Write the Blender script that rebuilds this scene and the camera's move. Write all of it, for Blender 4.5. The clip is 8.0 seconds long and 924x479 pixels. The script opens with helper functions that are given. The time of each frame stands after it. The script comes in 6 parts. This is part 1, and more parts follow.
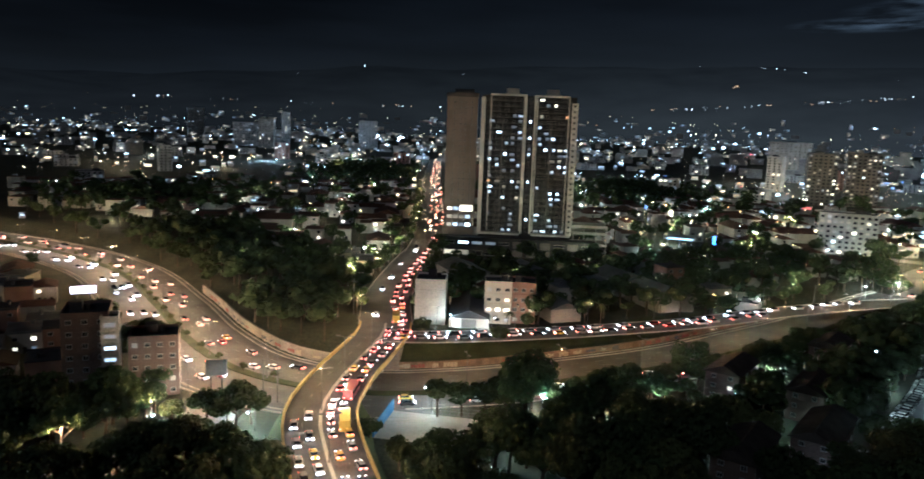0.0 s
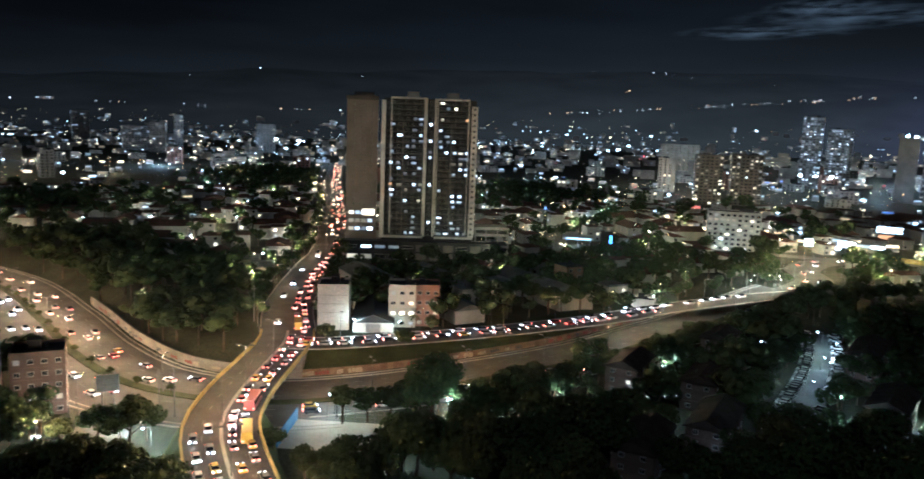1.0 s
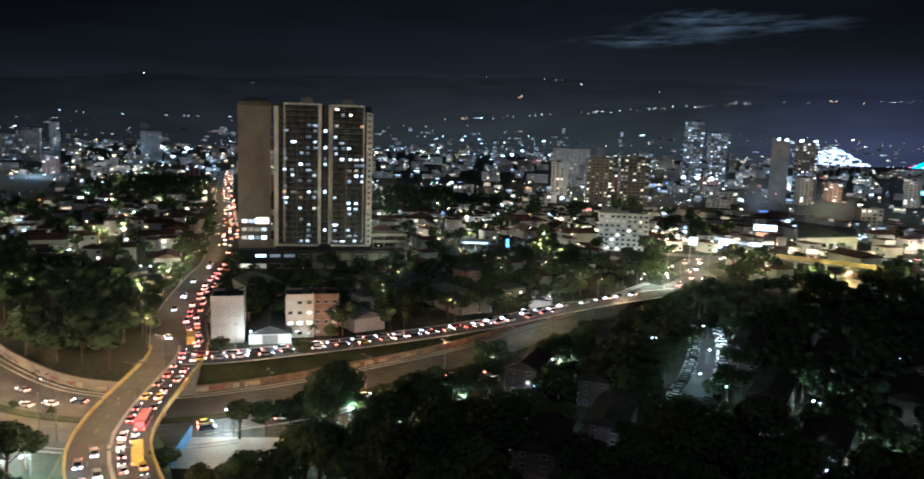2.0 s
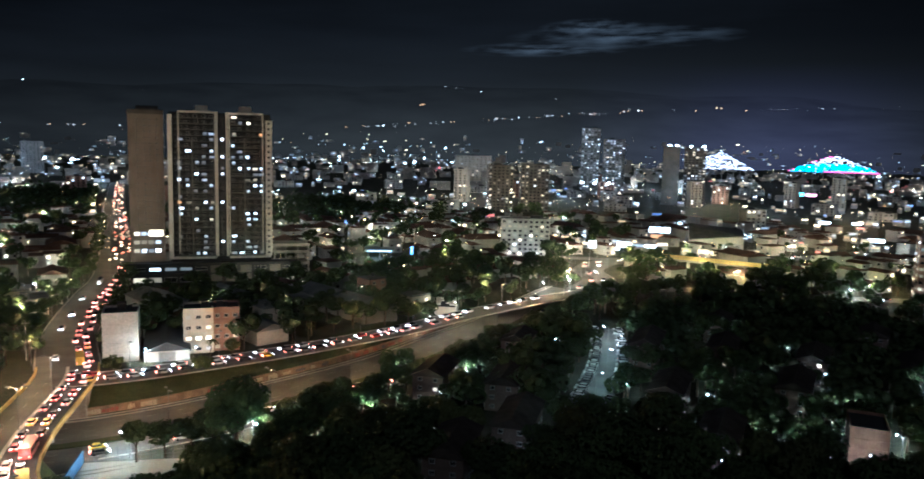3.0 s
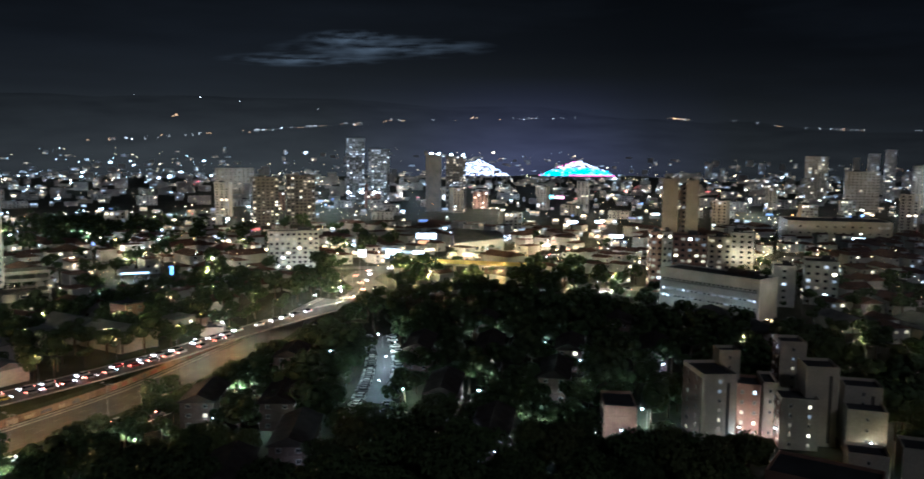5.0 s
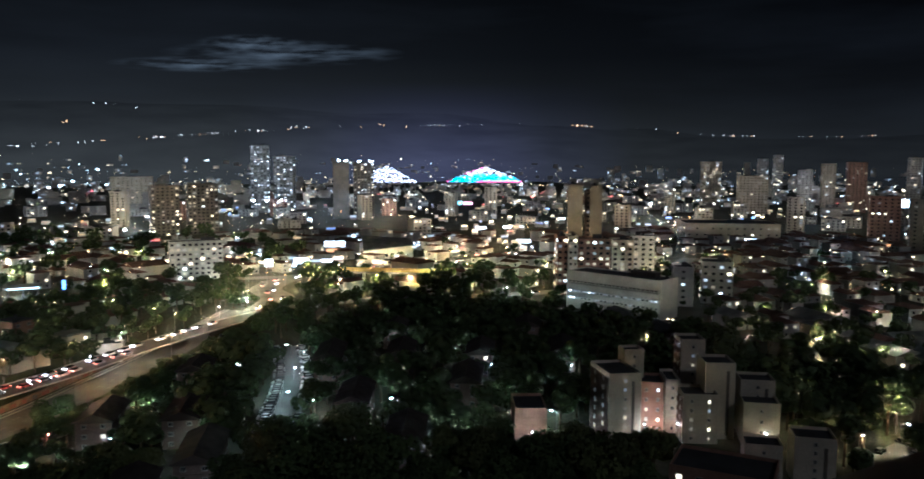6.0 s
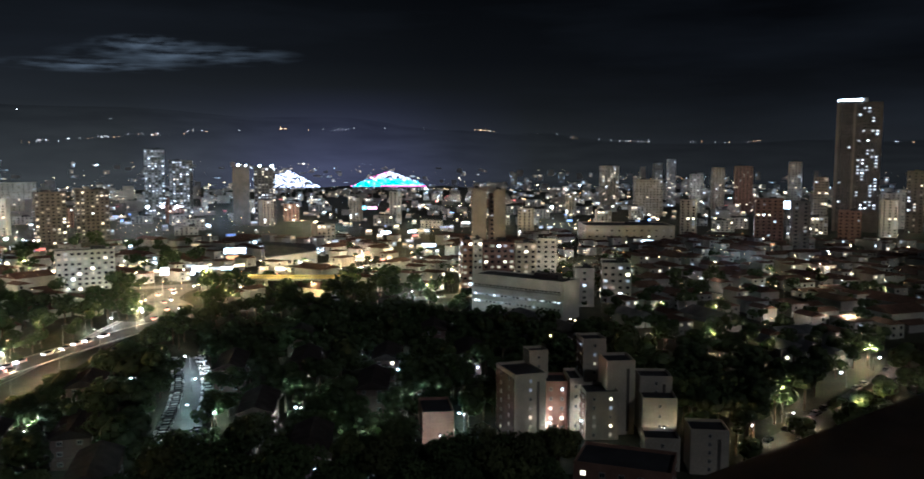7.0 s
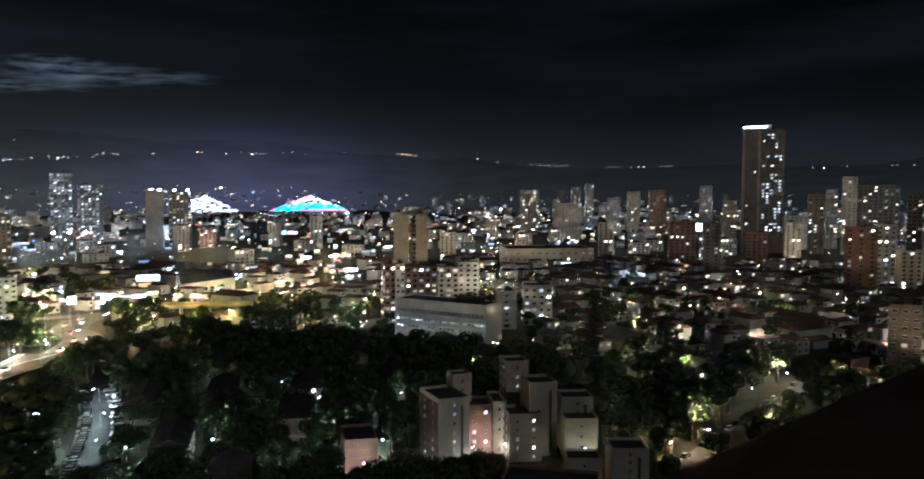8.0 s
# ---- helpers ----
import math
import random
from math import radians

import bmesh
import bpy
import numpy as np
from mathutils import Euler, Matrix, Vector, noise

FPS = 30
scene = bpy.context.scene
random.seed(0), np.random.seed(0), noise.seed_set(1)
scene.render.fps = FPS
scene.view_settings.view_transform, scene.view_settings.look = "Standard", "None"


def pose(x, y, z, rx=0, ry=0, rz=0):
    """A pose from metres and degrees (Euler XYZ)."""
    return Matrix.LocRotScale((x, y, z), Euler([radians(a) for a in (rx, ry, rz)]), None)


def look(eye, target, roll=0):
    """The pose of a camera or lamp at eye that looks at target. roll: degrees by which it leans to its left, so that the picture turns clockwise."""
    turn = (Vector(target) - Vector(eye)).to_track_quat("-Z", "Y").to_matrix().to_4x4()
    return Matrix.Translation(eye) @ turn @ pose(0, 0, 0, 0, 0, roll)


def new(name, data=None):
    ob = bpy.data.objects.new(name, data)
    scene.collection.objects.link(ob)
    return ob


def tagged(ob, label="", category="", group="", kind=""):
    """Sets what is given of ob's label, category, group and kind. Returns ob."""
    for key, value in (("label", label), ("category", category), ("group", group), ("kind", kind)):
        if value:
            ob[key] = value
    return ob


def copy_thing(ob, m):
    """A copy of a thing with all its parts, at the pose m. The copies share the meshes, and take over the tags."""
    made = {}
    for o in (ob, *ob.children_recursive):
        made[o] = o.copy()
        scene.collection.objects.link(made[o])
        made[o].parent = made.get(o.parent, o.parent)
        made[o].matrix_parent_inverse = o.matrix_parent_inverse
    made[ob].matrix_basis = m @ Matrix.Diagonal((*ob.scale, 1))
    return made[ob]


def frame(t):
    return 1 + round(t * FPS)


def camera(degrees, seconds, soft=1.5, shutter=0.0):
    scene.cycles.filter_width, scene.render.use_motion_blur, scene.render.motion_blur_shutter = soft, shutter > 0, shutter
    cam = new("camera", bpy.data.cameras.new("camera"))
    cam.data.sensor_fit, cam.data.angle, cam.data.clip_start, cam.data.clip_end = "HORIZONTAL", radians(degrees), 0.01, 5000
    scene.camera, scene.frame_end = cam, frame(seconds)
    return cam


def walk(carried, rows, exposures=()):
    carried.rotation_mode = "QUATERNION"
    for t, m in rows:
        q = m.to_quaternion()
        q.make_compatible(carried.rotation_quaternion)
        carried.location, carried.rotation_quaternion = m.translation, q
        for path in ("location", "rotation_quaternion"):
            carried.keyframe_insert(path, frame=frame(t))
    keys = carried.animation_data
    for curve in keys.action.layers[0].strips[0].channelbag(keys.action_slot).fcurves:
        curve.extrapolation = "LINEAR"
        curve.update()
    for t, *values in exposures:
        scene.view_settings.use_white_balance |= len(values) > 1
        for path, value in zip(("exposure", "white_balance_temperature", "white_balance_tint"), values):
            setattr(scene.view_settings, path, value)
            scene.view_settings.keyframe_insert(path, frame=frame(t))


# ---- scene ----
cam = camera(61.26, 8.0, soft=1.7, shutter=0.5)
EYE = 72.0
ROWS = [
    (0.0, 4.294, -9.115, 2.166), (0.5, 0.783, -8.714, 2.198), (1.0, -2.892, -8.623, 2.164), (1.5, -6.622, -8.312, 1.973),
    (3.0, -17.489, -7.199, 1.505), (3.5, -20.623, -7.118, 1.093), (4.0, -24.506, -6.86, 0.733), (4.5, -29.488, -6.489, 0.553),
    (4.7, -31.637, -6.358, 0.536), (6.0, -41.075, -5.654, 0.202), (6.5, -44.573, -5.412, 0.164), (7.0, -48.061, -5.317, 0.123),
    (7.5, -50.695, -5.001, 0.06), (8.0, -53.774, -3.55, 0.07),
]


def aim(yaw, pitch, roll):
    yw, pt = radians(yaw), radians(pitch)
    ahead = Vector((-math.sin(yw) * math.cos(pt), math.cos(yw) * math.cos(pt), math.sin(pt)))
    return look((0, 0, EYE), Vector((0, 0, EYE)) + ahead * 100, roll)


walk(cam, [(t, aim(yw, pt, ro)) for t, yw, pt, ro in ROWS], [(0.0, 1.08, 4550, 5), (3.5, 1.2, 4650, 7), (8.0, 1.5, 5000, 9)])

# ---- night sky, moon lamp as skyglow fill ----
world = bpy.data.worlds.new("night_sky")
scene.world = world
world.use_nodes = True


def ramp(n, source, l, *stops):
    r = n.new("ShaderNodeValToRGB")
    e = r.color_ramp.elements
    while len(e) < len(stops):
        e.new(0.5)
    for k, (at, c) in enumerate(stops):
        e[k].position, e[k].color = at, (*c, 1)
    l.new(source, r.inputs[0])
    return r.outputs[0]


def blend(n, l, kind, a, b):
    m = n.new("ShaderNodeMix")
    m.data_type, m.blend_type = "RGBA", kind
    m.inputs[0].default_value = 1.0
    l.new(a, m.inputs[6])
    l.new(b, m.inputs[7])
    return m.outputs[2]


def towards(n, l, way, azimuth):
    """How near a direction lies to an azimuth, 1 straight at it."""
    d = n.new("ShaderNodeVectorMath")
    d.operation = "DOT_PRODUCT"
    d.inputs[1].default_value = (math.sin(radians(azimuth)), math.cos(radians(azimuth)), 0)
    l.new(way, d.inputs[0])
    return d.outputs["Value"]


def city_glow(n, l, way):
    """The lit air over the town, for the sky and painted onto the hills: strongest at the horizon over its middle,
    violet over the lit canopies.
    """
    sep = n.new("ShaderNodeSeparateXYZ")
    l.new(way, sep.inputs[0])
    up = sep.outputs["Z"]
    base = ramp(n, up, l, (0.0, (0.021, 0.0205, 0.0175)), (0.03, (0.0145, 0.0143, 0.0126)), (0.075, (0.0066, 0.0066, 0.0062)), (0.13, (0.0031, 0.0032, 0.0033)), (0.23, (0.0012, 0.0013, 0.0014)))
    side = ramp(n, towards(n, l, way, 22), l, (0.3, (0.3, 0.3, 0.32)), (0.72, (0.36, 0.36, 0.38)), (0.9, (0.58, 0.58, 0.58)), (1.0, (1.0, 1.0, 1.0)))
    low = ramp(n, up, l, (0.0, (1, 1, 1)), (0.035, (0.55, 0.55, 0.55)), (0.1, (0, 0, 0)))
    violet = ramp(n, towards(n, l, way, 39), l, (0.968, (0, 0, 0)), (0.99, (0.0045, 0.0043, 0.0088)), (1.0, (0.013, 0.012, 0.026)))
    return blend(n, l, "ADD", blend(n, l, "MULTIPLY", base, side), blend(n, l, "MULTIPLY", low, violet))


wn, wl = world.node_tree.nodes, world.node_tree.links
wn.clear()
w_out, w_bg, w_co = wn.new("ShaderNodeOutputWorld"), wn.new("ShaderNodeBackground"), wn.new("ShaderNodeTexCoord")
w_noise, w_map = wn.new("ShaderNodeTexNoise"), wn.new("ShaderNodeMapping")
w_map.inputs["Scale"].default_value = (1.0, 1.0, 7.0)
w_noise.inputs["Scale"].default_value, w_noise.inputs["Detail"].default_value = 2.2, 5.0
wl.new(w_co.outputs["Generated"], w_map.inputs[0])
wl.new(w_map.outputs[0], w_noise.inputs["Vector"])
w_cloud = ramp(wn, w_noise.outputs[0], wl, (0.42, (0, 0, 0)), (0.8, (0.0022, 0.0024, 0.0027)))
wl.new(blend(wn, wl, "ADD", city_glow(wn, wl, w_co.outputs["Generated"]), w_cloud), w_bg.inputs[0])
wl.new(w_bg.outputs[0], w_out.inputs[0])

# Added fill from behind the viewer; its warm tint stands in for city skyglow.
moon_fill = new("moon_light", bpy.data.lights.new("moon_light", "SUN"))
moon_fill.data.energy, moon_fill.data.angle, moon_fill.data.color = 0.07, radians(3), (1.0, 0.87, 0.7)
moon_fill.matrix_world = look((-60, -180, 260), (60, 200, 0))

# ---- materials ----
MATS = {}


def nodes_of(name):
    m = bpy.data.materials.new(name)
    m.use_nodes = True
    return m, m.node_tree.nodes, m.node_tree.links, m.node_tree.nodes["Principled BSDF"]


def surface(name, c1, c2, scale=1.0, rough=0.8, metal=0.0, bump=0.2, fine=12.0, vary=0.0, spec=0.3):
    """Two scales of noise between two colours, with bump; vary: change from object to object."""
    if name in MATS:
        return MATS[name]
    m, n, l, p = nodes_of(name)
    co = n.new("ShaderNodeTexCoord")
    a, b = n.new("ShaderNodeTexNoise"), n.new("ShaderNodeTexNoise")
    a.inputs["Scale"].default_value, b.inputs["Scale"].default_value = 0.12 * scale, fine * 0.2 * scale
    a.inputs["Detail"].default_value = b.inputs["Detail"].default_value = 4
    mul = n.new("ShaderNodeMath")
    mul.operation = "MULTIPLY"
    ramp, mix = n.new("ShaderNodeValToRGB"), n.new("ShaderNodeMix")
    mix.data_type = "RGBA"
    ramp.color_ramp.elements[0].position, ramp.color_ramp.elements[1].position = 0.14, 0.36
    l.new(co.outputs["Object"], a.inputs["Vector"])
    l.new(co.outputs["Object"], b.inputs["Vector"])
    l.new(a.outputs[0], mul.inputs[0])
    l.new(b.outputs[0], mul.inputs[1])
    l.new(mul.outputs[0], ramp.inputs[0])
    l.new(ramp.outputs[0], mix.inputs[0])
    mix.inputs[6].default_value, mix.inputs[7].default_value = (*c1, 1), (*c2, 1)
    out = mix.outputs[2]
    if vary:
        info, hsv, mr = n.new("ShaderNodeObjectInfo"), n.new("ShaderNodeHueSaturation"), n.new("ShaderNodeMapRange")
        mr.inputs[3].default_value, mr.inputs[4].default_value = 1 - vary, 1 + vary
        l.new(info.outputs["Random"], mr.inputs[0])
        l.new(mr.outputs[0], hsv.inputs["Value"])
        l.new(out, hsv.inputs["Color"])
        out = hsv.outputs[0]
    l.new(out, p.inputs["Base Color"])
    p.inputs["Roughness"].default_value, p.inputs["Metallic"].default_value = rough, metal
    p.inputs["Specular IOR Level"].default_value = spec
    if bump:
        bp = n.new("ShaderNodeBump")
        bp.inputs["Strength"].default_value = bump
        l.new(b.outputs[0], bp.inputs["Height"])
        l.new(bp.outputs[0], p.inputs["Normal"])
    MATS[name] = m
    return m


def glow(name, colour, strength, island=0.0, objvar=0.0):
    """A thing that gives off light; island/objvar spread its strength from piece to piece."""
    if name in MATS:
        return MATS[name]
    m, n, l, p = nodes_of(name)
    p.inputs["Base Color"].default_value = (0.3, 0.3, 0.3, 1)
    p.inputs["Emission Color"].default_value = (*colour, 1)
    p.inputs["Emission Strength"].default_value = strength
    if island or objvar:
        src = n.new("ShaderNodeNewGeometry").outputs["Random Per Island"] if island else n.new("ShaderNodeObjectInfo").outputs["Random"]
        pw, mr = n.new("ShaderNodeMath"), n.new("ShaderNodeMapRange")
        pw.operation = "POWER"
        pw.inputs[1].default_value = 4.0
        mr.inputs[3].default_value, mr.inputs[4].default_value = strength * (1 - (island or objvar)), strength * (1 + 2 * (island or objvar))
        l.new(src, pw.inputs[0])
        l.new(pw.outputs[0], mr.inputs[0])
        l.new(mr.outputs[0], p.inputs["Emission Strength"])
    MATS[name] = m
    return m


ASPHALT = surface("asphalt", (0.075, 0.071, 0.066), (0.13, 0.122, 0.112), 1.0, 0.75, 0, 0.15)
CONCRETE = surface("concrete", (0.3, 0.28, 0.25), (0.45, 0.42, 0.38), 1.0, 0.85)
OLDCONC = surface("stained_concrete", (0.16, 0.14, 0.12), (0.34, 0.3, 0.26), 1.6, 0.9)
PAINT = surface("road_paint", (0.16, 0.16, 0.15), (0.34, 0.33, 0.31), 2.0, 0.6)
GRASS = surface("grass", (0.028, 0.036, 0.014), (0.06, 0.068, 0.028), 1.2, 0.95, 0, 0.5)
WHITEWALL = surface("white_render", (0.5, 0.49, 0.46), (0.72, 0.7, 0.66), 1.0, 0.85, vary=0.12)
CREAM = surface("cream_render", (0.36, 0.33, 0.28), (0.52, 0.48, 0.41), 1.0, 0.85, vary=0.12)
GREYWALL = surface("grey_render", (0.26, 0.26, 0.26), (0.42, 0.41, 0.4), 1.0, 0.85, vary=0.2)
BEIGE = surface("beige_render", (0.38, 0.33, 0.26), (0.56, 0.5, 0.4), 1.0, 0.85, vary=0.15)
TOWERTAN = surface("tan_render", (0.17, 0.148, 0.13), (0.25, 0.22, 0.195), 1.0, 0.85)
BRICK = surface("brick_red", (0.17, 0.1, 0.078), (0.27, 0.165, 0.13), 2.0, 0.9, vary=0.15)
TILE = surface("clay_tile", (0.07, 0.042, 0.032), (0.14, 0.08, 0.058), 3.0, 0.9, 0, 0.5, vary=0.3)
DULLBRICK = surface("dull_brown_render", (0.1, 0.075, 0.066), (0.17, 0.13, 0.115), 1.5, 0.9)
DARKTILE = surface("dark_tile", (0.03, 0.025, 0.024), (0.07, 0.058, 0.052), 3.0, 0.9, 0, 0.5, vary=0.3)
SHEET = surface("roof_sheet", (0.08, 0.085, 0.09), (0.19, 0.195, 0.2), 1.5, 0.5, 0.3, 0.2, vary=0.3)
DARKROOF = surface("dark_roof_felt", (0.035, 0.035, 0.04), (0.07, 0.07, 0.075), 1.0, 0.9)
DARKWALL = surface("dark_facade", (0.07, 0.065, 0.06), (0.13, 0.12, 0.11), 1.0, 0.7)
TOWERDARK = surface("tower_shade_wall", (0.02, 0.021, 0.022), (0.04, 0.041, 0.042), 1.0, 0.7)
BALCONY = surface("balcony_concrete", (0.13, 0.133, 0.13), (0.22, 0.22, 0.215), 1.0, 0.8)
GLASSY = surface("dark_glass", (0.012, 0.014, 0.018), (0.03, 0.034, 0.04), 1.0, 0.12, 0, 0.0, spec=0.6)
FRAME = surface("window_frame", (0.3, 0.3, 0.3), (0.45, 0.45, 0.45), 1.0, 0.5)
METAL = surface("galvanised_steel", (0.12, 0.12, 0.125), (0.2, 0.2, 0.205), 3.0, 0.55, 0.6, 0.05)
BARK = surface("bark", (0.05, 0.035, 0.025), (0.11, 0.085, 0.06), 4.0, 0.95, 0, 0.6)
LEAF = surface("leaves", (0.03, 0.046, 0.017), (0.062, 0.09, 0.032), 3.0, 0.7, 0, 0.0, vary=0.35)
LEAFB = surface("leaves_olive", (0.042, 0.052, 0.018), (0.085, 0.1, 0.036), 3.0, 0.7, 0, 0.0, vary=0.35)
RUBBER = surface("tyre_rubber", (0.015, 0.015, 0.015), (0.03, 0.03, 0.03), 4.0, 0.9)
YELLOWKERB = surface("yellow_parapet", (0.45, 0.33, 0.1), (0.6, 0.45, 0.16), 2.0, 0.8)
BLUEWALL = surface("blue_wall", (0.05, 0.16, 0.4), (0.1, 0.25, 0.5), 1.5, 0.7)

LIT_COOL = glow("lit_window_cool", (0.9, 0.95, 0.95), 1.1, objvar=0.92)
LIT_WARM = glow("lit_window_warm", (1.0, 0.78, 0.45), 1.1, objvar=0.9)
LIT_EVEN = glow("lit_window_even", (0.92, 0.95, 0.9), 0.9, objvar=0.6)
LIT_ORANGE = glow("lit_window_orange", (1.0, 0.4, 0.12), 1.0)
JOIN_COOL = glow("lit_windows_cool", (0.9, 0.95, 0.93), 1.0, island=0.92)
JOIN_WARM = glow("lit_windows_warm", (1.0, 0.78, 0.45), 1.1, island=0.9)
LAMP_WARM = glow("lamp_sodium", (1.0, 0.72, 0.36), 14)
LAMP_COOL = glow("lamp_white", (0.8, 1.0, 0.95), 40)
HEAD = glow("headlight", (0.95, 0.97, 0.95), 20, objvar=0.8)
TAIL = glow("tail_light", (1.0, 0.16, 0.09), 15, objvar=0.8)
SIGNW = glow("lit_sign_white", (0.85, 0.95, 1.0), 2.2)


# ---- mesh building ----
class MB:
    """Collects boxes, prisms and faces with a material slot each."""

    def __init__(self):
        self.v, self.f, self.s = [], [], []

    def face(self, pts, slot=0):
        k = len(self.v)
        self.v += [tuple(p) for p in pts]
        self.f.append(tuple(range(k, k + len(pts))))
        self.s.append(slot)

    def hexa(self, p, slot=0):
        """Eight corners: four below, four above, both anticlockwise."""
        k = len(self.v)
        self.v += [tuple(q) for q in p]
        for q in ((3, 2, 1, 0), (4, 5, 6, 7), (0, 1, 5, 4), (1, 2, 6, 5), (2, 3, 7, 6), (3, 0, 4, 7)):
            self.f.append(tuple(k + i for i in q))
            self.s.append(slot)

    def box(self, x0, y0, z0, x1, y1, z1, slot=0):
        self.hexa(((x0, y0, z0), (x1, y0, z0), (x1, y1, z0), (x0, y1, z0), (x0, y0, z1), (x1, y0, z1), (x1, y1, z1), (x0, y1, z1)), slot)

    def tube(self, a, b, ra, rb, n=6, slot=0):
        a, b = Vector(a), Vector(b)
        q = (b - a).to_track_quat("Z", "Y")
        k = len(self.v)
        for c, r in ((a, ra), (b, rb)):
            for i in range(n):
                w = 2 * math.pi * i / n
                self.v.append(tuple(c + q @ Vector((r * math.cos(w), r * math.sin(w), 0))))
        for i in range(n):
            j = (i + 1) % n
            self.f.append((k + i, k + j, k + n + j, k + n + i))
            self.s.append(slot)
        self.f += [tuple(k + i for i in reversed(range(n))), tuple(k + n + i for i in range(n))]
        self.s += [slot, slot]

    def octa(self, c, r, h=None, slot=0):
        x, y, z = c
        h = h or r
        k = len(self.v)
        self.v += [(x + r, y, z), (x, y + r, z), (x - r, y, z), (x, y - r, z), (x, y, z + h), (x, y, z - h)]
        for i in range(4):
            j = (i + 1) % 4
            self.f += [(k + i, k + j, k + 4), (k + j, k + i, k + 5)]
            self.s += [slot, slot]

    def data(self, name, *mats):
        me = bpy.data.meshes.new(name)
        me.from_pydata(self.v, [], self.f)
        for m in mats:
            me.materials.append(m)
        if len(mats) > 1:
            me.polygons.foreach_set("material_index", self.s)
        me.update()
        return me


def part(name, mb, mats, parent=None, label="", at=None):
    """One mesh object under a thing or a part; mb is an MB or mesh data."""
    me = mb if isinstance(mb, bpy.types.Mesh) else mb.data(name, *(mats if isinstance(mats, (tuple, list)) else (mats,)))
    ob = new(name, me)
    if parent is not None:
        ob.parent = parent
    if at is not None:
        ob.matrix_basis = at
    return tagged(ob, label)


def thing(name, label, category, group="", kind="", at=None):
    ob = new(name)
    ob.empty_display_size = 0.5
    if at is not None:
        ob.matrix_basis = at
    return tagged(ob, label, category, group, kind)


def setting(name, mb, mats, label="", category=""):
    return tagged(part(name, mb, mats), label, category, "", "structure")


def polar(az, dist):
    return dist * math.sin(radians(az)), dist * math.cos(radians(az))


def smooth(a, b, x):
    k = min(1.0, max(0.0, (x - a) / (b - a)))
    return k * k * (3 - 2 * k)


def spline(pts, step=6.0):
    """A smooth line through plan points, evenly stepped: list of (x, y)."""
    p = [pts[0]] + list(pts) + [pts[-1]]
    out = []
    for i in range(1, len(p) - 2):
        a, b, c, d = (Vector(q) for q in p[i - 1:i + 3])
        n = max(2, int((c - b).length / step))
        for k in range(n):
            t = k / n
            out.append(0.5 * (2 * b + (c - a) * t + (2 * a - 5 * b + 4 * c - d) * t * t + (3 * b - a - 3 * c + d) * t ** 3))
    out.append(Vector(p[-1]))
    return [(q.x, q.y) for q in out]


HIGHWAY = spline([(-420, 425), (-330, 415), (-250, 385), (-187, 343), (-141, 288), (-110, 246), (-80, 217), (-45, 206), (-10, 214), (25, 232), (60, 254), (95, 284), (135, 318), (172, 345)])
HW = np.array(HIGHWAY)
HWT = np.gradient(HW, axis=0)
HWN = np.stack([-HWT[:, 1], HWT[:, 0]], 1) / np.linalg.norm(HWT, axis=1)[:, None]


def hw_dist(x, y):
    """Signed distance north of the highway's centre line."""
    d = HW - (x, y)
    i = int((d * d).sum(1).argmin())
    s = float(-(d[i] * HWN[i]).sum())
    full = float(np.hypot(*d[i]))
    return math.copysign(full, s)


def road_level(x):
    return -6.0 * (1 - smooth(110, 185, x)) * (1 - smooth(-330, -420, x) * 0)


def height(x, y):
    """The lie of the land: city terrace, sunken highway, lower park, far hills."""
    r = math.hypot(x, y)
    if r > 2400:
        az = math.degrees(math.atan2(x, y))
        k = smooth(2500, 4600, r)
        return k * (300 + 90 * math.sin(az / 17.0 + 0.6) + 60 * noise.noise((az * 0.12, r * 0.0012, 3.0)))
    south = -6.0 * (1 - smooth(215, 300, x))
    hw = road_level(x)
    if y > 520 or x > 420 or x < -470:
        return 0.0
    if y < 60:
        return south
    d = hw_dist(x, y)
    if x > 178 and y > 300:
        return 0.0
    if d > 21:
        return hw + (0 - hw) * smooth(21, 33, d)
    if d < -21:
        return hw + (south - hw) * smooth(21, 40, -d)
    return hw - 0.1


def axis(lo, hi, dense_lo, dense_hi, step):
    a = list(np.arange(dense_lo, dense_hi + 0.1, step))
    s, v = step, dense_hi
    while v < hi:
        s *= 1.35
        v = min(hi, v + min(s, 220))
        a.append(v)
    s, v = step, dense_lo
    while v > lo:
        s *= 1.35
        v = max(lo, v - min(s, 220))
        a.insert(0, v)
    return a


gx, gy = axis(-4800, 4800, -440, 330, 4.0), axis(-2500, 4800, 100, 440, 4.0)
ground = MB()
ground.v = [(x, y, height(x, y)) for y in gy for x in gx]
nx = len(gx)
ground.f = [(j * nx + i, j * nx + i + 1, (j + 1) * nx + i + 1, (j + 1) * nx + i) for j in range(len(gy) - 1) for i in range(nx - 1)]
GROUNDMAT = surface("ground_grass_earth", (0.024, 0.028, 0.016), (0.066, 0.066, 0.042), 0.6, 0.95)
# Haze in front of the hills is painted as emission, matching the sky glow.
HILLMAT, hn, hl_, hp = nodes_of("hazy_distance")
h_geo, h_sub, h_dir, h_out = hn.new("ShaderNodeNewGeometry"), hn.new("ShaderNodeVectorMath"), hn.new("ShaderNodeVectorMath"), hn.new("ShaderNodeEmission")
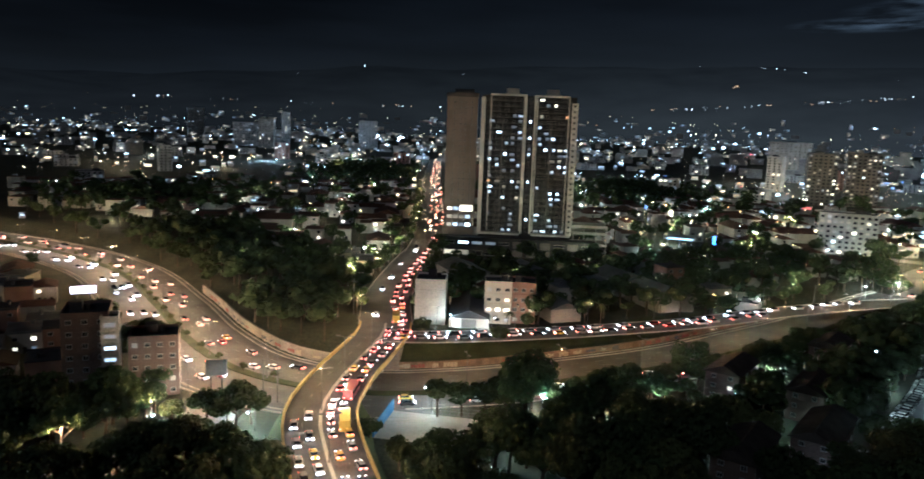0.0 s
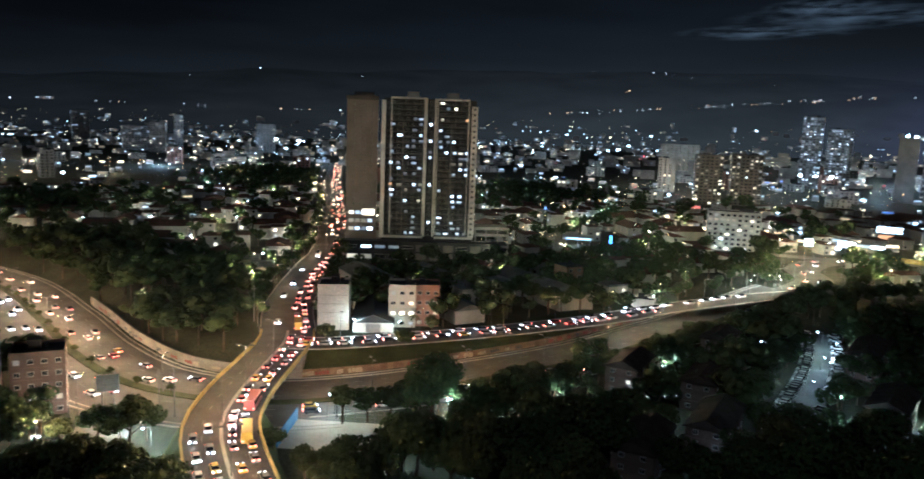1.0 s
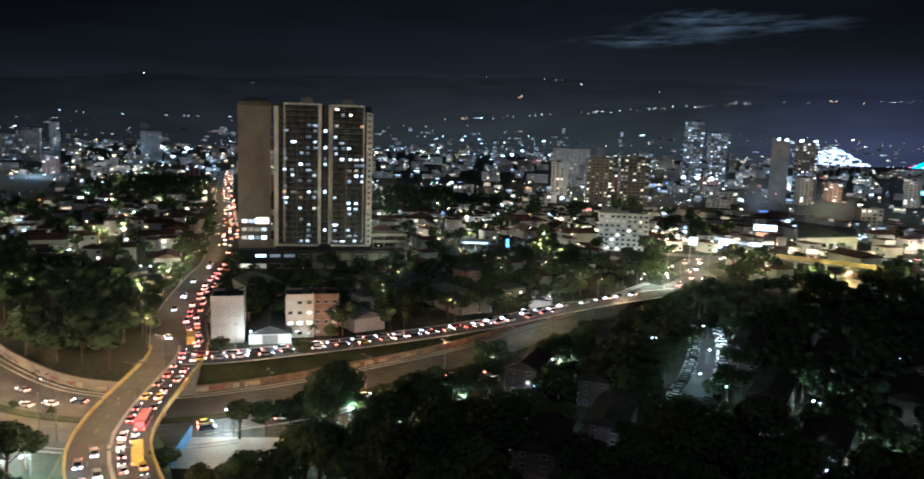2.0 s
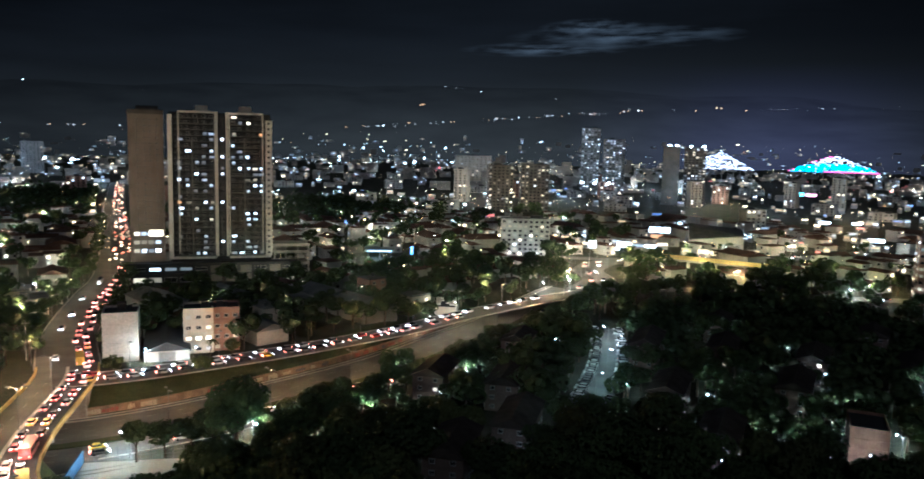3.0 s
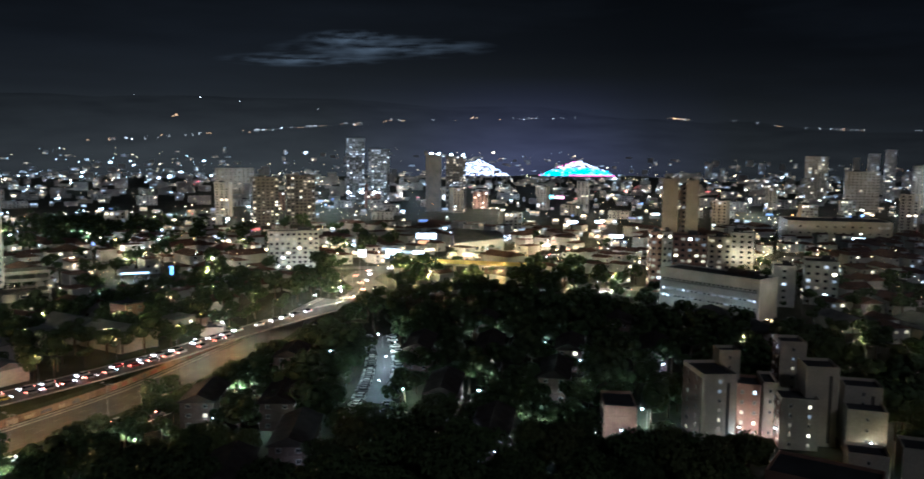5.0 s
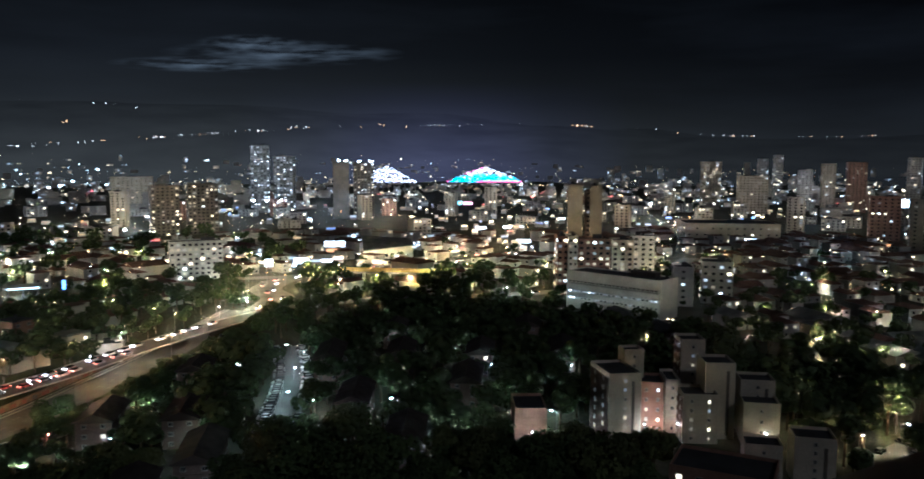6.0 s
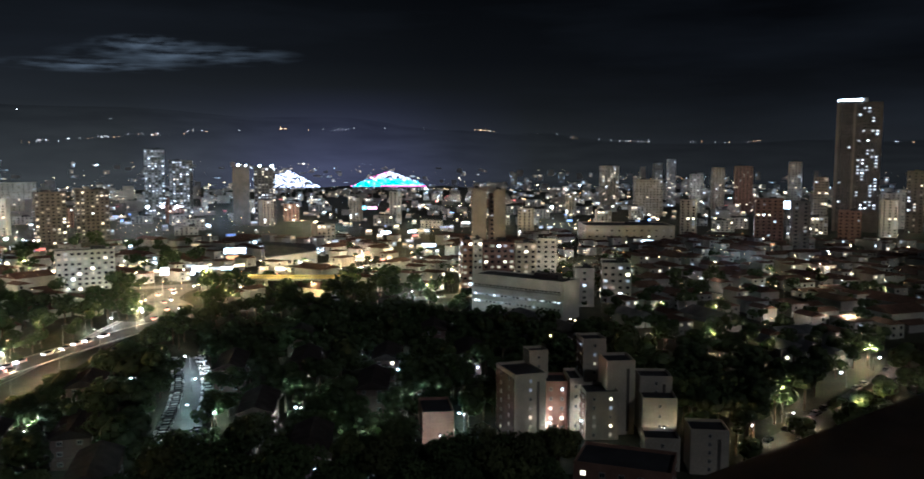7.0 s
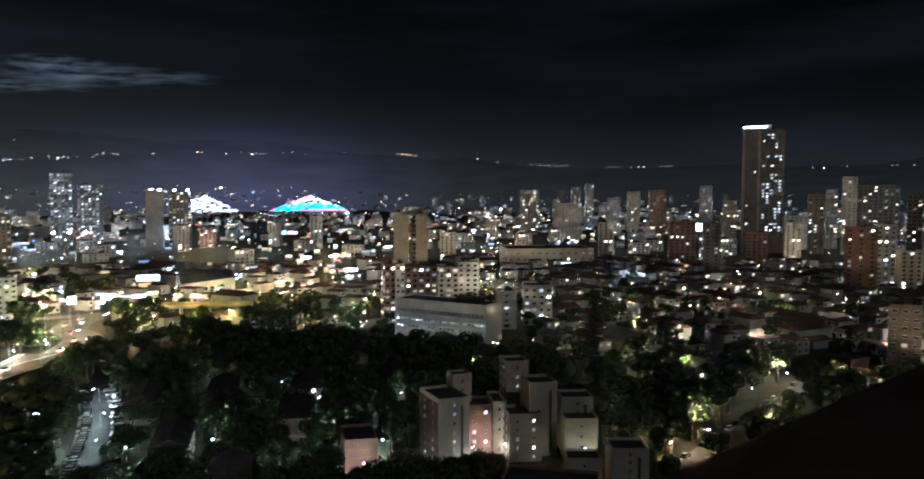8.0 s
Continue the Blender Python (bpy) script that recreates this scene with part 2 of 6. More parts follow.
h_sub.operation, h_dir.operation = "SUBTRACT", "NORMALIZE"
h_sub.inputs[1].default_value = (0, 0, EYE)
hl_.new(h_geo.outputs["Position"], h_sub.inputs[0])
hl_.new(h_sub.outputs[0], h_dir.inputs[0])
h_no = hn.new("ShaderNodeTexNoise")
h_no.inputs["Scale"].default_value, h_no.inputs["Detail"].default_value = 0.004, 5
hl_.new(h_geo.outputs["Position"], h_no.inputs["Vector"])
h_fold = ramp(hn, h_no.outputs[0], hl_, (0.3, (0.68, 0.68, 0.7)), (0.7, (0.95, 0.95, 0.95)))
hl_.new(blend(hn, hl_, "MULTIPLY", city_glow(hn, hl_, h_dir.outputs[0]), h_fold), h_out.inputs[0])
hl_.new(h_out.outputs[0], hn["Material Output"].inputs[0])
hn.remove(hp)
far_faces = [q for q in ground.f if math.hypot(*ground.v[q[0]][:2]) > 2400]
ground.f = [q for q in ground.f if math.hypot(*ground.v[q[0]][:2]) <= 2400]
hills = MB()
hills.v, hills.f = ground.v, far_faces
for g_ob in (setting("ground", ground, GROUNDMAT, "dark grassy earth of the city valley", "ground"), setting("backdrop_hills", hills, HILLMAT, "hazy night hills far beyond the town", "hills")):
    for p in g_ob.data.polygons:
        p.use_smooth = True


def ribbon(line, left, right, lift=0.06, level=None, thick=0.0):
    """A strip along a line between two offsets to its left."""
    mb = MB()
    pts = np.array(line)
    tg = np.gradient(pts, axis=0)
    nn = np.stack([-tg[:, 1], tg[:, 0]], 1) / np.linalg.norm(tg, axis=1)[:, None]
    rows = []
    for p, q in zip(pts, nn):
        a, b = p + q * left, p + q * right
        za = (level(*p) if level else height(*p)) + lift
        rows.append(((a[0], a[1], za), (b[0], b[1], za)))
    for (a, b), (c, d) in zip(rows, rows[1:]):
        if thick:
            lo = lambda q: (q[0], q[1], q[2] - thick)
            mb.hexa((lo(b), lo(d), lo(c), lo(a), b, d, c, a))
        else:
            mb.face((b, d, c, a))
    return mb


def dashes(line, off, lift, level=None, dash=3.0, gap=6.0, width=0.08):
    mb = MB()
    pts = np.array(line)
    seg = np.r_[0, np.cumsum(np.hypot(*np.diff(pts, axis=0).T))]
    s = 0.0
    while s + dash < seg[-1]:
        a = np.array([np.interp(s, seg, pts[:, k]) for k in (0, 1)])
        b = np.array([np.interp(s + dash, seg, pts[:, k]) for k in (0, 1)])
        t = (b - a) / np.hypot(*(b - a))
        n = np.array((-t[1], t[0]))
        z = (level(*a) if level else height(*a)) + lift
        c = [a + n * (off - width), b + n * (off - width), b + n * (off + width), a + n * (off + width)]
        mb.face([(q[0], q[1], z) for q in c])
        s += dash + gap
    return mb


def hw_level(x, y):
    return road_level(x)


def flat(x, y):
    return 0.0


HW_LEFT = [q for q in HIGHWAY if q[0] < -22]
HW_RIGHT = [q for q in HIGHWAY if q[0] > -32]
setting("highway_road", ribbon(HW_RIGHT, 19.5, -11.5, 0.03, hw_level), ASPHALT, "dark asphalt highway beyond the bridge under warm lamps", "road")
setting("highway_road", ribbon(HW_LEFT, 19.5, -19.5, 0.034, hw_level), ASPHALT, "dark asphalt dual carriageway under warm street lamps", "road")
setting("highway_median", ribbon(HIGHWAY, 1.6, -1.6, 0.3, hw_level, 0.3), GRASS, "planted grass median between the carriageways", "median")
for off in (5.2, 9.2, 13.2, -5.2, -9.2):
    setting("lane_marking", dashes(HIGHWAY, off, 0.05, hw_level), PAINT, "worn white lane dashes on the highway", "marking")
for off, side_line in ((19.7, HIGHWAY), (17.6, HIGHWAY), (-19.9, HW_LEFT), (-17.8, HW_LEFT), (-11.7, HW_RIGHT)):
    setting("highway_kerb", ribbon(side_line, off + 0.2, off - 0.2, 0.22, hw_level, 0.25), CONCRETE, "pale concrete kerb beside the highway", "kerb")

AVENUE = spline([(-12, 92), (-24, 122), (-37, 150), (-45.5, 175), (-46.5, 200), (-44.5, 225), (-43.5, 250), (-50, 290), (-52, 330), (-52, 380), (-52, 433), (-69, 600), (-100, 860), (-138, 1228)], 8.0)


def ave_level(x, y):
    """The avenue's deck: level over the highway, down to the park beyond it."""
    return -6.0 * (1 - smooth(95, 170, y))


AVE_NEAR = [p for p in AVENUE if p[1] < 262]
AVE_FAR = [p for p in AVENUE if p[1] > 250]
setting("bridge_deck", ribbon(AVE_NEAR, 8.4, -8.4, 0.1, ave_level, 1.2), ASPHALT, "asphalt road bridge crossing over the highway", "bridge")
setting("avenue_road", ribbon(AVE_FAR, 9.0, -9.0, 0.05, flat), ASPHALT, "long straight avenue full of traffic", "road")
for k, off in (("bridge_parapet", 8.6), ("bridge_parapet", -8.6)):
    setting(k, ribbon(AVE_NEAR, off + 0.25, off - 0.25, 0.95, ave_level, 1.3), YELLOWKERB, "yellowish concrete parapet of the bridge", "parapet")
setting("bridge_median", ribbon(AVE_NEAR, 0.4, -0.4, 0.3, ave_level, 0.25), CONCRETE, "low concrete kerb between the lanes", "kerb")
for off in (-4.2, 4.2):
    setting("lane_marking", dashes(AVE_NEAR, off, 0.13, ave_level), PAINT, "worn white lane dashes on the bridge", "marking")
for off in (9.2, -9.2):
    setting("avenue_kerb", ribbon(AVE_FAR, off + 0.2, off - 0.2, 0.2, flat, 0.3), CONCRETE, "pale concrete kerb beside the avenue", "kerb")

RAMP = [q for q in AVE_NEAR if q[1] < 188]
GREEN = surface("verge_grass", (0.045, 0.06, 0.018), (0.1, 0.12, 0.035), 1.2, 0.95, 0, 0.5)
for side in (1, -1):
    mb = MB()
    pts = np.array(RAMP)
    tg = np.gradient(pts, axis=0)
    nn = np.stack([-tg[:, 1], tg[:, 0]], 1) / np.linalg.norm(tg, axis=1)[:, None]
    rim = []
    for q, n in zip(pts, nn):
        a, c = q + n * side * 8.8, q + n * side * 12.6
        za = ave_level(*q) - 0.15
        rim.append(((a[0], a[1], za), (c[0], c[1], height(*c) - 0.1)))
    for (a, c), (d, e) in zip(rim, rim[1:]):
        mb.face((a, c, e, d) if side < 0 else (d, e, c, a))
    setting("ramp_verge", mb, GREEN, "bright green grass verge beside the bridge ramp", "verge")
for k, (px, py) in enumerate(((-46.5, 196), (-45.6, 210), (-44.8, 224))):
    mb = MB()
    for u in (-5, 0, 5):
        mb.tube((px + u, py, -6.6), (px + u, py, -1.9), 0.55, 0.55, 10)
    mb.box(px - 7.6, py - 0.8, -1.9, px + 7.6, py + 0.8, -1.2)
    setting("bridge_pier", mb, CONCRETE, "round concrete columns carrying the bridge deck", "pier")
mb = MB()
mb.box(-53.5, 226.5, -7, -35.0, 262, -0.06)
setting("abutment", mb, OLDCONC, "concrete bridge abutment at the terrace", "abutment")
SIDEROAD = spline([(-104, 118), (-92, 145), (-84, 160), (-76, 172), (-77, 186), (-84, 206)], 4)
setting("side_road", ribbon(SIDEROAD, 6.5, -6.5, 0.1, None), ASPHALT, "lit side road joining the highway", "road")
FRONT = spline([(-44, 243), (-33, 243), (-17, 247), (21, 261), (65, 282), (99, 304), (144, 328), (175, 340)])
setting("frontage_road", ribbon(FRONT, 6.5, -6.0, 0.08, flat), ASPHALT, "frontage road with queueing traffic above the embankment", "road")
setting("frontage_kerb", ribbon(FRONT, -6.0, -6.4, 0.25, flat, 0.3), CONCRETE, "pale kerb above the grass embankment", "kerb")
setting("frontage_kerb", ribbon(FRONT, 6.9, 6.5, 0.25, flat, 0.3), CONCRETE, "pale kerb of the pavement", "kerb")
CROSS = spline([(172, 345), (195, 372), (205, 405), (240, 432), (302, 432), (365, 424), (440, 440), (520, 520), (640, 640)])
setting("cross_road", ribbon(CROSS, 9, -9, 0.1, flat), ASPHALT, "wide lit main road through the junction", "road")
WESTROAD = spline([(150, 470), (185, 462), (230, 440), (262, 433)])
setting("west_road", ribbon(WESTROAD, 6, -6, 0.12, flat), ASPHALT, "lit road past the white apartment block", "road")
EASTROAD = spline([(172, 345), (215, 340), (250, 330), (300, 300), (380, 285), (520, 330)])
setting("east_road", ribbon(EASTROAD, 6, -6, 0.09, flat), ASPHALT, "side road beside the park trees", "road")
LOWER = spline([(196, 66), (214, 76), (236, 74), (262, 70), (300, 66), (345, 70)])
setting("lower_street", ribbon(LOWER, 4.5, -4.5, 0.12), ASPHALT, "warm lit street behind the estate", "road")

# ---- windows, shared by all buildings ----
def window_mesh(name, w, h, pane):
    mb = MB()
    t = 0.12
    for x0, z0, x1, z1 in ((-w / 2, 0, w / 2, t), (-w / 2, h - t, w / 2, h), (-w / 2, t, -w / 2 + t, h - t), (w / 2 - t, t, w / 2, h - t), (-0.04, t, 0.04, h - t)):
        mb.box(x0, -0.1, z0, x1, 0.03, z1, 0)
    mb.face(((-w / 2 + t, -0.02, t), (w / 2 - t, -0.02, t), (w / 2 - t, -0.02, h - t), (-w / 2 + t, -0.02, h - t)), 1)
    return mb.data(name, FRAME, pane)


WIN = {}


def window_data(w, h, pane):
    key = (round(w, 2), round(h, 2), pane.name)
    if key not in WIN:
        WIN[key] = window_mesh("window", w, h, pane)
    return WIN[key]


def pane_for(rng, lit, warm):
    if rng.random() < lit:
        return LIT_WARM if rng.random() < warm else LIT_COOL
    return GLASSY


def facade(owner, rng, w, y, z0, floors, fh, cols, ww, wh, lit, warm, turn=0, inset=0.0):
    """Rows of windows on one face: y is the face's distance from the thing's middle, turn the face's bearing."""
    for f in range(floors):
        for c in range(cols):
            x = (c + 0.5) / cols * (w - inset) - (w - inset) / 2
            part("window", window_data(ww, wh, pane_for(rng, lit, warm)), None, owner, "", pose(0, 0, 0, 0, 0, turn) @ pose(x, -y - 0.02, z0 + f * fh + 0.9))


def block_wall(w, d, h, fh, parapet=0.9, bands=True):
    """One closed shell: outer walls up to the parapet, its top and the sunk roof bed."""
    mb = MB()
    t = 0.25
    ring = lambda q, z: [(-w / 2 + q, -d / 2 + q, z), (w / 2 - q, -d / 2 + q, z), (w / 2 - q, d / 2 - q, z), (-w / 2 + q, d / 2 - q, z)]
    levels = [ring(0, -1.5)]
    if bands:
        for k in range(1, int(h / fh + 0.01)):
            z = k * fh
            levels += [ring(0, z - 0.12), ring(-0.1, z - 0.1), ring(-0.1, z + 0.1), ring(0, z + 0.12)]
    levels += [ring(0, h + parapet), ring(t, h + parapet), ring(t, h)]
    for r in levels:
        mb.v += r
    for k in range(len(levels) - 1):
        for i in range(4):
            j = (i + 1) % 4
            mb.f.append((4 * k + i, 4 * k + j, 4 * k + 4 + j, 4 * k + 4 + i))
            mb.s.append(0)
    n = 4 * (len(levels) - 1)
    mb.f.append((n, n + 1, n + 2, n + 3))
    mb.s.append(0)
    return mb


def joined_windows(owner, rng, faces, z0, floors, fh, ww, wh, lit, warm):
    """Windows too far off to pick apart: one part, each with its own depth. faces: (width, distance, turn, columns)."""
    mb = MB()
    for w, y, turn, cols in faces:
        m = pose(0, 0, 0, 0, 0, turn)
        for f in range(floors):
            for c in range(cols):
                x, z = (c + 0.5) / cols * w - w / 2, z0 + f * fh + 0.9
                slot = (2 if rng.random() < warm else 1) if rng.random() < lit else 0
                q = [m @ Vector(v) for v in ((x - ww / 2, -y - 0.12, z), (x + ww / 2, -y - 0.12, z), (x + ww / 2, -y + 0.1, z), (x - ww / 2, -y + 0.1, z), (x - ww / 2, -y - 0.12, z + wh), (x + ww / 2, -y - 0.12, z + wh), (x + ww / 2, -y + 0.1, z + wh), (x - ww / 2, -y + 0.1, z + wh))]
                mb.hexa(q, slot)
    tagged(part("glazing", mb, (GLASSY, JOIN_COOL, JOIN_WARM), owner), "", "", "", "stuff")


def flat_roof(w, d, h, rng, hut=True):
    mb = MB()
    mb.box(-w / 2 + 0.25, -d / 2 + 0.25, h, w / 2 - 0.25, d / 2 - 0.25, h + 0.12)
    if hut:
        x, y = rng.uniform(-w / 4, w / 4), rng.uniform(-d / 6, d / 6)
        mb.box(x - w * 0.13, y - d * 0.15, h + 0.12, x + w * 0.13, y + d * 0.15, h + 2.6)
        mb.tube((x + w * 0.22, y, h + 0.1), (x + w * 0.22, y, h + 1.6), 0.8, 0.8, 8)
    return mb


def apartment(name, label, x, y, rot, w, d, h, floors, cols, wall, lit=0.25, warm=0.5, side=0, ww=1.4, wh=1.3, roof=DARKROOF, hut=True, seed=0, group="", z=None, bands=True, category="building", far_off=False):
    rng = random.Random(seed * 77 + int(abs(x) * 3 + abs(y)))
    b = thing(name, label, category, group, "", pose(x, y, height(x, y) if z is None else z, 0, 0, rot))
    fh = h / floors
    part("wall", block_wall(w, d, h, fh, 0.9, bands), wall, b)
    part("roof", flat_roof(w, d, h, rng, hut), roof, b)
    if far_off and (cols or side):
        joined_windows(b, rng, [(w, d / 2, 0, cols), (d, w / 2, 90, side), (d, w / 2, -90, side)], 0, floors, fh, ww, min(wh, fh * 0.6), lit, warm)
        return b
    if cols:
        facade(b, rng, w, d / 2, 0, floors, fh, cols, ww, min(wh, fh * 0.6), lit, warm)
    if side:
        facade(b, rng, d, w / 2, 0, floors, fh, side, ww, min(wh, fh * 0.6), lit, warm, 90)
        facade(b, rng, d, w / 2, 0, floors, fh, side, ww, min(wh, fh * 0.6), lit, warm, -90)
    return b


# ---- the tall residential tower and its podium ----
def main_tower():
    rng = random.Random(5)
    fh, z0, n = 2.8, 12.4, 25
    top = z0 + n * fh
    b = thing("residential_tower", "tall grey residential tower with white frames and dark balconies", "tower", "", "", pose(1.5, 402, 0, 0, 0, 1.0))
    core = MB()
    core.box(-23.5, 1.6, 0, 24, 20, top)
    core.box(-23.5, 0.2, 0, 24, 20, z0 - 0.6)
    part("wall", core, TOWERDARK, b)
    for x0, x1, zt in ((-24.2, -22.2, top - 1.2), (-2.2, -1.1, top + 0.6), (2.6, 3.7, top + 0.4), (21.6, 24.6, top - 3.0)):
        mb = MB()
        mb.box(x0, -0.6, z0 - 0.4, x1, 19, zt)
        part("column", mb, WHITEWALL, b, "white rendered wall strip")
    for x0, x1, zt in ((-19.5, -2.2, top + 0.6), (4.0, 20.4, top + 0.4)):
        mb = MB()
        mb.box(x0, -0.5, zt - 0.9, x1, 1.0, zt)
        mb.box(x0, -0.5, z0 + 1, x0 + 0.5, 0.2, zt - 0.9)
        mb.box(x1 - 0.5, -0.5, z0 + 1, x1, 0.2, zt - 0.9)
        part("frame", mb, WHITEWALL, b, "white portal frame round the balconies")
    for x0, x1 in ((-24.2, -2.2), (4.0, 24.0)):
        mb = MB()
        mb.box(x0, -0.7, z0 - 1.4, x1, 1.4, z0 - 0.4)
        part("base_beam", mb, WHITEWALL, b)
    for f in range(n):
        z = z0 + f * fh
        for x0, x1 in ((-21.5, -2.25), (4.05, 21.35)):
            mb = MB()
            mb.box(x0, 0.0, z - 0.18, x1, 1.6, z)
            mb.box(x0, 0.0, z, x1, 0.08, z + 0.14)
            mb.box(x0, 0.0, z + 0.9, x1, 0.08, z + 1.0)
            k = x0
            while k < x1:
                mb.box(k, 0.02, z + 0.14, k + 0.06, 0.07, z + 0.9)
                k += 0.9
            part("balcony", mb, BALCONY, b)
        mb = MB()
        mb.box(-0.4, 0.3, z - 0.2, 2.2, 1.6, z + 0.1)
        part("landing", mb, BALCONY, b)
        for x, chance in ((-18.9, 0.5), (-15.2, 0.16), (-11.2, 0.3), (-7.4, 0.5), (-4.1, 0.34), (6.3, 0.34), (9.6, 0.2), (13.2, 0.3), (16.6, 0.46), (19.4, 0.34)):
            p = pane_for(rng, chance * (0.5 if f > 17 else 0.9), 0.14)
            wide = rng.random() < 0.3
            if (f, x) in ((9, -18.9), (21, 19.4)):
                p = LIT_ORANGE
            part("window", window_data(2.5 if wide else 1.7, 1.2 if wide else 1.45, p), None, b, "", pose(x + rng.choice((-0.35, 0, 0.3)), 1.58, z + 0.35))
        part("window", window_data(1.4, 1.5, pane_for(rng, 0.2, 0.1)), None, b, "", pose(0.9, 1.58, z + 0.45))
        if z < top - 5:
            part("window", window_data(1.2, 1.2, pane_for(rng, 0.06, 0.1)), None, b, "", pose(23.0, -0.62, z + 0.6))
    for x in (-13.1, 11.5):
        mb = MB()
        mb.box(x - 0.3, -0.2, z0, x + 0.3, 1.6, top - 12)
        part("pier", mb, BALCONY, b)
    for x in (-8.5, 12.0):
        mb = MB()
        mb.box(x - 4, 4, top, x + 4, 12, top + 1.2)
        mb.box(x - 3, 4, top + 1.2, x + 3, 10, top + 3.6)
        part("tank_room", mb, GREYWALL, b)
    wing = thing("tower_wing", "brownish end wing of the tower with small windows", "tower", "", "", pose(-32, 405, 0, 0, 0, 3.0))
    mb = MB()
    mb.box(-7.4, 0, 0, 7.2, 24, top - 1.5)
    mb.box(-8.6, 1.2, 0, -7.4, 24, top - 0.5)
    part("wall", mb, TOWERTAN, wing)
    for x0, x1 in ((-7.4, -2.2), (2.2, 5.6)):
        mb = MB()
        mb.box(x0, -0.25, z0 + 14, x1, -0.003, top - 1.5)
        part("wall_strip", mb, TOWERTAN, wing)
    mb = MB()
    mb.box(-8.8, -0.4, top - 1.5, 7.4, 24, top + 0.6)
    mb.box(-5, 5, top + 0.6, 5, 16, top + 2.6)
    part("parapet", mb, DARKWALL, wing)
    for f in range(5, n - 1):
        for x in (-4.6, -1.2, 1.1, 4.2):
            part("window", window_data(0.9, 1.1, GLASSY), None, wing, "", pose(x, -0.28 if abs(x) > 2 else -0.03, z0 + f * fh + 0.8))
    for f in range(3):
        for x in (-5.6, -2.4, 0.8, 4.0):
            part("window", window_data(2.6, 1.9, LIT_COOL if rng.random() < 0.75 else LIT_WARM), None, wing, "", pose(x, -0.05, z0 + 1.5 + f * 4.2))
    part("sign_panel", window_data(6.5, 3.4, LIT_WARM), None, wing, "warm lit lounge window", pose(3.2, -0.2, z0 + 9.4))
    pod = thing("tower_podium", "dark commercial podium with lit strip windows under the tower", "building", "", "", pose(-1, 396, 0))
    mb = MB()
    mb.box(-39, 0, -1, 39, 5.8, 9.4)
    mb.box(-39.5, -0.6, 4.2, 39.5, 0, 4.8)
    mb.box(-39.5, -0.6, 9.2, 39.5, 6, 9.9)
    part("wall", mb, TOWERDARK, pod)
    for k in range(11):
        x = -35 + k * 7
        if k in (5, 6, 7, 9):
            mb = MB()
            mb.box(x - 2.6, -0.35, 0.5, x + 2.6, 0, 8.4)
            part("panel", mb, DARKWALL, pod)
        else:
            part("window", window_data(5.2, 1.5, LIT_COOL if rng.random() < 0.7 else GLASSY), None, pod, "", pose(x, -0.05, 6.2))
            part("shopfront", window_data(5.6, 2.4, LIT_WARM if rng.random() < 0.5 else GLASSY), None, pod, "", pose(x, -0.05, 0.6))
    deck = thing("parking_deck", "warm lit open parking deck beside the tower", "building", "", "", pose(36, 410, 0))
    mb = MB()
    for z in (3.4, 7.0, 13.0, 16.5):
        mb.box(-9, -6, z - 0.4, 9, 14, z)
        mb.box(-9, -6, z, 9, -5.8, z + 1.0)
    for x in (-8.6, -3, 3, 8.4):
        mb.box(x - 0.3, -5.6, 0, x + 0.3, -5, 16.2)
    part("frame", mb, CONCRETE, deck)
    lamp = MB()
    for z in (6.4, 12.3, 16.0):
        for x in (-6, 0, 6):
            lamp.box(x - 1.2, -2, z - 0.15, x + 1.2, -1.6, z)
    part("tube_lamp", lamp, LIT_WARM, deck, "warm ceiling tubes")


main_tower()

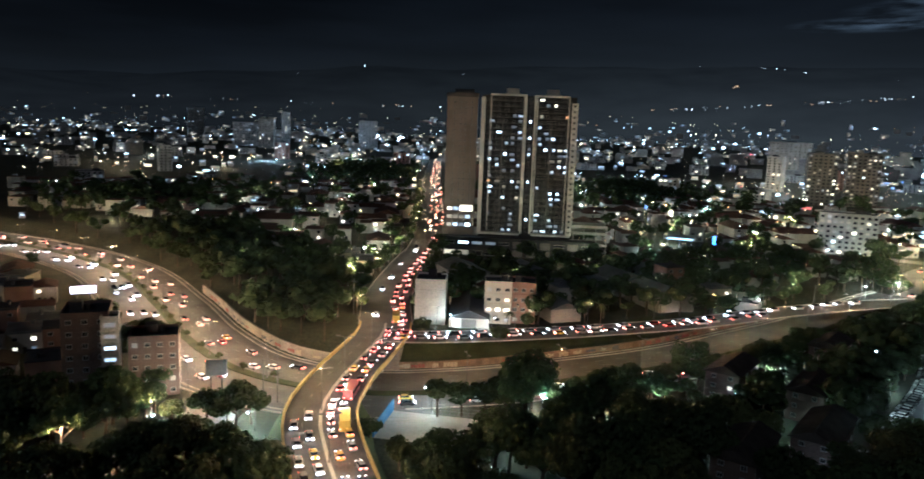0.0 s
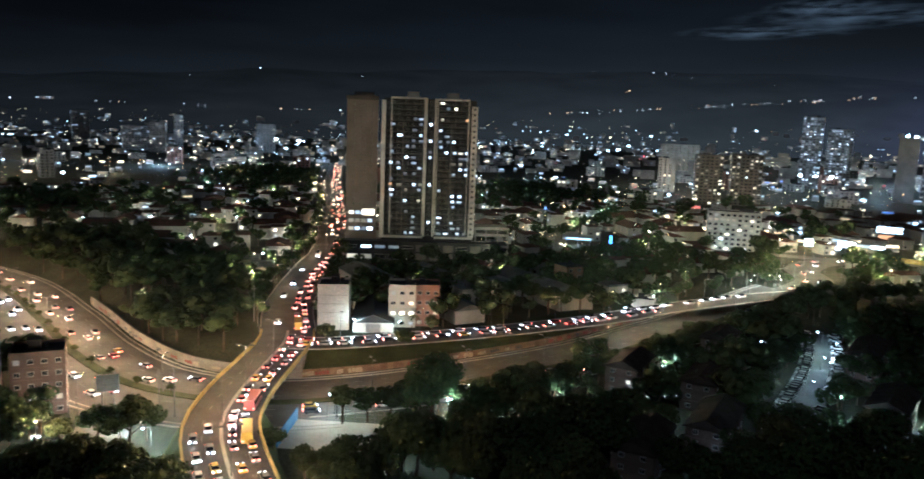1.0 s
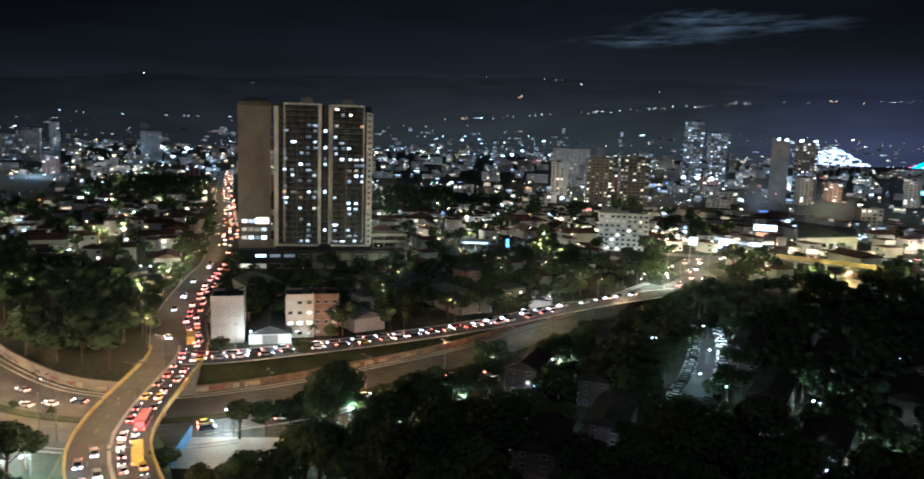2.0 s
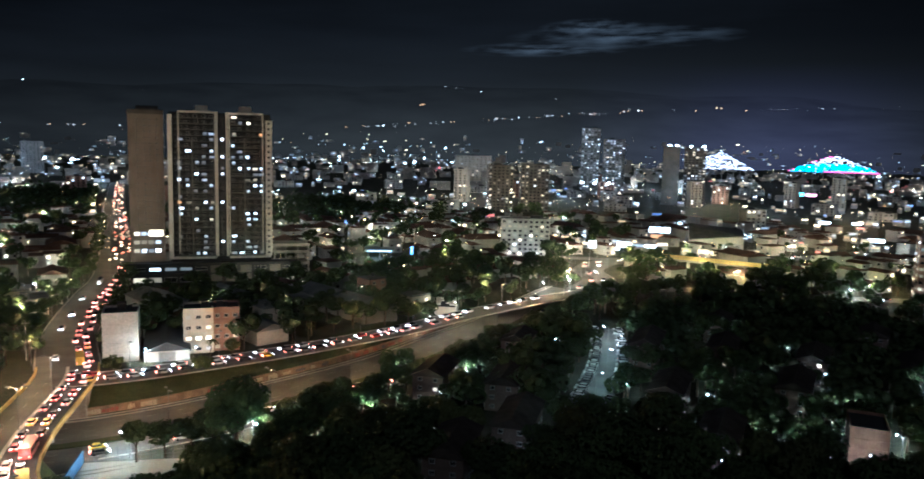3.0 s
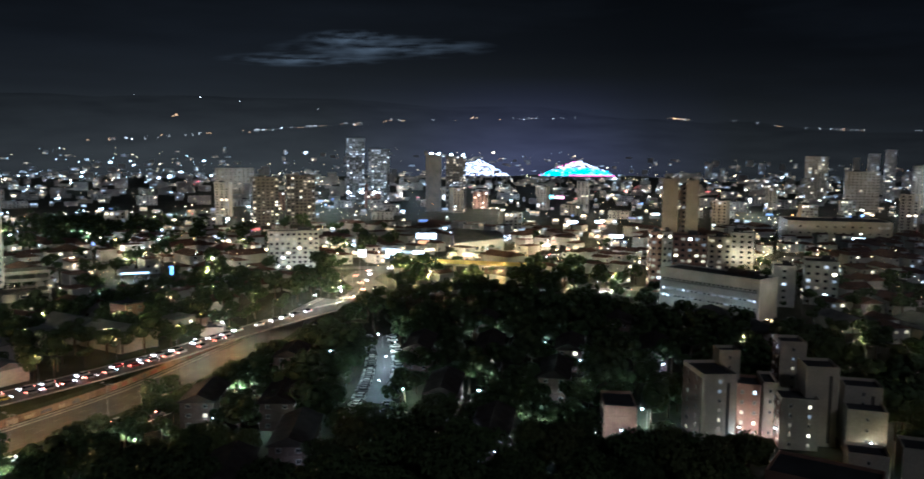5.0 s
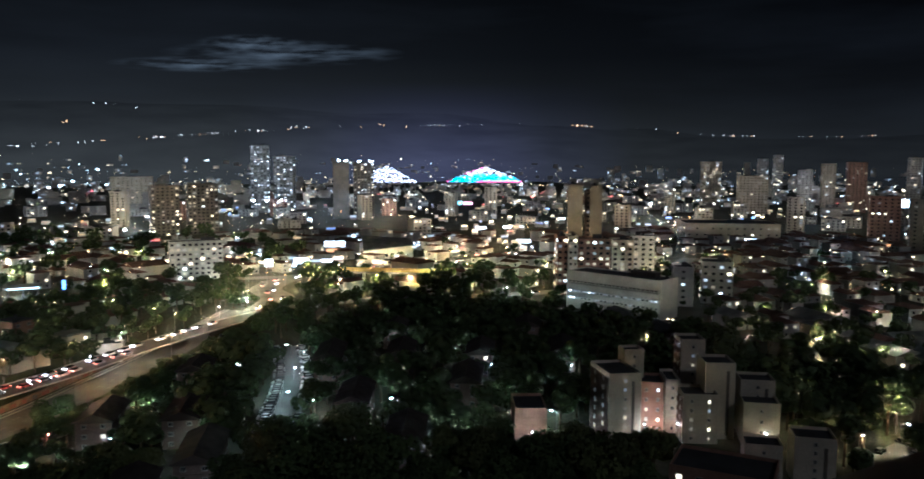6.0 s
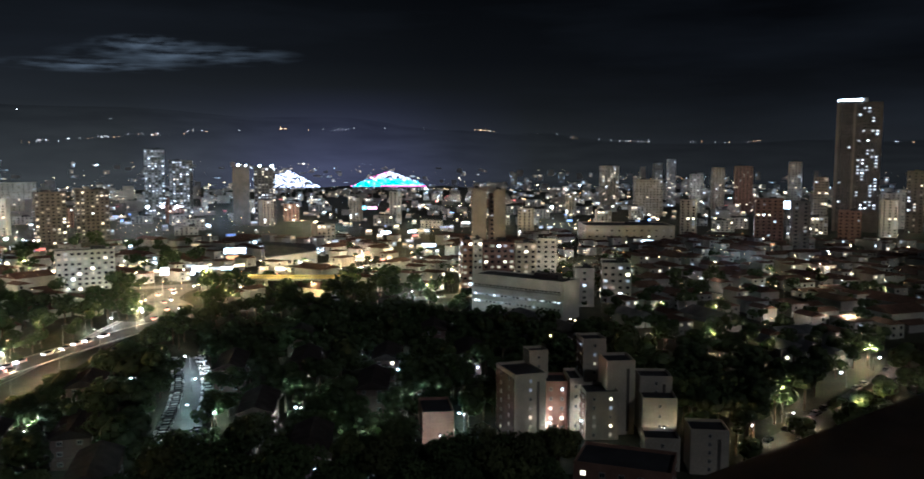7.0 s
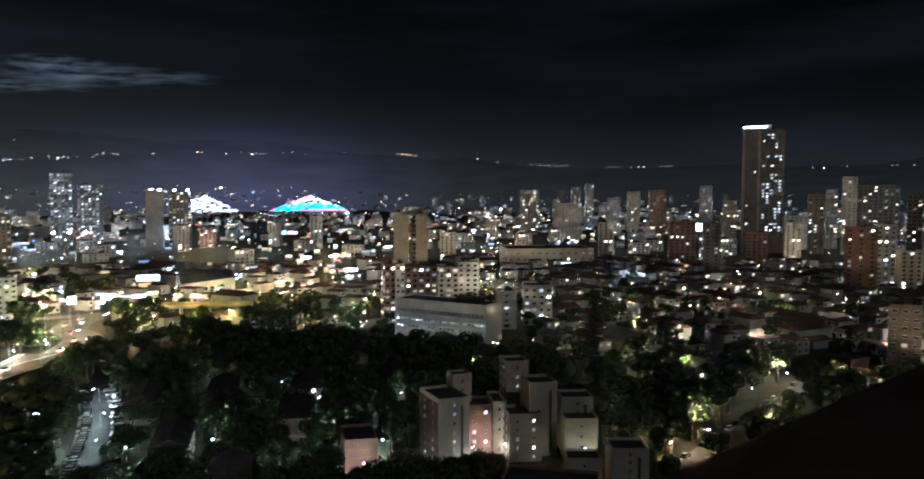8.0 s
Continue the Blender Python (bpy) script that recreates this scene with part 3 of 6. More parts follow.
# ---- trees ----
def tree_meshes(seed, h, spread, leaf, clumps=1000):
    rng = random.Random(seed)
    trunk = MB()
    top = h * 0.5
    lean = (rng.uniform(-0.4, 0.4), rng.uniform(-0.4, 0.4))
    trunk.tube((0, 0, -0.6), (lean[0] * 0.5, lean[1] * 0.5, top * 0.55), h * 0.034, h * 0.026, 7)
    trunk.tube((lean[0] * 0.5, lean[1] * 0.5, top * 0.55), (lean[0], lean[1], top), h * 0.026, h * 0.02, 7)
    lobes = []
    for k in range(7):
        w = 2 * math.pi * k / 7 + rng.uniform(-0.4, 0.4)
        r = spread * rng.uniform(0.35, 0.68)
        c = Vector((lean[0] + r * math.cos(w), lean[1] + r * math.sin(w), h * rng.uniform(0.55, 0.82)))
        lobes.append((c, spread * rng.uniform(0.3, 0.46)))
        base = Vector((lean[0] * 0.7, lean[1] * 0.7, top * rng.uniform(0.65, 1.0)))
        trunk.tube(base, base.lerp(c, 0.85), h * 0.014, h * 0.005, 5)
    lobes.append((Vector((lean[0], lean[1], h * 0.84)), spread * 0.45))
    crown = MB()
    for _ in range(clumps):
        c, r = lobes[rng.randrange(len(lobes))]
        d = Vector((rng.gauss(0, 1), rng.gauss(0, 1), rng.gauss(0, 1))).normalized()
        p = c + Vector((d.x * r, d.y * r, d.z * r * 0.72)) * rng.uniform(0.55, 1.12) ** 0.7
        q = (d + Vector((rng.uniform(-0.9, 0.9), rng.uniform(-0.9, 0.9), rng.uniform(-0.3, 0.9)))).to_track_quat("Z", "Y")
        s, b = rng.uniform(0.2, 0.52), rng.uniform(0.05, 0.2)
        pts = [p + q @ Vector(v) for v in ((-s, -s * 0.7, 0), (0, -s * 0.8, b), (s, -s * 0.4, 0), (s * 0.7, s * 0.7, 0), (0, s, b), (-s * 0.8, s * 0.5, 0))]
        crown.face([pts[0], pts[1], pts[4], pts[5]])
        crown.face([pts[1], pts[2], pts[3], pts[4]])
    return trunk.data("trunk", BARK), crown.data("crown", leaf)


TREES = [tree_meshes(11, 11.0, 6.0, LEAF, 1500), tree_meshes(12, 9.0, 4.6, LEAFB, 1100), tree_meshes(13, 13.0, 6.8, LEAF, 1700), tree_meshes(14, 7.5, 3.4, LEAFB, 800), tree_meshes(15, 10.0, 5.2, LEAF, 1300), tree_meshes(16, 12.0, 4.4, LEAFB, 1200)]


def palm_meshes():
    rng = random.Random(3)
    trunk, crown = MB(), MB()
    for k in range(5):
        trunk.tube((0.05 * k * k, 0, k * 1.9 - 0.4), (0.05 * (k + 1) ** 2, 0, k * 1.9 + 1.5), 0.24 - 0.02 * k, 0.22 - 0.02 * k, 7)
    for k in range(18):
        w, e = k * 2.4, rng.uniform(0.1, 0.9)
        prev = Vector((1.25, 0, 9.2))
        for s in range(1, 6):
            u = s / 5
            p = Vector((1.25 + math.cos(w) * 3 * u, math.sin(w) * 3 * u, 9.2 + e * 2.4 * u - 3.0 * u * u))
            side = Vector((-math.sin(w), math.cos(w), 0)) * 0.5 * (1 - u * 0.7)
            crown.face((prev - side, p - side * 0.8, p, prev))
            crown.face((prev, p, p + side * 0.8, prev + side))
            prev = p
    return trunk.data("trunk", BARK), crown.data("crown", LEAFB)


TREES.append(palm_meshes())
TREE_SPOTS = []
TREE_COUNT = [0]


def tree(x, y, kind, label, group, scale=1.0, rot=0.0, z=None):
    t = thing("palm_tree" if kind == 6 else "tree", label, "tree", group, "", pose(x, y, height(x, y) if z is None else z, 0, 0, rot) @ Matrix.Scale(scale, 4))
    part("trunk", TREES[kind][0], None, t)
    part("crown", TREES[kind][1], None, t)
    TREE_SPOTS.append((x, y))
    TREE_COUNT[0] += 1
    return t


AVN = np.array(AVENUE)
FRN, CRN, ERN = np.array(FRONT), np.array(CROSS), np.array(EASTROAD)


def gap_to(line, x, y):
    return float(np.sqrt(((line - (x, y)) ** 2).sum(1).min()))


CLEAR = []          # (x, y, radius) kept free of trees and houses


def free(x, y, r):
    return all((x - a) ** 2 + (y - b) ** 2 > (r + c) ** 2 for a, b, c in CLEAR)


# ---- named buildings ----
W, G_ = WHITEWALL, GREYWALL


def reserve(x, y, r):
    CLEAR.append((x, y, r))


LIST = [
    # name, label, x, y, extra turn, w, d, h, floors, cols, wall, lit, warm, side
    ("apartment_block", "pale grey apartment block with rows of small windows", 189.3, 466, 4, 31, 14, 23.2, 8, 9, G_, 0.3, 0.7, 3),
    ("apartment_tower", "dark apartment tower with scattered lit windows", 279.8, 762, 6, 26, 20, 47.5, 15, 6, DARKWALL, 0.35, 0.75, 3),
    ("apartment_tower", "dark apartment tower with scattered lit windows", 317, 760, 6, 29, 20, 49, 15, 7, DARKWALL, 0.3, 0.8, 3),
    ("residential_tower", "pale blue lit high residential tower", 516, 1030, 0, 26, 22, 94, 28, 6, BALCONY, 0.55, 0.05, 3),
    ("residential_tower", "pale blue lit high residential tower", 547, 1016, 0, 31, 22, 79, 24, 7, BALCONY, 0.55, 0.08, 3),
    ("residential_tower", "grey high tower with lamps along its roof edge", 538, 852, 0, 20, 22, 71.5, 22, 0, BALCONY, 0.4, 0.3, 0),
    ("residential_tower", "dark high tower with many lit windows", 562, 836, 0, 26, 22, 70.5, 22, 6, DARKWALL, 0.5, 0.45, 3),
    ("twin_slab_tower", "tan slab tower with blank end wall", 421.7, 362.4, 0, 10.4, 14, 56.2, 16, 0, TOWERTAN, 0.3, 0.8, 3),
    ("twin_slab_tower", "narrow shaded link between slab towers", 433, 360, 0, 5.2, 8, 52, 16, 1, DULLBRICK, 0.35, 0.8, 0),
    ("twin_slab_tower", "tan slab tower with blank end wall", 426.4, 347.4, 0, 8.2, 14, 55.6, 16, 0, TOWERTAN, 0.3, 0.8, 3),
    ("brick_apartments", "red brick apartment wing with white balconies", 322.9, 287, 8, 6, 14, 31.5, 10, 2, BRICK, 0.4, 0.7, 3),
    ("brick_apartments", "pale balcony wing of the brick apartments", 325, 281.6, 8, 5, 15, 31.8, 10, 2, W, 0.45, 0.6, 0),
    ("brick_apartments", "red brick apartment wing with white balconies", 340.3, 279, 8, 18, 14, 29.6, 10, 5, BRICK, 0.45, 0.7, 2),
    ("brick_apartments", "pale corner wing of the brick apartments", 354.6, 270.5, 8, 12, 14, 28.6, 10, 3, BEIGE, 0.3, 0.7, 2),
    ("grey_block", "plain grey apartment block with few windows", 397.6, 286.4, 0, 13, 14, 27.3, 9, 3, G_, 0.12, 0.6, 2),
    ("office_block", "grey concrete block with open lit floors", 367, 218, 4, 15.5, 18, 20.8, 6, 4, G_, 0.25, 0.4, 3),
    ("office_block", "blank pale grey stair block", 345, 224, 4, 10, 14, 19.2, 6, 1, W, 0.1, 0.4, 1),
    ("shopping_mall", "long beige shopping mall with lit street front", 669, 388, 12, 84, 50, 16.6, 3, 12, BEIGE, 0.3, 0.8, 4),
    ("tan_tower", "tan apartment tower with even windows", 1210, 736, 0, 34, 24, 73.5, 22, 7, BEIGE, 0.3, 0.6, 2),
    ("brick_block", "dark red brick block at the tall tower's foot", 813, 225, 0, 20, 18, 30, 9, 4, BRICK, 0.1, 0.6, 2),
    ("white_block", "white apartment block behind the brick one", 1042, 240.5, 0, 25, 20, 41, 13, 5, W, 0.15, 0.7, 2),
    ("brick_tower", "reddish brick apartment tower", 636, 102, 3, 22, 16, 45.3, 14, 3, BRICK, 0.18, 0.8, 2),
    ("white_tower", "pale balcony tower with stacked lit windows", 655, 88, 3, 13, 16, 47, 14, 3, W, 0.35, 0.6, 2),
    ("skyline_tower", "slim pale tower on the skyline", 1325, 703, 5, 16.5, 16, 79, 24, 4, G_, 0.16, 0.5, 2),
    ("skyline_tower", "slim pale tower with lit top floors", 1337, 681, 5, 15.4, 16, 86, 26, 4, G_, 0.26, 0.4, 2),
    ("skyline_block", "beige apartment block on the skyline", 1280, 566, 8, 20, 18, 71, 21, 4, BEIGE, 0.13, 0.7, 2),
    ("skyline_block", "reddish apartment block on the skyline", 1204, 491, 8, 26, 18, 73, 22, 5, BRICK, 0.13, 0.8, 2),
    ("skyline_tower", "grey tower with lit windows on the skyline", 1230, 421, -6, 18, 16, 80, 24, 4, G_, 0.26, 0.4, 2),
    ("brick_block", "reddish mid-rise block beyond the low roofs", 749.5, 279.8, 6, 25, 16, 42, 13, 5, BRICK, 0.10, 0.7, 2),
    ("grey_slab", "narrow dark grey slab block", 663.8, 222, 6, 14, 16, 44, 14, 2, DARKWALL, 0.08, 0.6, 2),
    ("skyline_block", "dark apartment block with lit windows", 979, 205, 0, 17.5, 16, 68, 20, 3, DARKWALL, 0.23, 0.6, 2),
    ("skyline_block", "pale apartment block with lit windows", 1080, 208, 4, 13.4, 16, 74, 22, 3, G_, 0.20, 0.6, 2),
    ("skyline_tower", "grey tower behind the wide dark block", 985, 171, 0, 15, 16, 88, 26, 3, G_, 0.20, 0.7, 2),
    ("wide_block", "wide dark apartment block with orange roof lamps", 891, 128, 0, 38, 18, 78, 23, 8, DARKWALL, 0.20, 0.8, 2),
    ("skyline_block", "dark block at the edge of the town", 795, 85, 0, 12, 14, 69, 20, 3, DARKWALL, 0.23, 0.7, 2),
    ("grey_block", "dark grey block beside the low roofs", 338, 38, 0, 11, 13, 29, 9, 3, DULLBRICK, 0.10, 0.7, 2),
    ("commercial_hall", "wide beige block on the skyline", 1054, 574, 10, 40, 22, 53, 14, 8, BEIGE, 0.16, 0.8, 2),
    ("skyline_block", "grey block on the skyline", 1176, 555, 0, 21, 16, 61, 18, 4, G_, 0.16, 0.6, 2),
    ("skyline_block", "beige block beside the high-rise tower", 1050, 327, 4, 16, 16, 59, 17, 4, BEIGE, 0.13, 0.7, 2),
    ("far_block", "pale lit block in the far town", -511, 1410, 6, 45, 18, 42, 12, 9, G_, 0.20, 0.5, 2),
    ("far_block", "pale lit block in the far town", -460, 1375, -8, 26, 18, 50, 14, 5, G_, 0.23, 0.5, 2),
    ("far_block", "dark block in the far town", -671, 1562, 6, 31, 18, 64, 18, 6, DARKWALL, 0.20, 0.6, 2),
    ("far_block", "slim grey block in the far town", -385, 814, 10, 13, 13, 27, 9, 3, G_, 0.10, 0.6, 2),
    ("far_block", "pale slim tower in the far town", -443, 1433, 0, 15, 15, 63, 18, 3, G_, 0.20, 0.6, 2),
    ("far_block", "wide pale block in the far town", -296, 1470, 5, 33, 18, 52, 15, 6, G_, 0.16, 0.6, 2),
    ("brown_block", "brown brick apartment block", 432, 1315, 0, 62, 20, 46, 12, 9, BEIGE, 0.15, 0.7, 2),
    ("house_block", "plain grey three storey house with blank wall", -30, 266, -4, 10.5, 12, 15, 5, 0, G_, 0.2, 0.5, 0),
    ("town_house", "cream four storey house with dark balconies", -6.8, 271, 1, 9.4, 11, 14.3, 4, 3, CREAM, 0.35, 0.7, 2),
    ("town_house", "orange brick four storey house with arched top", 2.2, 273, 1, 8.6, 11, 14, 4, 3, BRICK, 0.3, 0.8, 2),
    ("bus_garage", "small white house with lit front", 93.2, 316, -8, 9, 7, 5.0, 1, 2, W, 0.5, 0.2, 1),
]
for i, (n, lab, x, y, dr, w, d, h, fl, co, wall, lit, warm, side) in enumerate(LIST):
    apartment(n, lab, x, y, -math.degrees(math.atan2(x, y)) + dr, w, d, h, fl, co, wall, lit, warm, side, seed=i, ww=min(1.8, 0.55 * w / max(co, 1)), far_off=math.hypot(x, y) > 420, bands=math.hypot(x, y) < 520)
    reserve(x, y, max(w, d) * 0.62)
reserve(0, 408, 45), reserve(36, 412, 14), reserve(345, 482, 22), reserve(277, 385, 24), reserve(262, 372, 14), reserve(93, 458, 16), reserve(-16.5, 268, 12), reserve(184, 446, 14), reserve(177, 428, 12)

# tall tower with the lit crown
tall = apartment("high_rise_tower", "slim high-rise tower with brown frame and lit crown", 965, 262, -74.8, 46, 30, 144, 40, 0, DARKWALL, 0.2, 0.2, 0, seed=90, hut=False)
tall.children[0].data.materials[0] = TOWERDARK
rng = random.Random(8)
for x0, x1 in ((-23.3, -20.5), (-6, -3.4)):
    mb = MB()
    mb.box(x0, -15.8, 0, x1, -14.8, 146)
    part("column", mb, TOWERTAN, tall, "brown rendered strip")
for f in range(38):
    for x in (-17.5, -13.2, -9, 0.5, 5, 9.5, 14, 18.5):
        if f > 5:
            part("window", window_data(2.4, 1.7, LIT_EVEN if rng.random() < (0.06 if x < -5 else 0.3) else GLASSY), None, tall, "", pose(x, -15.04, 4 + f * 3.6))
mb = MB()
mb.box(-2, -10, 144, 8, 6, 150)
part("lift_house", mb, GREYWALL, tall)
for x in (-21, -16.5, -12, -7.5, -3, 1):
    mb = MB()
    mb.box(x - 1.3, -15.6, 146.4, x + 1.3, -15.0, 148.4)
    part("crown_lamp", mb, glow("crown_lamp", (0.85, 0.96, 1.0), 9), tall, "white floodlight on the crown")
reserve(965, 262, 40)
for x, y, z in ((531, 846, 74), (539, 842, 73.5), (552, 832, 73), (566, 826, 73)):
    lp = thing("roof_lamp", "white floodlight on the tower's roof edge", "lamp", "roof floodlights", "", pose(x, y, z - 2.6))
    mb = MB()
    mb.tube((0, 0, -0.9), (0, 0, 1.6), 0.15, 0.12)
    part("pole", mb, METAL, lp)
    mb = MB()
    mb.octa((0, 0, 2.2), 2.0, 1.4)
    part("lamp_head", mb, glow("roof_flood", (0.85, 0.96, 1.0), 16), lp)


# long white clinic with a banded front
def clinic():
    ax, ay, bx, by = 294, 258, 299, 206
    ln = math.hypot(bx - ax, by - ay)
    rot = math.degrees(math.atan2(by - ay, bx - ax))
    b = thing("clinic", "long white clinic building with lit lower windows", "building", "", "", pose((ax + bx) / 2 + 8, (ay + by) / 2, 0, 0, 0, rot))
    part("wall", block_wall(ln, 16, 18, 4.5, 0.7, False), WHITEWALL, b)
    part("roof", flat_roof(ln, 16, 18, random.Random(2)), DARKROOF, b)
    r = random.Random(4)
    mb = MB()
    mb.box(-ln / 2 + 1, -8.25, 12.2, ln / 2 - 1, -8, 12.9)
    part("ledge", mb, GREYWALL, b)
    for k in range(22):
        x = -ln / 2 + 2.2 + k * (ln - 4.4) / 21
        part("window", window_data(1.6, 0.8, GLASSY), None, b, "", pose(x, -8.02, 13.1))
        for z in (4.8, 8.2):
            part("window", window_data(1.3, 0.9, LIT_COOL if r.random() < 0.5 else GLASSY), None, b, "", pose(x, -8.02, z))
    reserve((ax + bx) / 2 + 8, (ay + by) / 2, 24), reserve(305, 250, 12), reserve(310, 205, 12)


clinic()

# white estate blocks with blank end walls
NEAR = [
    ("white estate block with blank end wall and brick flank", 173.4, 133.2, -30, 9.5, 15, 18.6, 7, 1, CREAM, 0.5),
    ("white stair core of the estate block", 186.6, 137.8, -34, 6, 6, 22.3, 8, 1, CREAM, 0.0),
    ("narrow white end wall of a brick estate block", 190.5, 127.0, -46, 3.8, 12, 15, 5, 1, CREAM, 0.5),
    ("brick estate wing lit by a courtyard lamp", 185.6, 130.0, -48, 6.6, 10, 14.5, 5, 2, BRICK, 0.5),
    ("white estate block with brick stripe", 189.0, 117.0, -45, 9.6, 10, 13.2, 5, 2, CREAM, 0.5),
    ("high white estate block with a window column", 209.0, 132.5, -42, 7.4, 9, 23.0, 8, 1, CREAM, 0.5),
    ("high blank white estate block", 196.2, 115.6, -44, 8.4, 10, 21.2, 8, 0, CREAM, 0.0),
    ("white estate block with dark flat roof", 205.6, 108.8, -50, 9.4, 9, 15.9, 6, 1, CREAM, 0.1),
    ("low white estate block with dark flat roof", 199.0, 103.8, -52, 9.6, 9, 11.8, 4, 1, CREAM, 0.05),
    ("low white garage block with sloping roof", 179.7, 92.6, -54, 9, 8, 7.8, 3, 1, CREAM, 0.0),
    ("white estate block seen by its blank walls", 185.4, 82.8, -54, 9.6, 9, 10.9, 5, 1, CREAM, 0.0),
]
for i, (lab, x, y, rot, w, d, h, fl, co, wall, lit) in enumerate(NEAR):
    k_ = 1 + 0.42 * d / math.hypot(x, y)
    x, y = x * k_, y * k_
    blk = apartment("estate_block", lab, x, y, rot, w, d, h, fl, co, wall, lit, 0.6, 2 if i in (0, 4, 5) else 0, 0.9, 1.1, seed=200 + i, hut=False, group="white estate blocks", bands=False)
    if i in (0, 3, 4, 5):
        mb = MB()
        mb.box(-w / 2 - 0.16, -d / 2 + 0.5, -1, -w / 2 - 0.003, d / 2 - 0.5, h - 0.4)
        part("brick_flank", mb, DULLBRICK, blk, "red brick side wall")
        for f in range(fl):
            for yy in (-d * 0.22, d * 0.2):
                part("window", window_data(1.0, 1.1, pane_for(rng, 0.35, 0.5)), None, blk, "", pose(-w / 2 - 0.18, yy, f * h / fl + 0.9, 0, 0, -90))
    if i in (0, 6, 7, 10):
        mb = MB()
        mb.box(w * 0.2, -d / 2 - 0.04, 1.0, w * 0.2 + 0.9, -d / 2 - 0.003, h - 1.5)
        part("stair_slit", mb, DARKWALL, blk, "dark stair window strip")
    reserve(x, y, max(w, d) * 0.7)
apartment("brick_house", "long low brick house with dark roof", 158, 90, -68, 22, 14, 9.5, 3, 5, BRICK, 0.2, 0.9, 2, seed=7, hut=False)
reserve(158, 90, 14)
apartment("gable_block", "pinkish brick block lit by a wall lamp", 158.5, 152.5, -40, 8.9, 14, 8.9, 4, 0, BRICK, 0.1, 0.9, 0, seed=8, hut=False)
reserve(155, 150, 10)
for x, y, r in ((147, 141, 8), (150, 136, 8), (141, 134, 6), (166, 124, 9), (177, 113, 8), (171, 101, 8), (182, 106, 7), (160, 132, 6), (188, 96, 6), (172, 84, 7), (182, 121, 9), (176, 122, 8), (190, 107, 7)):
    reserve(x, y, r)
apartment("corner_apartments", "brick apartment block with a lit glazed stair", -110, 187, 24, 11, 13, 24.8, 8, 3, DULLBRICK, 0.05, 0.6, 2, seed=9)
st = apartment("stair_tower", "grey stair tower with landings lit one above another", -102.3, 184.2, 24, 4.2, 6, 24, 8, 0, G_, 0, 0, 0, seed=10, hut=False)
for f in range(8):
    part("window", window_data(2.9, 1.1, LIT_COOL), None, st, "", pose(0, -3.03, 1.2 + f * 3))
apartment("side_apartments", "lower grey block with bright stair windows", -98, 199, 22, 12.5, 11, 15.9, 5, 4, DULLBRICK, 0.3, 0.3, 2, seed=11)
reserve(-108, 187, 13), reserve(-98, 199, 11)

# dark estate: long brick rows with dark roofs between the trees
ROW_ENDS = []


def estate_row(x, y, rot, ln, lab, rng):
    b = thing("estate_row", lab, "building", "estate rows", "", pose(x, y, height(x, y), 0, 0, rot))
    w, h = 9.5, 8.3
    part("wall", block_wall(w, ln, h, 2.75, 0.05), DULLBRICK, b)
    mb = MB()
    e = 0.7
    mb.face(((-w / 2 - e, -ln / 2 - e, h), (0, -ln / 2 - e, h + 2.2), (0, ln / 2 + e, h + 2.2), (-w / 2 - e, ln / 2 + e, h)))
    mb.face(((0, -ln / 2 - e, h + 2.2), (w / 2 + e, -ln / 2 - e, h), (w / 2 + e, ln / 2 + e, h), (0, ln / 2 + e, h + 2.2)))
    mb.face(((-w / 2 - e, -ln / 2 - e, h - 0.2), (w / 2 + e, -ln / 2 - e, h - 0.2), (w / 2 + e, -ln / 2 - e, h), (0, -ln / 2 - e, h + 2.2), (-w / 2 - e, -ln / 2 - e, h)))
    mb.face(((-w / 2 - e, ln / 2 + e, h - 0.2), (-w / 2 - e, ln / 2 + e, h), (0, ln / 2 + e, h + 2.2), (w / 2 + e, ln / 2 + e, h), (w / 2 + e, ln / 2 + e, h - 0.2)))
    part("roof", mb, DARKTILE, b)
    for f in range(3):
        for s in (-2.4, 2.4):
            part("window", window_data(1.3, 1.2, LIT_WARM if rng.random() < 0.08 else GLASSY), None, b, "", pose(s, -ln / 2 - 0.1, f * 2.75 + 0.9))
        for k in range(int(ln / 4)):
            for turn in (90, -90):
                if rng.random() < 0.3:
                    part("window", window_data(1.5, 1.2, LIT_WARM if rng.random() < 0.06 else GLASSY), None, b, "", pose(0, 0, 0, 0, 0, turn) @ pose(-ln / 2 + 3 + k * 4, -w / 2 - 0.1, f * 2.75 + 0.9))
    reserve(x, y, ln * 0.42)
    ux, uy = math.sin(radians(-rot)), math.cos(radians(-rot))
    ROW_ENDS.append((x - ux * (ln / 2 + 4), y - uy * (ln / 2 + 4)))
    for s in (5,):
        reserve(x - ux * (ln / 2 + s), y - uy * (ln / 2 + s), 3.5)


rng = random.Random(21)
for x, y, rot, ln in ((64, 226, -32, 18), (83, 214, -32, 20), (74, 182, -32, 22), (150, 246, -38, 24), (172, 232, -42, 24), (128, 196, -40, 22), (196, 214, -45, 22), (168, 190, -45, 22), (222, 196, -48, 24), (120, 160, -42, 20), (52, 168, -30, 20), (196, 268, -40, 20), (240, 232, -46, 20), (104, 258, -34, 16)):
    estate_row(x, y, rot, ln, "dark tiled brick estate row among the trees", rng)

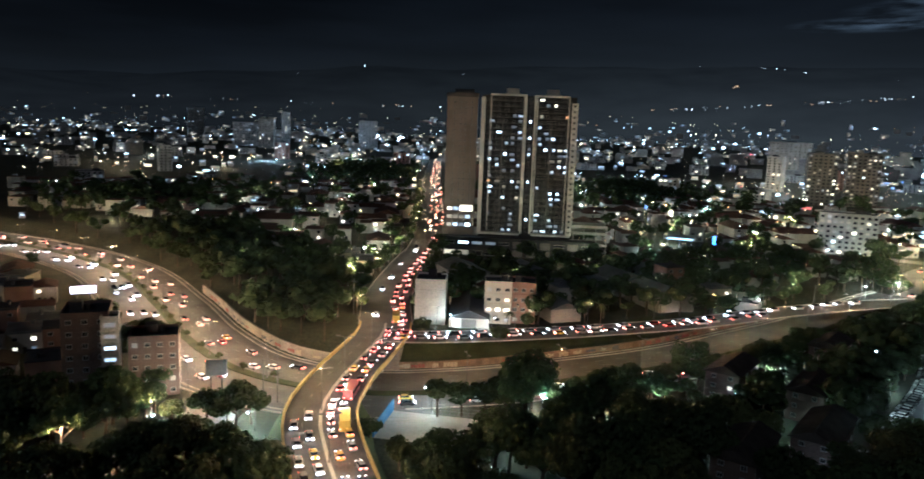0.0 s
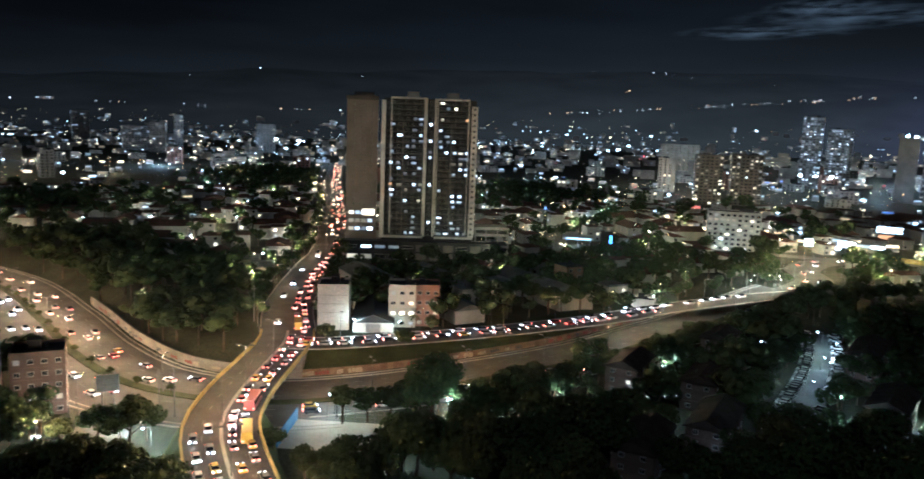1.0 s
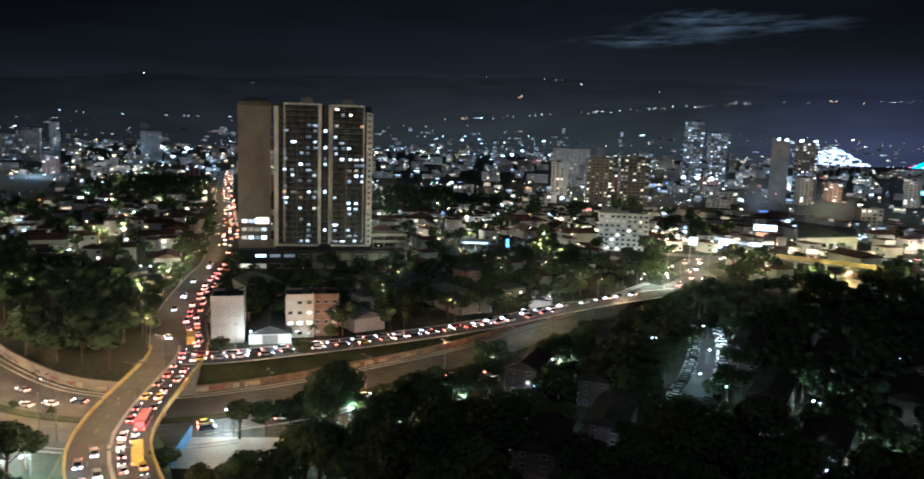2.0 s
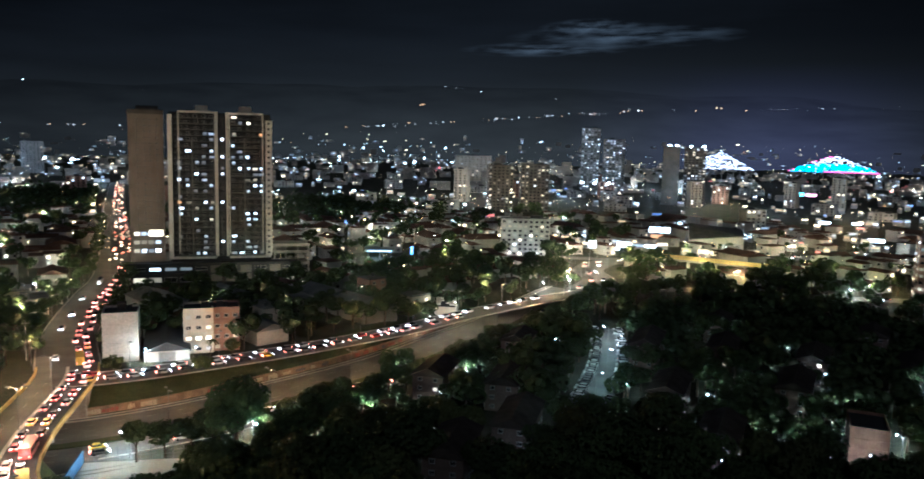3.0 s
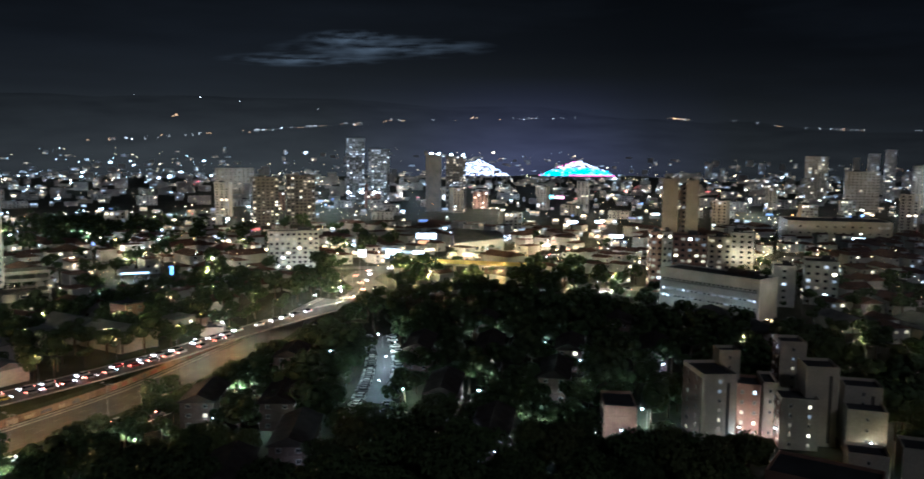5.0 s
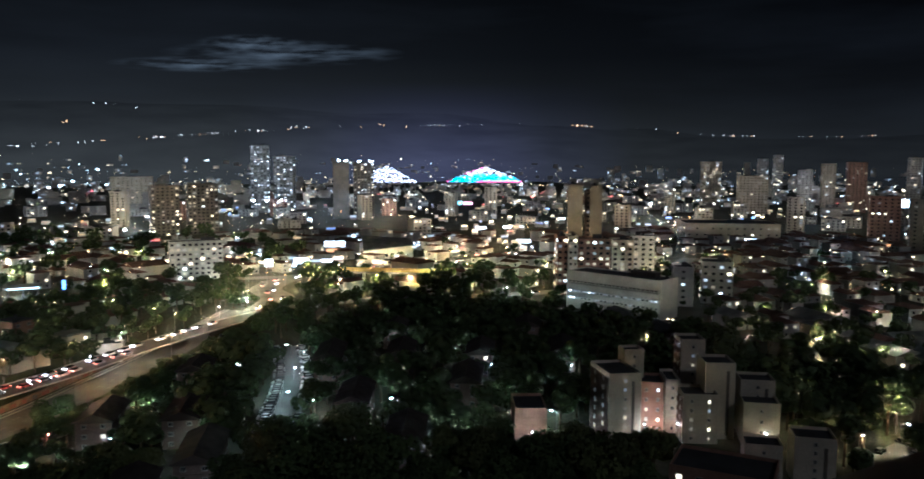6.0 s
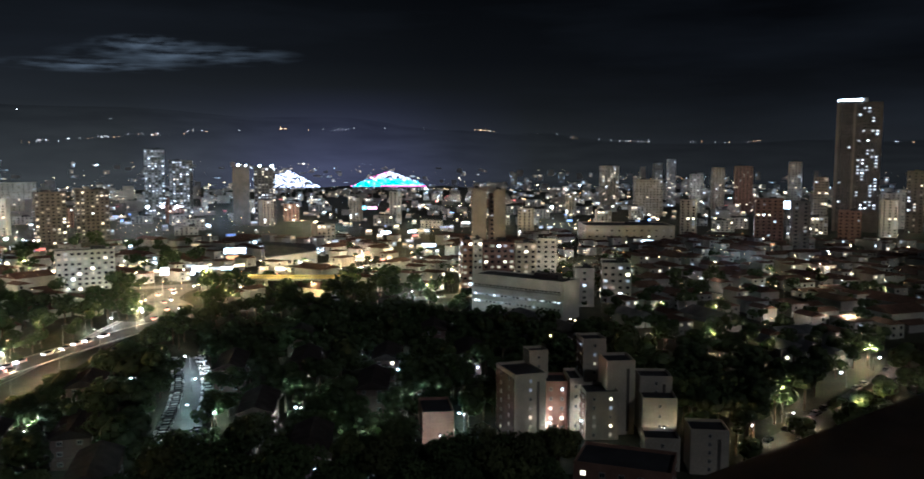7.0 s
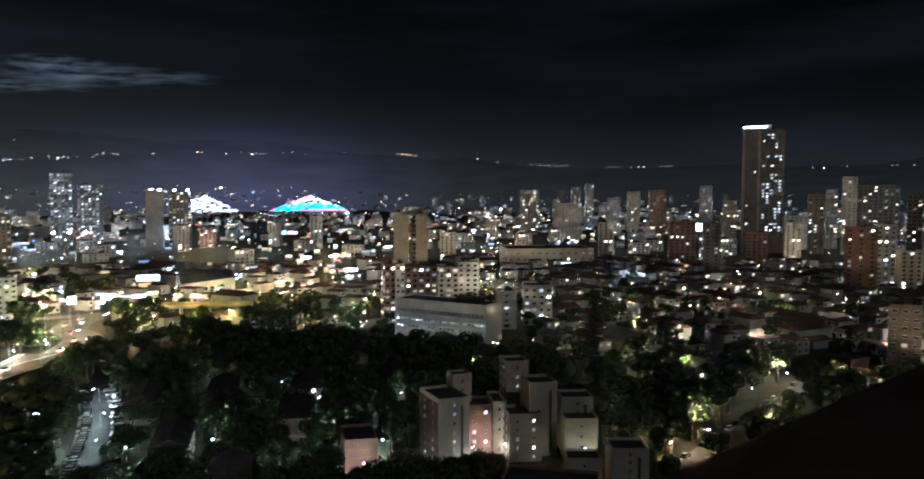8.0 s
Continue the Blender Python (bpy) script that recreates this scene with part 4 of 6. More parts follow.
# car park lane between the trees
LANE = spline([(96, 190), (110, 210), (128, 236), (144, 264), (156, 290)])
setting("parking_lane", ribbon(LANE, 5.6, -5.6, 0.08), surface("pale_asphalt", (0.07, 0.075, 0.078), (0.12, 0.125, 0.13), 1.0, 0.8), "pale car park lane between dark trees", "road")
LAN = np.array(LANE)

# ---- street lamps ----
LIGHTS = {}
LIT_SPOTS = []


def light_data(kind, energy, colour, r=0.35):
    if kind not in LIGHTS:
        d = bpy.data.lights.new(kind, "POINT")
        d.energy, d.color, d.shadow_soft_size = energy, colour, r
        LIGHTS[kind] = d
    return LIGHTS[kind]


def lamp_meshes(hh, arms):
    pole, head = MB(), MB()
    pole.tube((0, 0, -0.4), (0, 0, 0.5), 0.18, 0.16, 8)
    pole.tube((0, 0, 0.5), (0, 0, hh), 0.12, 0.07, 8)
    for s in arms:
        pole.tube((0, 0, hh - 0.1), (s * 1.8, 0, hh + 0.25), 0.06, 0.05)
    data = pole.data("pole", METAL)
    head.box(-0.6, -0.28, -0.02, 0.6, 0.28, 0.2)
    case = head.data("lamp_case", METAL)
    return data, case


def glass_mesh(m, cutoff):
    """A flat glass under its case, or a round globe."""
    mb = MB()
    if cutoff:
        mb.box(-0.5, -0.2, -0.05, 0.5, 0.2, -0.02)
    else:
        mb.octa((0, 0, -0.2), 0.3, 0.22)
    return mb.data("lamp_glass", m)


LAMPS = {}
for key, hh, arms, m in (("double", 10.5, (-1, 1), LAMP_WARM), ("single", 8.5, (1,), LAMP_WARM), ("white", 7.0, (1,), LAMP_COOL), ("park", 5.0, (1,), LAMP_COOL)):
    LAMPS[key] = (*lamp_meshes(hh, arms), glass_mesh(m, key in ("double", "single")), hh, arms)


def street_lamp(x, y, z, rot, key, kind, energy, colour, label, group):
    pole, case, glass, hh, arms = LAMPS[key]
    t = thing("street_lamp", label, "street lamp", group, "", pose(x, y, z, 0, 0, rot))
    part("pole", pole, None, t)
    for s in arms:
        c = part("lamp_head", case, None, t, "", pose(s * 1.9, 0, hh + 0.25))
        part("lamp_glass", glass, None, c)
    if group == "quarter lamps":
        LIT_SPOTS.append((x, y))
    if energy:
        lo = new("lamp_light", light_data(kind, energy, colour))
        lo.parent = t
        lo.matrix_basis = pose(0.6 if len(arms) == 1 else 0, 0, hh - 0.5)
    return t


def along(line, step, start=0.0):
    pts = np.array(line)
    seg = np.r_[0, np.cumsum(np.hypot(*np.diff(pts, axis=0).T))]
    s = start
    while s < seg[-1] - 0.5:
        a = np.array([np.interp(s, seg, pts[:, k]) for k in (0, 1)])
        b = np.array([np.interp(s + 0.5, seg, pts[:, k]) for k in (0, 1)])
        yield a, math.degrees(math.atan2(*(b - a)[::-1])), s
        s += step


WARM, COOLC = (1.0, 0.53, 0.2), (0.95, 1.0, 0.74)
for a, w, s in along(HIGHWAY, 30, 8):
    if abs(a[0] + 45) < 14:
        continue
    street_lamp(a[0], a[1], road_level(a[0]) + 0.2, w + 90, "double", "highway_lamp_east" if a[0] > -35 else "highway_lamp", 7200 if a[0] > -35 else 12500, (1.0, 0.46, 0.15) if a[0] > -35 else WARM, "tall double-arm street lamp on the median", "highway lamps")
for a, w, s in along(AVE_NEAR, 27, 10):
    street_lamp(a[0], a[1], ave_level(*a) + 0.2, w + 90, "double", "bridge_lamp", 6500, WARM, "double-arm street lamp on the bridge", "bridge lamps")
for a, w, s in along(AVE_FAR, 34, 6):
    if s > 560:
        break
    n = Vector((math.cos(radians(w + 90)), math.sin(radians(w + 90))))
    street_lamp(a[0] + n.x * 10, a[1] + n.y * 10, 0, w - 90, "single", "avenue_lamp", 2600, WARM, "street lamp beside the avenue", "avenue lamps")
for a, w, s in along(FRONT, 28, 20):
    n = Vector((math.cos(radians(w + 90)), math.sin(radians(w + 90))))
    street_lamp(a[0] + n.x * 7.5, a[1] + n.y * 7.5, 0, w - 90, "single", "frontage_lamp", 800, WARM, "street lamp on the frontage pavement", "frontage lamps")
for ln_, st_ in ((CROSS, 30), (WESTROAD, 26), (EASTROAD, 36)):
    for a, w, s in along(ln_, st_, 8):
        n = Vector((math.cos(radians(w + 90)), math.sin(radians(w + 90))))
        street_lamp(a[0] + n.x * 9.6, a[1] + n.y * 9.6, 0, w - 90, "single", "junction_lamp", 3900, (1.0, 0.57, 0.18), "warm street lamp at the junction road", "junction lamps")
for k, (x, y) in enumerate(ROW_ENDS):
    if k % 3 != 1:
        street_lamp(x + 3, y - 2, height(x, y), (x * 37) % 360, "park", "alley_lamp", 50, (1.0, 0.9, 0.78), "small lamp at the end of an estate row", "park lamps")
for a, w, s in along(SIDEROAD, 20, 14):
    n = Vector((math.cos(radians(w + 90)), math.sin(radians(w + 90))))
    street_lamp(a[0] + n.x * 7.2, a[1] + n.y * 7.2, height(*a), w - 90, "single", "side_lamp", 4500, WARM, "warm street lamp on the side road", "side road lamps")
# Lamps by the clinic, pale apartment and brick blocks are added to brighten walls.
for x, y, e in ((-84, 176, 700), (-62, 176, 900), (-71, 186, 900), (-22, 198.5, 500), (8, 200, 700), (38, 203, 700), (76, 232, 900), (88, 216, 700), (60, 188, 700), (112, 232, 600), (146, 262, 600), (151.6, 143.6, 80), (168, 150, 500), (24, 172, 700), (180.5, 127.5, 300), (184.5, 121.5, 130), (196, 99, 90), (118, 205, 500), (164, 170, 500), (140, 140, 500), (-8, 253, 300), (84, 306, 700), (100, 322, 600), (154, 356, 800), (172, 362, 800), (-22, 257.5, 520), (100, 196, 150), (116, 220, 150), (134, 246, 150), (150, 276, 150), (107, 278, 700), (83, 212, 700), (140, 191, 500), (156, 196, 500), (125, 155, 500), (99, 171, 600), (168, 350, 1200), (229, 104, 160), (214, 83, 210), (232, 79, 210), (256, 63, 170), (276, 75, 190), (300, 73, 200), (322, 60, 240), (-6, 166, 500), (284, 250, 60), (287, 232, 60), (289, 212, 60), (172, 446, 700), (198, 442, 700), (318, 276, 700), (336, 262, 700), (205, 94, 160), (148, 176, 220), (186, 196, 220), (206, 184, 220), (182, 246, 220), (214, 262, 220), (122, 262, 220), (138, 284, 220), (30, 190, 220), (297, 292, 1500), (291, 300, 1500), (196, 228, 220)):
    street_lamp(x, y, height(x, y), (x * 37) % 360, "park", "park_lamp_%d_%d_%d" % (e, x > 195 and y < 112, 145 < x < 200 and y < 145), e * 3.5, (1.0, 0.64, 0.28) if x > 195 and y < 112 else (1.0, 0.72, 0.48) if 145 < x < 200 and y < 145 else COOLC, "white park lamp among the trees", "park lamps")
for i, (az, dist) in enumerate((a, d) for a in range(56, 94, 5) for d in (250, 310, 380, 470)):
    az += random.Random(i).uniform(-2, 2)
    x, y = polar(az, dist)
    if free(x, y, 2):
        street_lamp(x, y, height(x, y), az * 5, "single", "quarter_lamp", 5200, (1.0, 0.7, 0.38), "street lamp in the house quarter", "quarter lamps")
for i, (az, dist) in enumerate((a, d) for a in (-31, -27, -23, -19, -15, -11, 4, 10, 16, 24) for d in (375, 430, 510, 600, 700)):
    x, y = polar(az + random.Random(i).uniform(-2, 2), dist)
    if free(x, y, 3) and gap_to(AVN, x, y) > 14 and hw_dist(x, y) > 95:
        street_lamp(x, y, 0, az * 9, "white", "town_lamp", 9000, (1.0, 0.76, 0.4), "street lamp in the old quarter", "quarter lamps")


for i, (x, y) in enumerate(((36, 392), (34, 345), (59, 329), (14, 374), (62, 380), (86, 352), (112, 372), (134, 402), (76, 412), (96, 396), (-2, 312), (24, 304), (52, 300), (118, 338), (146, 386), (-66, 352), (-66, 390), (-70, 312))):
    street_lamp(x, y, 0, x * 31, "single", "yard_lamp_cool" if i in (4, 9) else "yard_lamp", 4000, (0.75, 1.0, 0.85) if i in (4, 9) else (1.0, 0.74, 0.34), "street lamp between the low houses", "quarter lamps")

GROVES = []
for x, y, e in ((241.8, 404.1, 4500), (271, 412, 4500), (319.6, 407.9, 5500), (335, 380.8, 5500), (342.5, 358, 5000), (303, 298.2, 4000), (385.5, 357.6, 4500), (331, 449.4, 5000), (168, 356, 4500), (215, 357, 4000), (250, 360, 4500), (262, 344, 3500), (296, 330, 4500), (312, 342, 4500)):
    street_lamp(x, y, 0, x * 17, "single", "grove_lamp_%d" % e, e, (1.0, 0.78, 0.3), "street lamp among yellow-lit trees", "grove lamps")
    GROVES.append((x, y, "tree lit yellow-green by a street lamp"))
for x, y, e in ((102, 264.5, 1100), (24, 200.4, 1400), (81.4, 203.3, 700), (57.5, 240, 800), (207, 288, 900), (79.7, 241.6, 700), (10.4, 174, 700), (103.9, 270, 1100), (63.5, 223.6, 1000), (-86, 170, 800), (-68.5, 174, 1000), (40.4, 189.5, 500)):
    street_lamp(x, y, height(x, y), x * 17, "park", "glade_lamp_%d" % e, e, (1.0, 0.8, 0.34) if x < -60 else (0.9, 1.0, 0.66), "park lamp under a lit tree crown", "park lamps")
    GROVES.append((x, y, "tree lit pale green by a park lamp"))
for x, y, e in ((-102.3, 284, 1900), (-110.4, 319.6, 1900), (-81.5, 327.2, 1900), (-79, 300, 1500), (-122.8, 336, 1600), (-96, 323.3, 1500), (-69, 318, 1700)):
    street_lamp(x, y, height(x, y), x * 17, "single", "slope_lamp_%d" % e, e * 0.7, (1.0, 0.74, 0.32), "street lamp on the wooded slope", "grove lamps")
    GROVES.append((x, y, "tree lit yellow by a slope lamp"))

# ---- houses ----
def house_kind(seed, w, d, h, flatroof, wall, roofm, lit):
    r = random.Random(seed)
    hs = thing("house", "low house with tiled roof", "house", "houses", "", pose(0, 0, 0))
    mb = MB()
    mb.box(-w / 2, -d / 2, -1.2, w / 2, d / 2, h)
    part("wall", mb, wall, hs)
    mb = MB()
    if flatroof:
        mb.box(-w / 2 - 0.15, -d / 2 - 0.15, h, w / 2 + 0.15, d / 2 + 0.15, h + 0.3)
        mb.box(-w / 2 - 0.15, -d / 2 - 0.15, h + 0.3, w / 2 + 0.15, -d / 2 + 0.1, h + 0.9)
        mb.tube((w * 0.2, d * 0.2, h + 0.3), (w * 0.2, d * 0.2, h + 1.7), 0.7, 0.7, 8)
    else:
        e, rise = 0.5, w * 0.18
        mb.hexa(((-w / 2 - e, -d / 2 - e, h), (w / 2 + e, -d / 2 - e, h), (w / 2 + e, d / 2 + e, h), (-w / 2 - e, d / 2 + e, h), (-0.1, -d / 2 - e, h + rise), (0.1, -d / 2 - e, h + rise), (0.1, d / 2 + e, h + rise), (-0.1, d / 2 + e, h + rise)))
    part("roof", mb, roofm, hs)
    for f in range(max(1, int(h / 3))):
        for k in (-1, 1):
            part("window", window_data(1.5, 1.3, r.choice((LIT_WARM, LIT_COOL)) if r.random() < lit else GLASSY), None, hs, "", pose(k * w * 0.26, -d / 2 - 0.03, f * 3 + 1.0))
    mb = MB()
    mb.box(-0.5, -d / 2 - 0.06, 0, 0.5, -d / 2, 2.1)
    part("door", mb, DARKWALL, hs)
    return hs


HOUSES = [house_kind(1, 9, 12, 3.6, False, CREAM, TILE, 0.5), house_kind(2, 8, 11, 6.2, False, GREYWALL, TILE, 0.5), house_kind(3, 10, 14, 6.4, True, CREAM, SHEET, 0.5),
          house_kind(4, 12, 18, 5.0, False, GREYWALL, SHEET, 0.3), house_kind(5, 9, 10, 9.2, True, BRICK, DARKROOF, 0.5), house_kind(6, 16, 24, 6.0, False, GREYWALL, SHEET, 0.3)]
WORDS = ["single-storey cream house with clay tile roof", "two-storey grey house with clay tile roof", "cream flat-roofed house with water tank", "grey workshop with sheet metal roof", "three-storey brick house with flat roof", "large grey warehouse with sheet roof"]
used = set()
rng = random.Random(33)


HOUSE_REACH = 372
rest_houses = MB()
HOUSE_SIZE = [(9, 12, 3.6), (8, 11, 6.2), (10, 14, 6.4), (12, 18, 5.0), (9, 10, 9.2), (16, 24, 6.0)]


def joined_house(x, y, rot, k):
    w, d, h = HOUSE_SIZE[k]
    m = pose(x, y, height(x, y), 0, 0, rot)
    P = lambda *v: m @ Vector(v)
    rise = 0.3 if k in (2, 4) else w * 0.18
    rest_houses.hexa([P(-w / 2, -d / 2, -1), P(w / 2, -d / 2, -1), P(w / 2, d / 2, -1), P(-w / 2, d / 2, -1), P(-w / 2, -d / 2, h), P(w / 2, -d / 2, h), P(w / 2, d / 2, h), P(-w / 2, d / 2, h)], 0)
    e, t = 0.5, (w / 2 if k in (2, 4) else 0.1)
    rest_houses.hexa([P(-w / 2 - e, -d / 2 - e, h), P(w / 2 + e, -d / 2 - e, h), P(w / 2 + e, d / 2 + e, h), P(-w / 2 - e, d / 2 + e, h), P(-t, -d / 2 - e, h + rise), P(t, -d / 2 - e, h + rise), P(t, d / 2 + e, h + rise), P(-t, d / 2 + e, h + rise)], 1)
    for f in range(max(1, int(h / 3))):
        for u in (-0.26, 0.26):
            for s in (-1, 1):
                if rng.random() < 0.6:
                    X, Y, Z = u * w, s * (d / 2 + 0.05), f * 3 + 1
                    rest_houses.hexa([P(X - 0.7, Y - 0.05, Z), P(X + 0.7, Y - 0.05, Z), P(X + 0.7, Y + 0.05, Z), P(X - 0.7, Y + 0.05, Z), P(X - 0.7, Y - 0.05, Z + 1.3), P(X + 0.7, Y - 0.05, Z + 1.3), P(X + 0.7, Y + 0.05, Z + 1.3), P(X - 0.7, Y + 0.05, Z + 1.3)], rng.choice((2, 3, 3, 4, 4, 4, 4, 4)))


def put_house(x, y, rot, big=0.1):
    k = 5 if rng.random() < big else rng.randrange(5)
    if not free(x, y, 11 if k == 5 else 6.5):
        return
    if gap_to(AVN, x, y) < (24 if k == 5 else 17) or gap_to(FRN, x, y) < 15 or gap_to(CRN, x, y) < 19 or gap_to(ERN, x, y) < 15 or abs(hw_dist(x, y)) < (80 if x < -60 and hw_dist(x, y) > 0 else 34):
        return
    rot += rng.choice((0, 0, 90, 180))
    m = pose(x, y, height(x, y), 0, 0, rot)
    if math.hypot(x, y) > HOUSE_REACH:
        joined_house(x, y, rot, k)
        CLEAR.append((x, y, 11 if k == 5 else 6.0))
        return
    if k in used:
        o = copy_thing(HOUSES[k], m)
    else:
        o = HOUSES[k]
        o.matrix_basis = m
        used.add(k)
    o["label"] = WORDS[k]
    CLEAR.append((x, y, 11 if k == 5 else 6.0))


for gy_ in range(268, 400, 13):
    for gx_ in range(-36, 175, 13):
        if rng.random() < 0.6 and not (gx_ > 130 and gy_ > 330) and hw_dist(gx_, gy_) > 36:
            put_house(gx_ + rng.uniform(-2, 2), gy_ + rng.uniform(-2, 2), 25, 0.15)
for d in range(350, 760, 17):
    for a in np.arange(-34, 54 if d > 412 else -8, 17 / d * 57.3):
        if rng.random() < (0.6 if a < -8 else 0.5):
            put_house(*polar(a + rng.uniform(-0.3, 0.3), d + rng.uniform(-4, 4)), 10, 0.12)
LOW = np.array(LOWER)
for d in range(251, 820, 16):
    for a in np.arange(53, 95, 16 / d * 57.3):
        x, y = polar(a + rng.uniform(-0.3, 0.3), d + rng.uniform(-3, 3))
        if rng.random() < (0.6 if d > 340 else 0.3) and x > 232 and (d > 318 or a > 68) and gap_to(LOW, x, y) > 11:
            put_house(x, y, -28, 0.1)
for y in range(150, 330, 15):
    for x in range(-230, -115, 15):
        if hw_dist(x, y) < -36 and rng.random() < 0.8:
            put_house(x + rng.uniform(-2, 2), y + rng.uniform(-2, 2), 30, 0.05)

tagged(part("house_quarter", rest_houses, (GREYWALL, TILE, JOIN_COOL, JOIN_WARM, GLASSY)), "close-built quarter of low tiled houses", "houses", "", "stuff")

# ---- mid-distance blocks ----
BLOCKS = []
for i, (w, d, h, fl, co, wall, lit, lab) in enumerate(((18, 14, 18, 6, 4, CREAM, 0.2, "cream six storey apartment block"), (14, 14, 30, 10, 3, BEIGE, 0.2, "beige ten storey apartment tower"), (24, 16, 12, 4, 5, GREYWALL, 0.22, "grey four storey office block"), (16, 14, 38, 13, 3, CREAM, 0.22, "pale thirteen storey tower"), (20, 12, 22, 8, 4, BRICK, 0.2, "brick eight storey apartment block"), (24, 18, 8, 3, 5, GREYWALL, 0.25, "grey three storey commercial building"))):
    BLOCKS.append((apartment("town_block", lab, 0, 0, 0, w, d, h, fl, co, wall, lit, 0.5, 0, 1.9, 1.5, seed=300 + i, group="town blocks", z=0, far_off=True, bands=False), max(w, d)))
done = set()
for d in range(600, 1500, 46):
    for a in np.arange(-34, 93, 46 / d * 57.3):
        p = 0.1 + 0.13 * (a > 15) + 0.12 * (a > 50)
        if rng.random() > p:
            continue
        x, y = polar(a + rng.uniform(-0.8, 0.8), d + rng.uniform(-15, 15))
        k = rng.choices(range(6), (3, 0.6 + (a > 55), 5, 0.25 + 0.5 * (a > 55), 1.5, 6))[0]
        if not free(x, y, BLOCKS[k][1] * 0.6) or gap_to(AVN, x, y) < 30 or gap_to(CRN, x, y) < 24:
            continue
        m = pose(x, y, 0, 0, 0, -a + rng.uniform(-25, 25))
        if k in done:
            copy_thing(BLOCKS[k][0], m)
        else:
            BLOCKS[k][0].matrix_basis = m
            done.add(k)
        reserve(x, y, BLOCKS[k][1] * 0.6)

# ---- far town, too small to count ----
far, farwin, farwarm = MB(), MB(), MB()
rng = random.Random(77)
for _ in range(1500):
    a, d = rng.uniform(-36, 95), rng.uniform(1150, 3100)
    x, y = polar(a, d)
    if not free(x, y, 30):
        continue
    tall_ = 1 + 2.2 * (a > 48) * rng.random() ** 2 + 1.2 * (8 < a < 34) * rng.random() ** 2
    w, dd, h = rng.uniform(10, 26), rng.uniform(10, 20), rng.choice((4, 5, 5, 6, 6, 8, 9, 12, 16)) * tall_
    c, s = math.cos(radians(-a)), math.sin(radians(-a))
    z = height(x, y)
    loc = lambda u, v, q: (x + u * c - v * s, y + u * s + v * c, z + q)
    far.hexa([loc(-w / 2, -dd / 2, -2), loc(w / 2, -dd / 2, -2), loc(w / 2, dd / 2, -2), loc(-w / 2, dd / 2, -2), loc(-w / 2, -dd / 2, h), loc(w / 2, -dd / 2, h), loc(w / 2, dd / 2, h), loc(-w / 2, dd / 2, h)])
    for _k in range(rng.randrange(0, 2 + int(h / 3))):
        u, q = rng.uniform(-w / 2 + 1, w / 2 - 1), rng.uniform(1.5, h - 1)
        t = farwin if rng.random() < 0.4 else farwarm
        e = 0.55 + d * 0.0003
        t.hexa([loc(u - e, -dd / 2 - 0.25, q - e * 0.7), loc(u + e, -dd / 2 - 0.25, q - e * 0.7), loc(u + e, -dd / 2, q - e * 0.7), loc(u - e, -dd / 2, q - e * 0.7), loc(u - e, -dd / 2 - 0.25, q + e * 0.7), loc(u + e, -dd / 2 - 0.25, q + e * 0.7), loc(u + e, -dd / 2, q + e * 0.7), loc(u - e, -dd / 2, q + e * 0.7)])
FARWALL = surface("far_walls", (0.2, 0.19, 0.18), (0.4, 0.38, 0.35), 0.4, 0.9)
tagged(part("far_town", far, FARWALL), "dense far town of pale blocks", "town", "", "stuff")
tagged(part("far_windows", farwin, glow("far_cool", (0.8, 0.92, 1.0), 1.1, island=0.8)), "cool lit windows of the far town", "windows", "", "stuff")
tagged(part("far_windows", farwarm, glow("far_warm", (1.0, 0.75, 0.42), 1.1, island=0.8)), "warm lit windows of the far town", "windows", "", "stuff")


def town_lights(name, label, count, material, seed, lo, hi, amin, amax, hgt=7.0, k=0.00045, power=1.25):
    """Lamps of the far streets: a thin pole and a head each, oversized with distance to stand in for bloom."""
    r = random.Random(seed)
    mb = MB()
    made = 0
    while made < count:
        el = lo + (hi - lo) * r.random() ** power
        a = r.uniform(amin, amax)
        d = 72 / math.tan(radians(el))
        x, y = polar(a, d)
        if a < -7 and 400 < d < 900 and r.random() < 0.3:
            continue
        if noise.noise((x * 0.0032, y * 0.0032, 3.3)) + 0.35 * noise.noise((x * 0.012, y * 0.012, seed)) < r.uniform(-0.3, 0.3) or not free(x, y, 1):
            continue
        z = height(x, y)
        hh = hgt * r.uniform(0.6, 1.6)
        e = k * d * (0.4 + 2.0 * r.random() ** 5)
        mb.tube((x, y, z - 0.3), (x, y, z + hh), 0.06, 0.05, 3, 1)
        mb.octa((x, y, z + hh + e * 0.6), e, e * 0.6)
        made += 1
    tagged(part(name, mb, (material, METAL)), label, "street lamps", "", "stuff")


town_lights("town_lamps", "cool white lamps over the far town", 950, glow("town_cool", (0.88, 0.98, 0.95), 8.0, island=0.95), 3, 1.3, 8.0, -36, 95, 6, 0.0004, 1.5)
town_lights("town_lamps", "warm yellow lamps over the far town", 4200, glow("town_warm", (1.0, 0.7, 0.32), 5.0, island=0.95), 9, 1.3, 9.5, -36, 95, 6, 0.00046, 1.4)
town_lights("town_lamps", "orange lamps over the far town", 420, glow("town_orange", (1.0, 0.42, 0.1), 5.0, island=0.9), 15, 1.3, 9.0, -36, 95)
town_lights("town_lamps", "red and pink shop lights", 70, glow("town_red", (1.0, 0.08, 0.08), 2.0, island=0.8), 22, 1.4, 6.0, -20, 95)
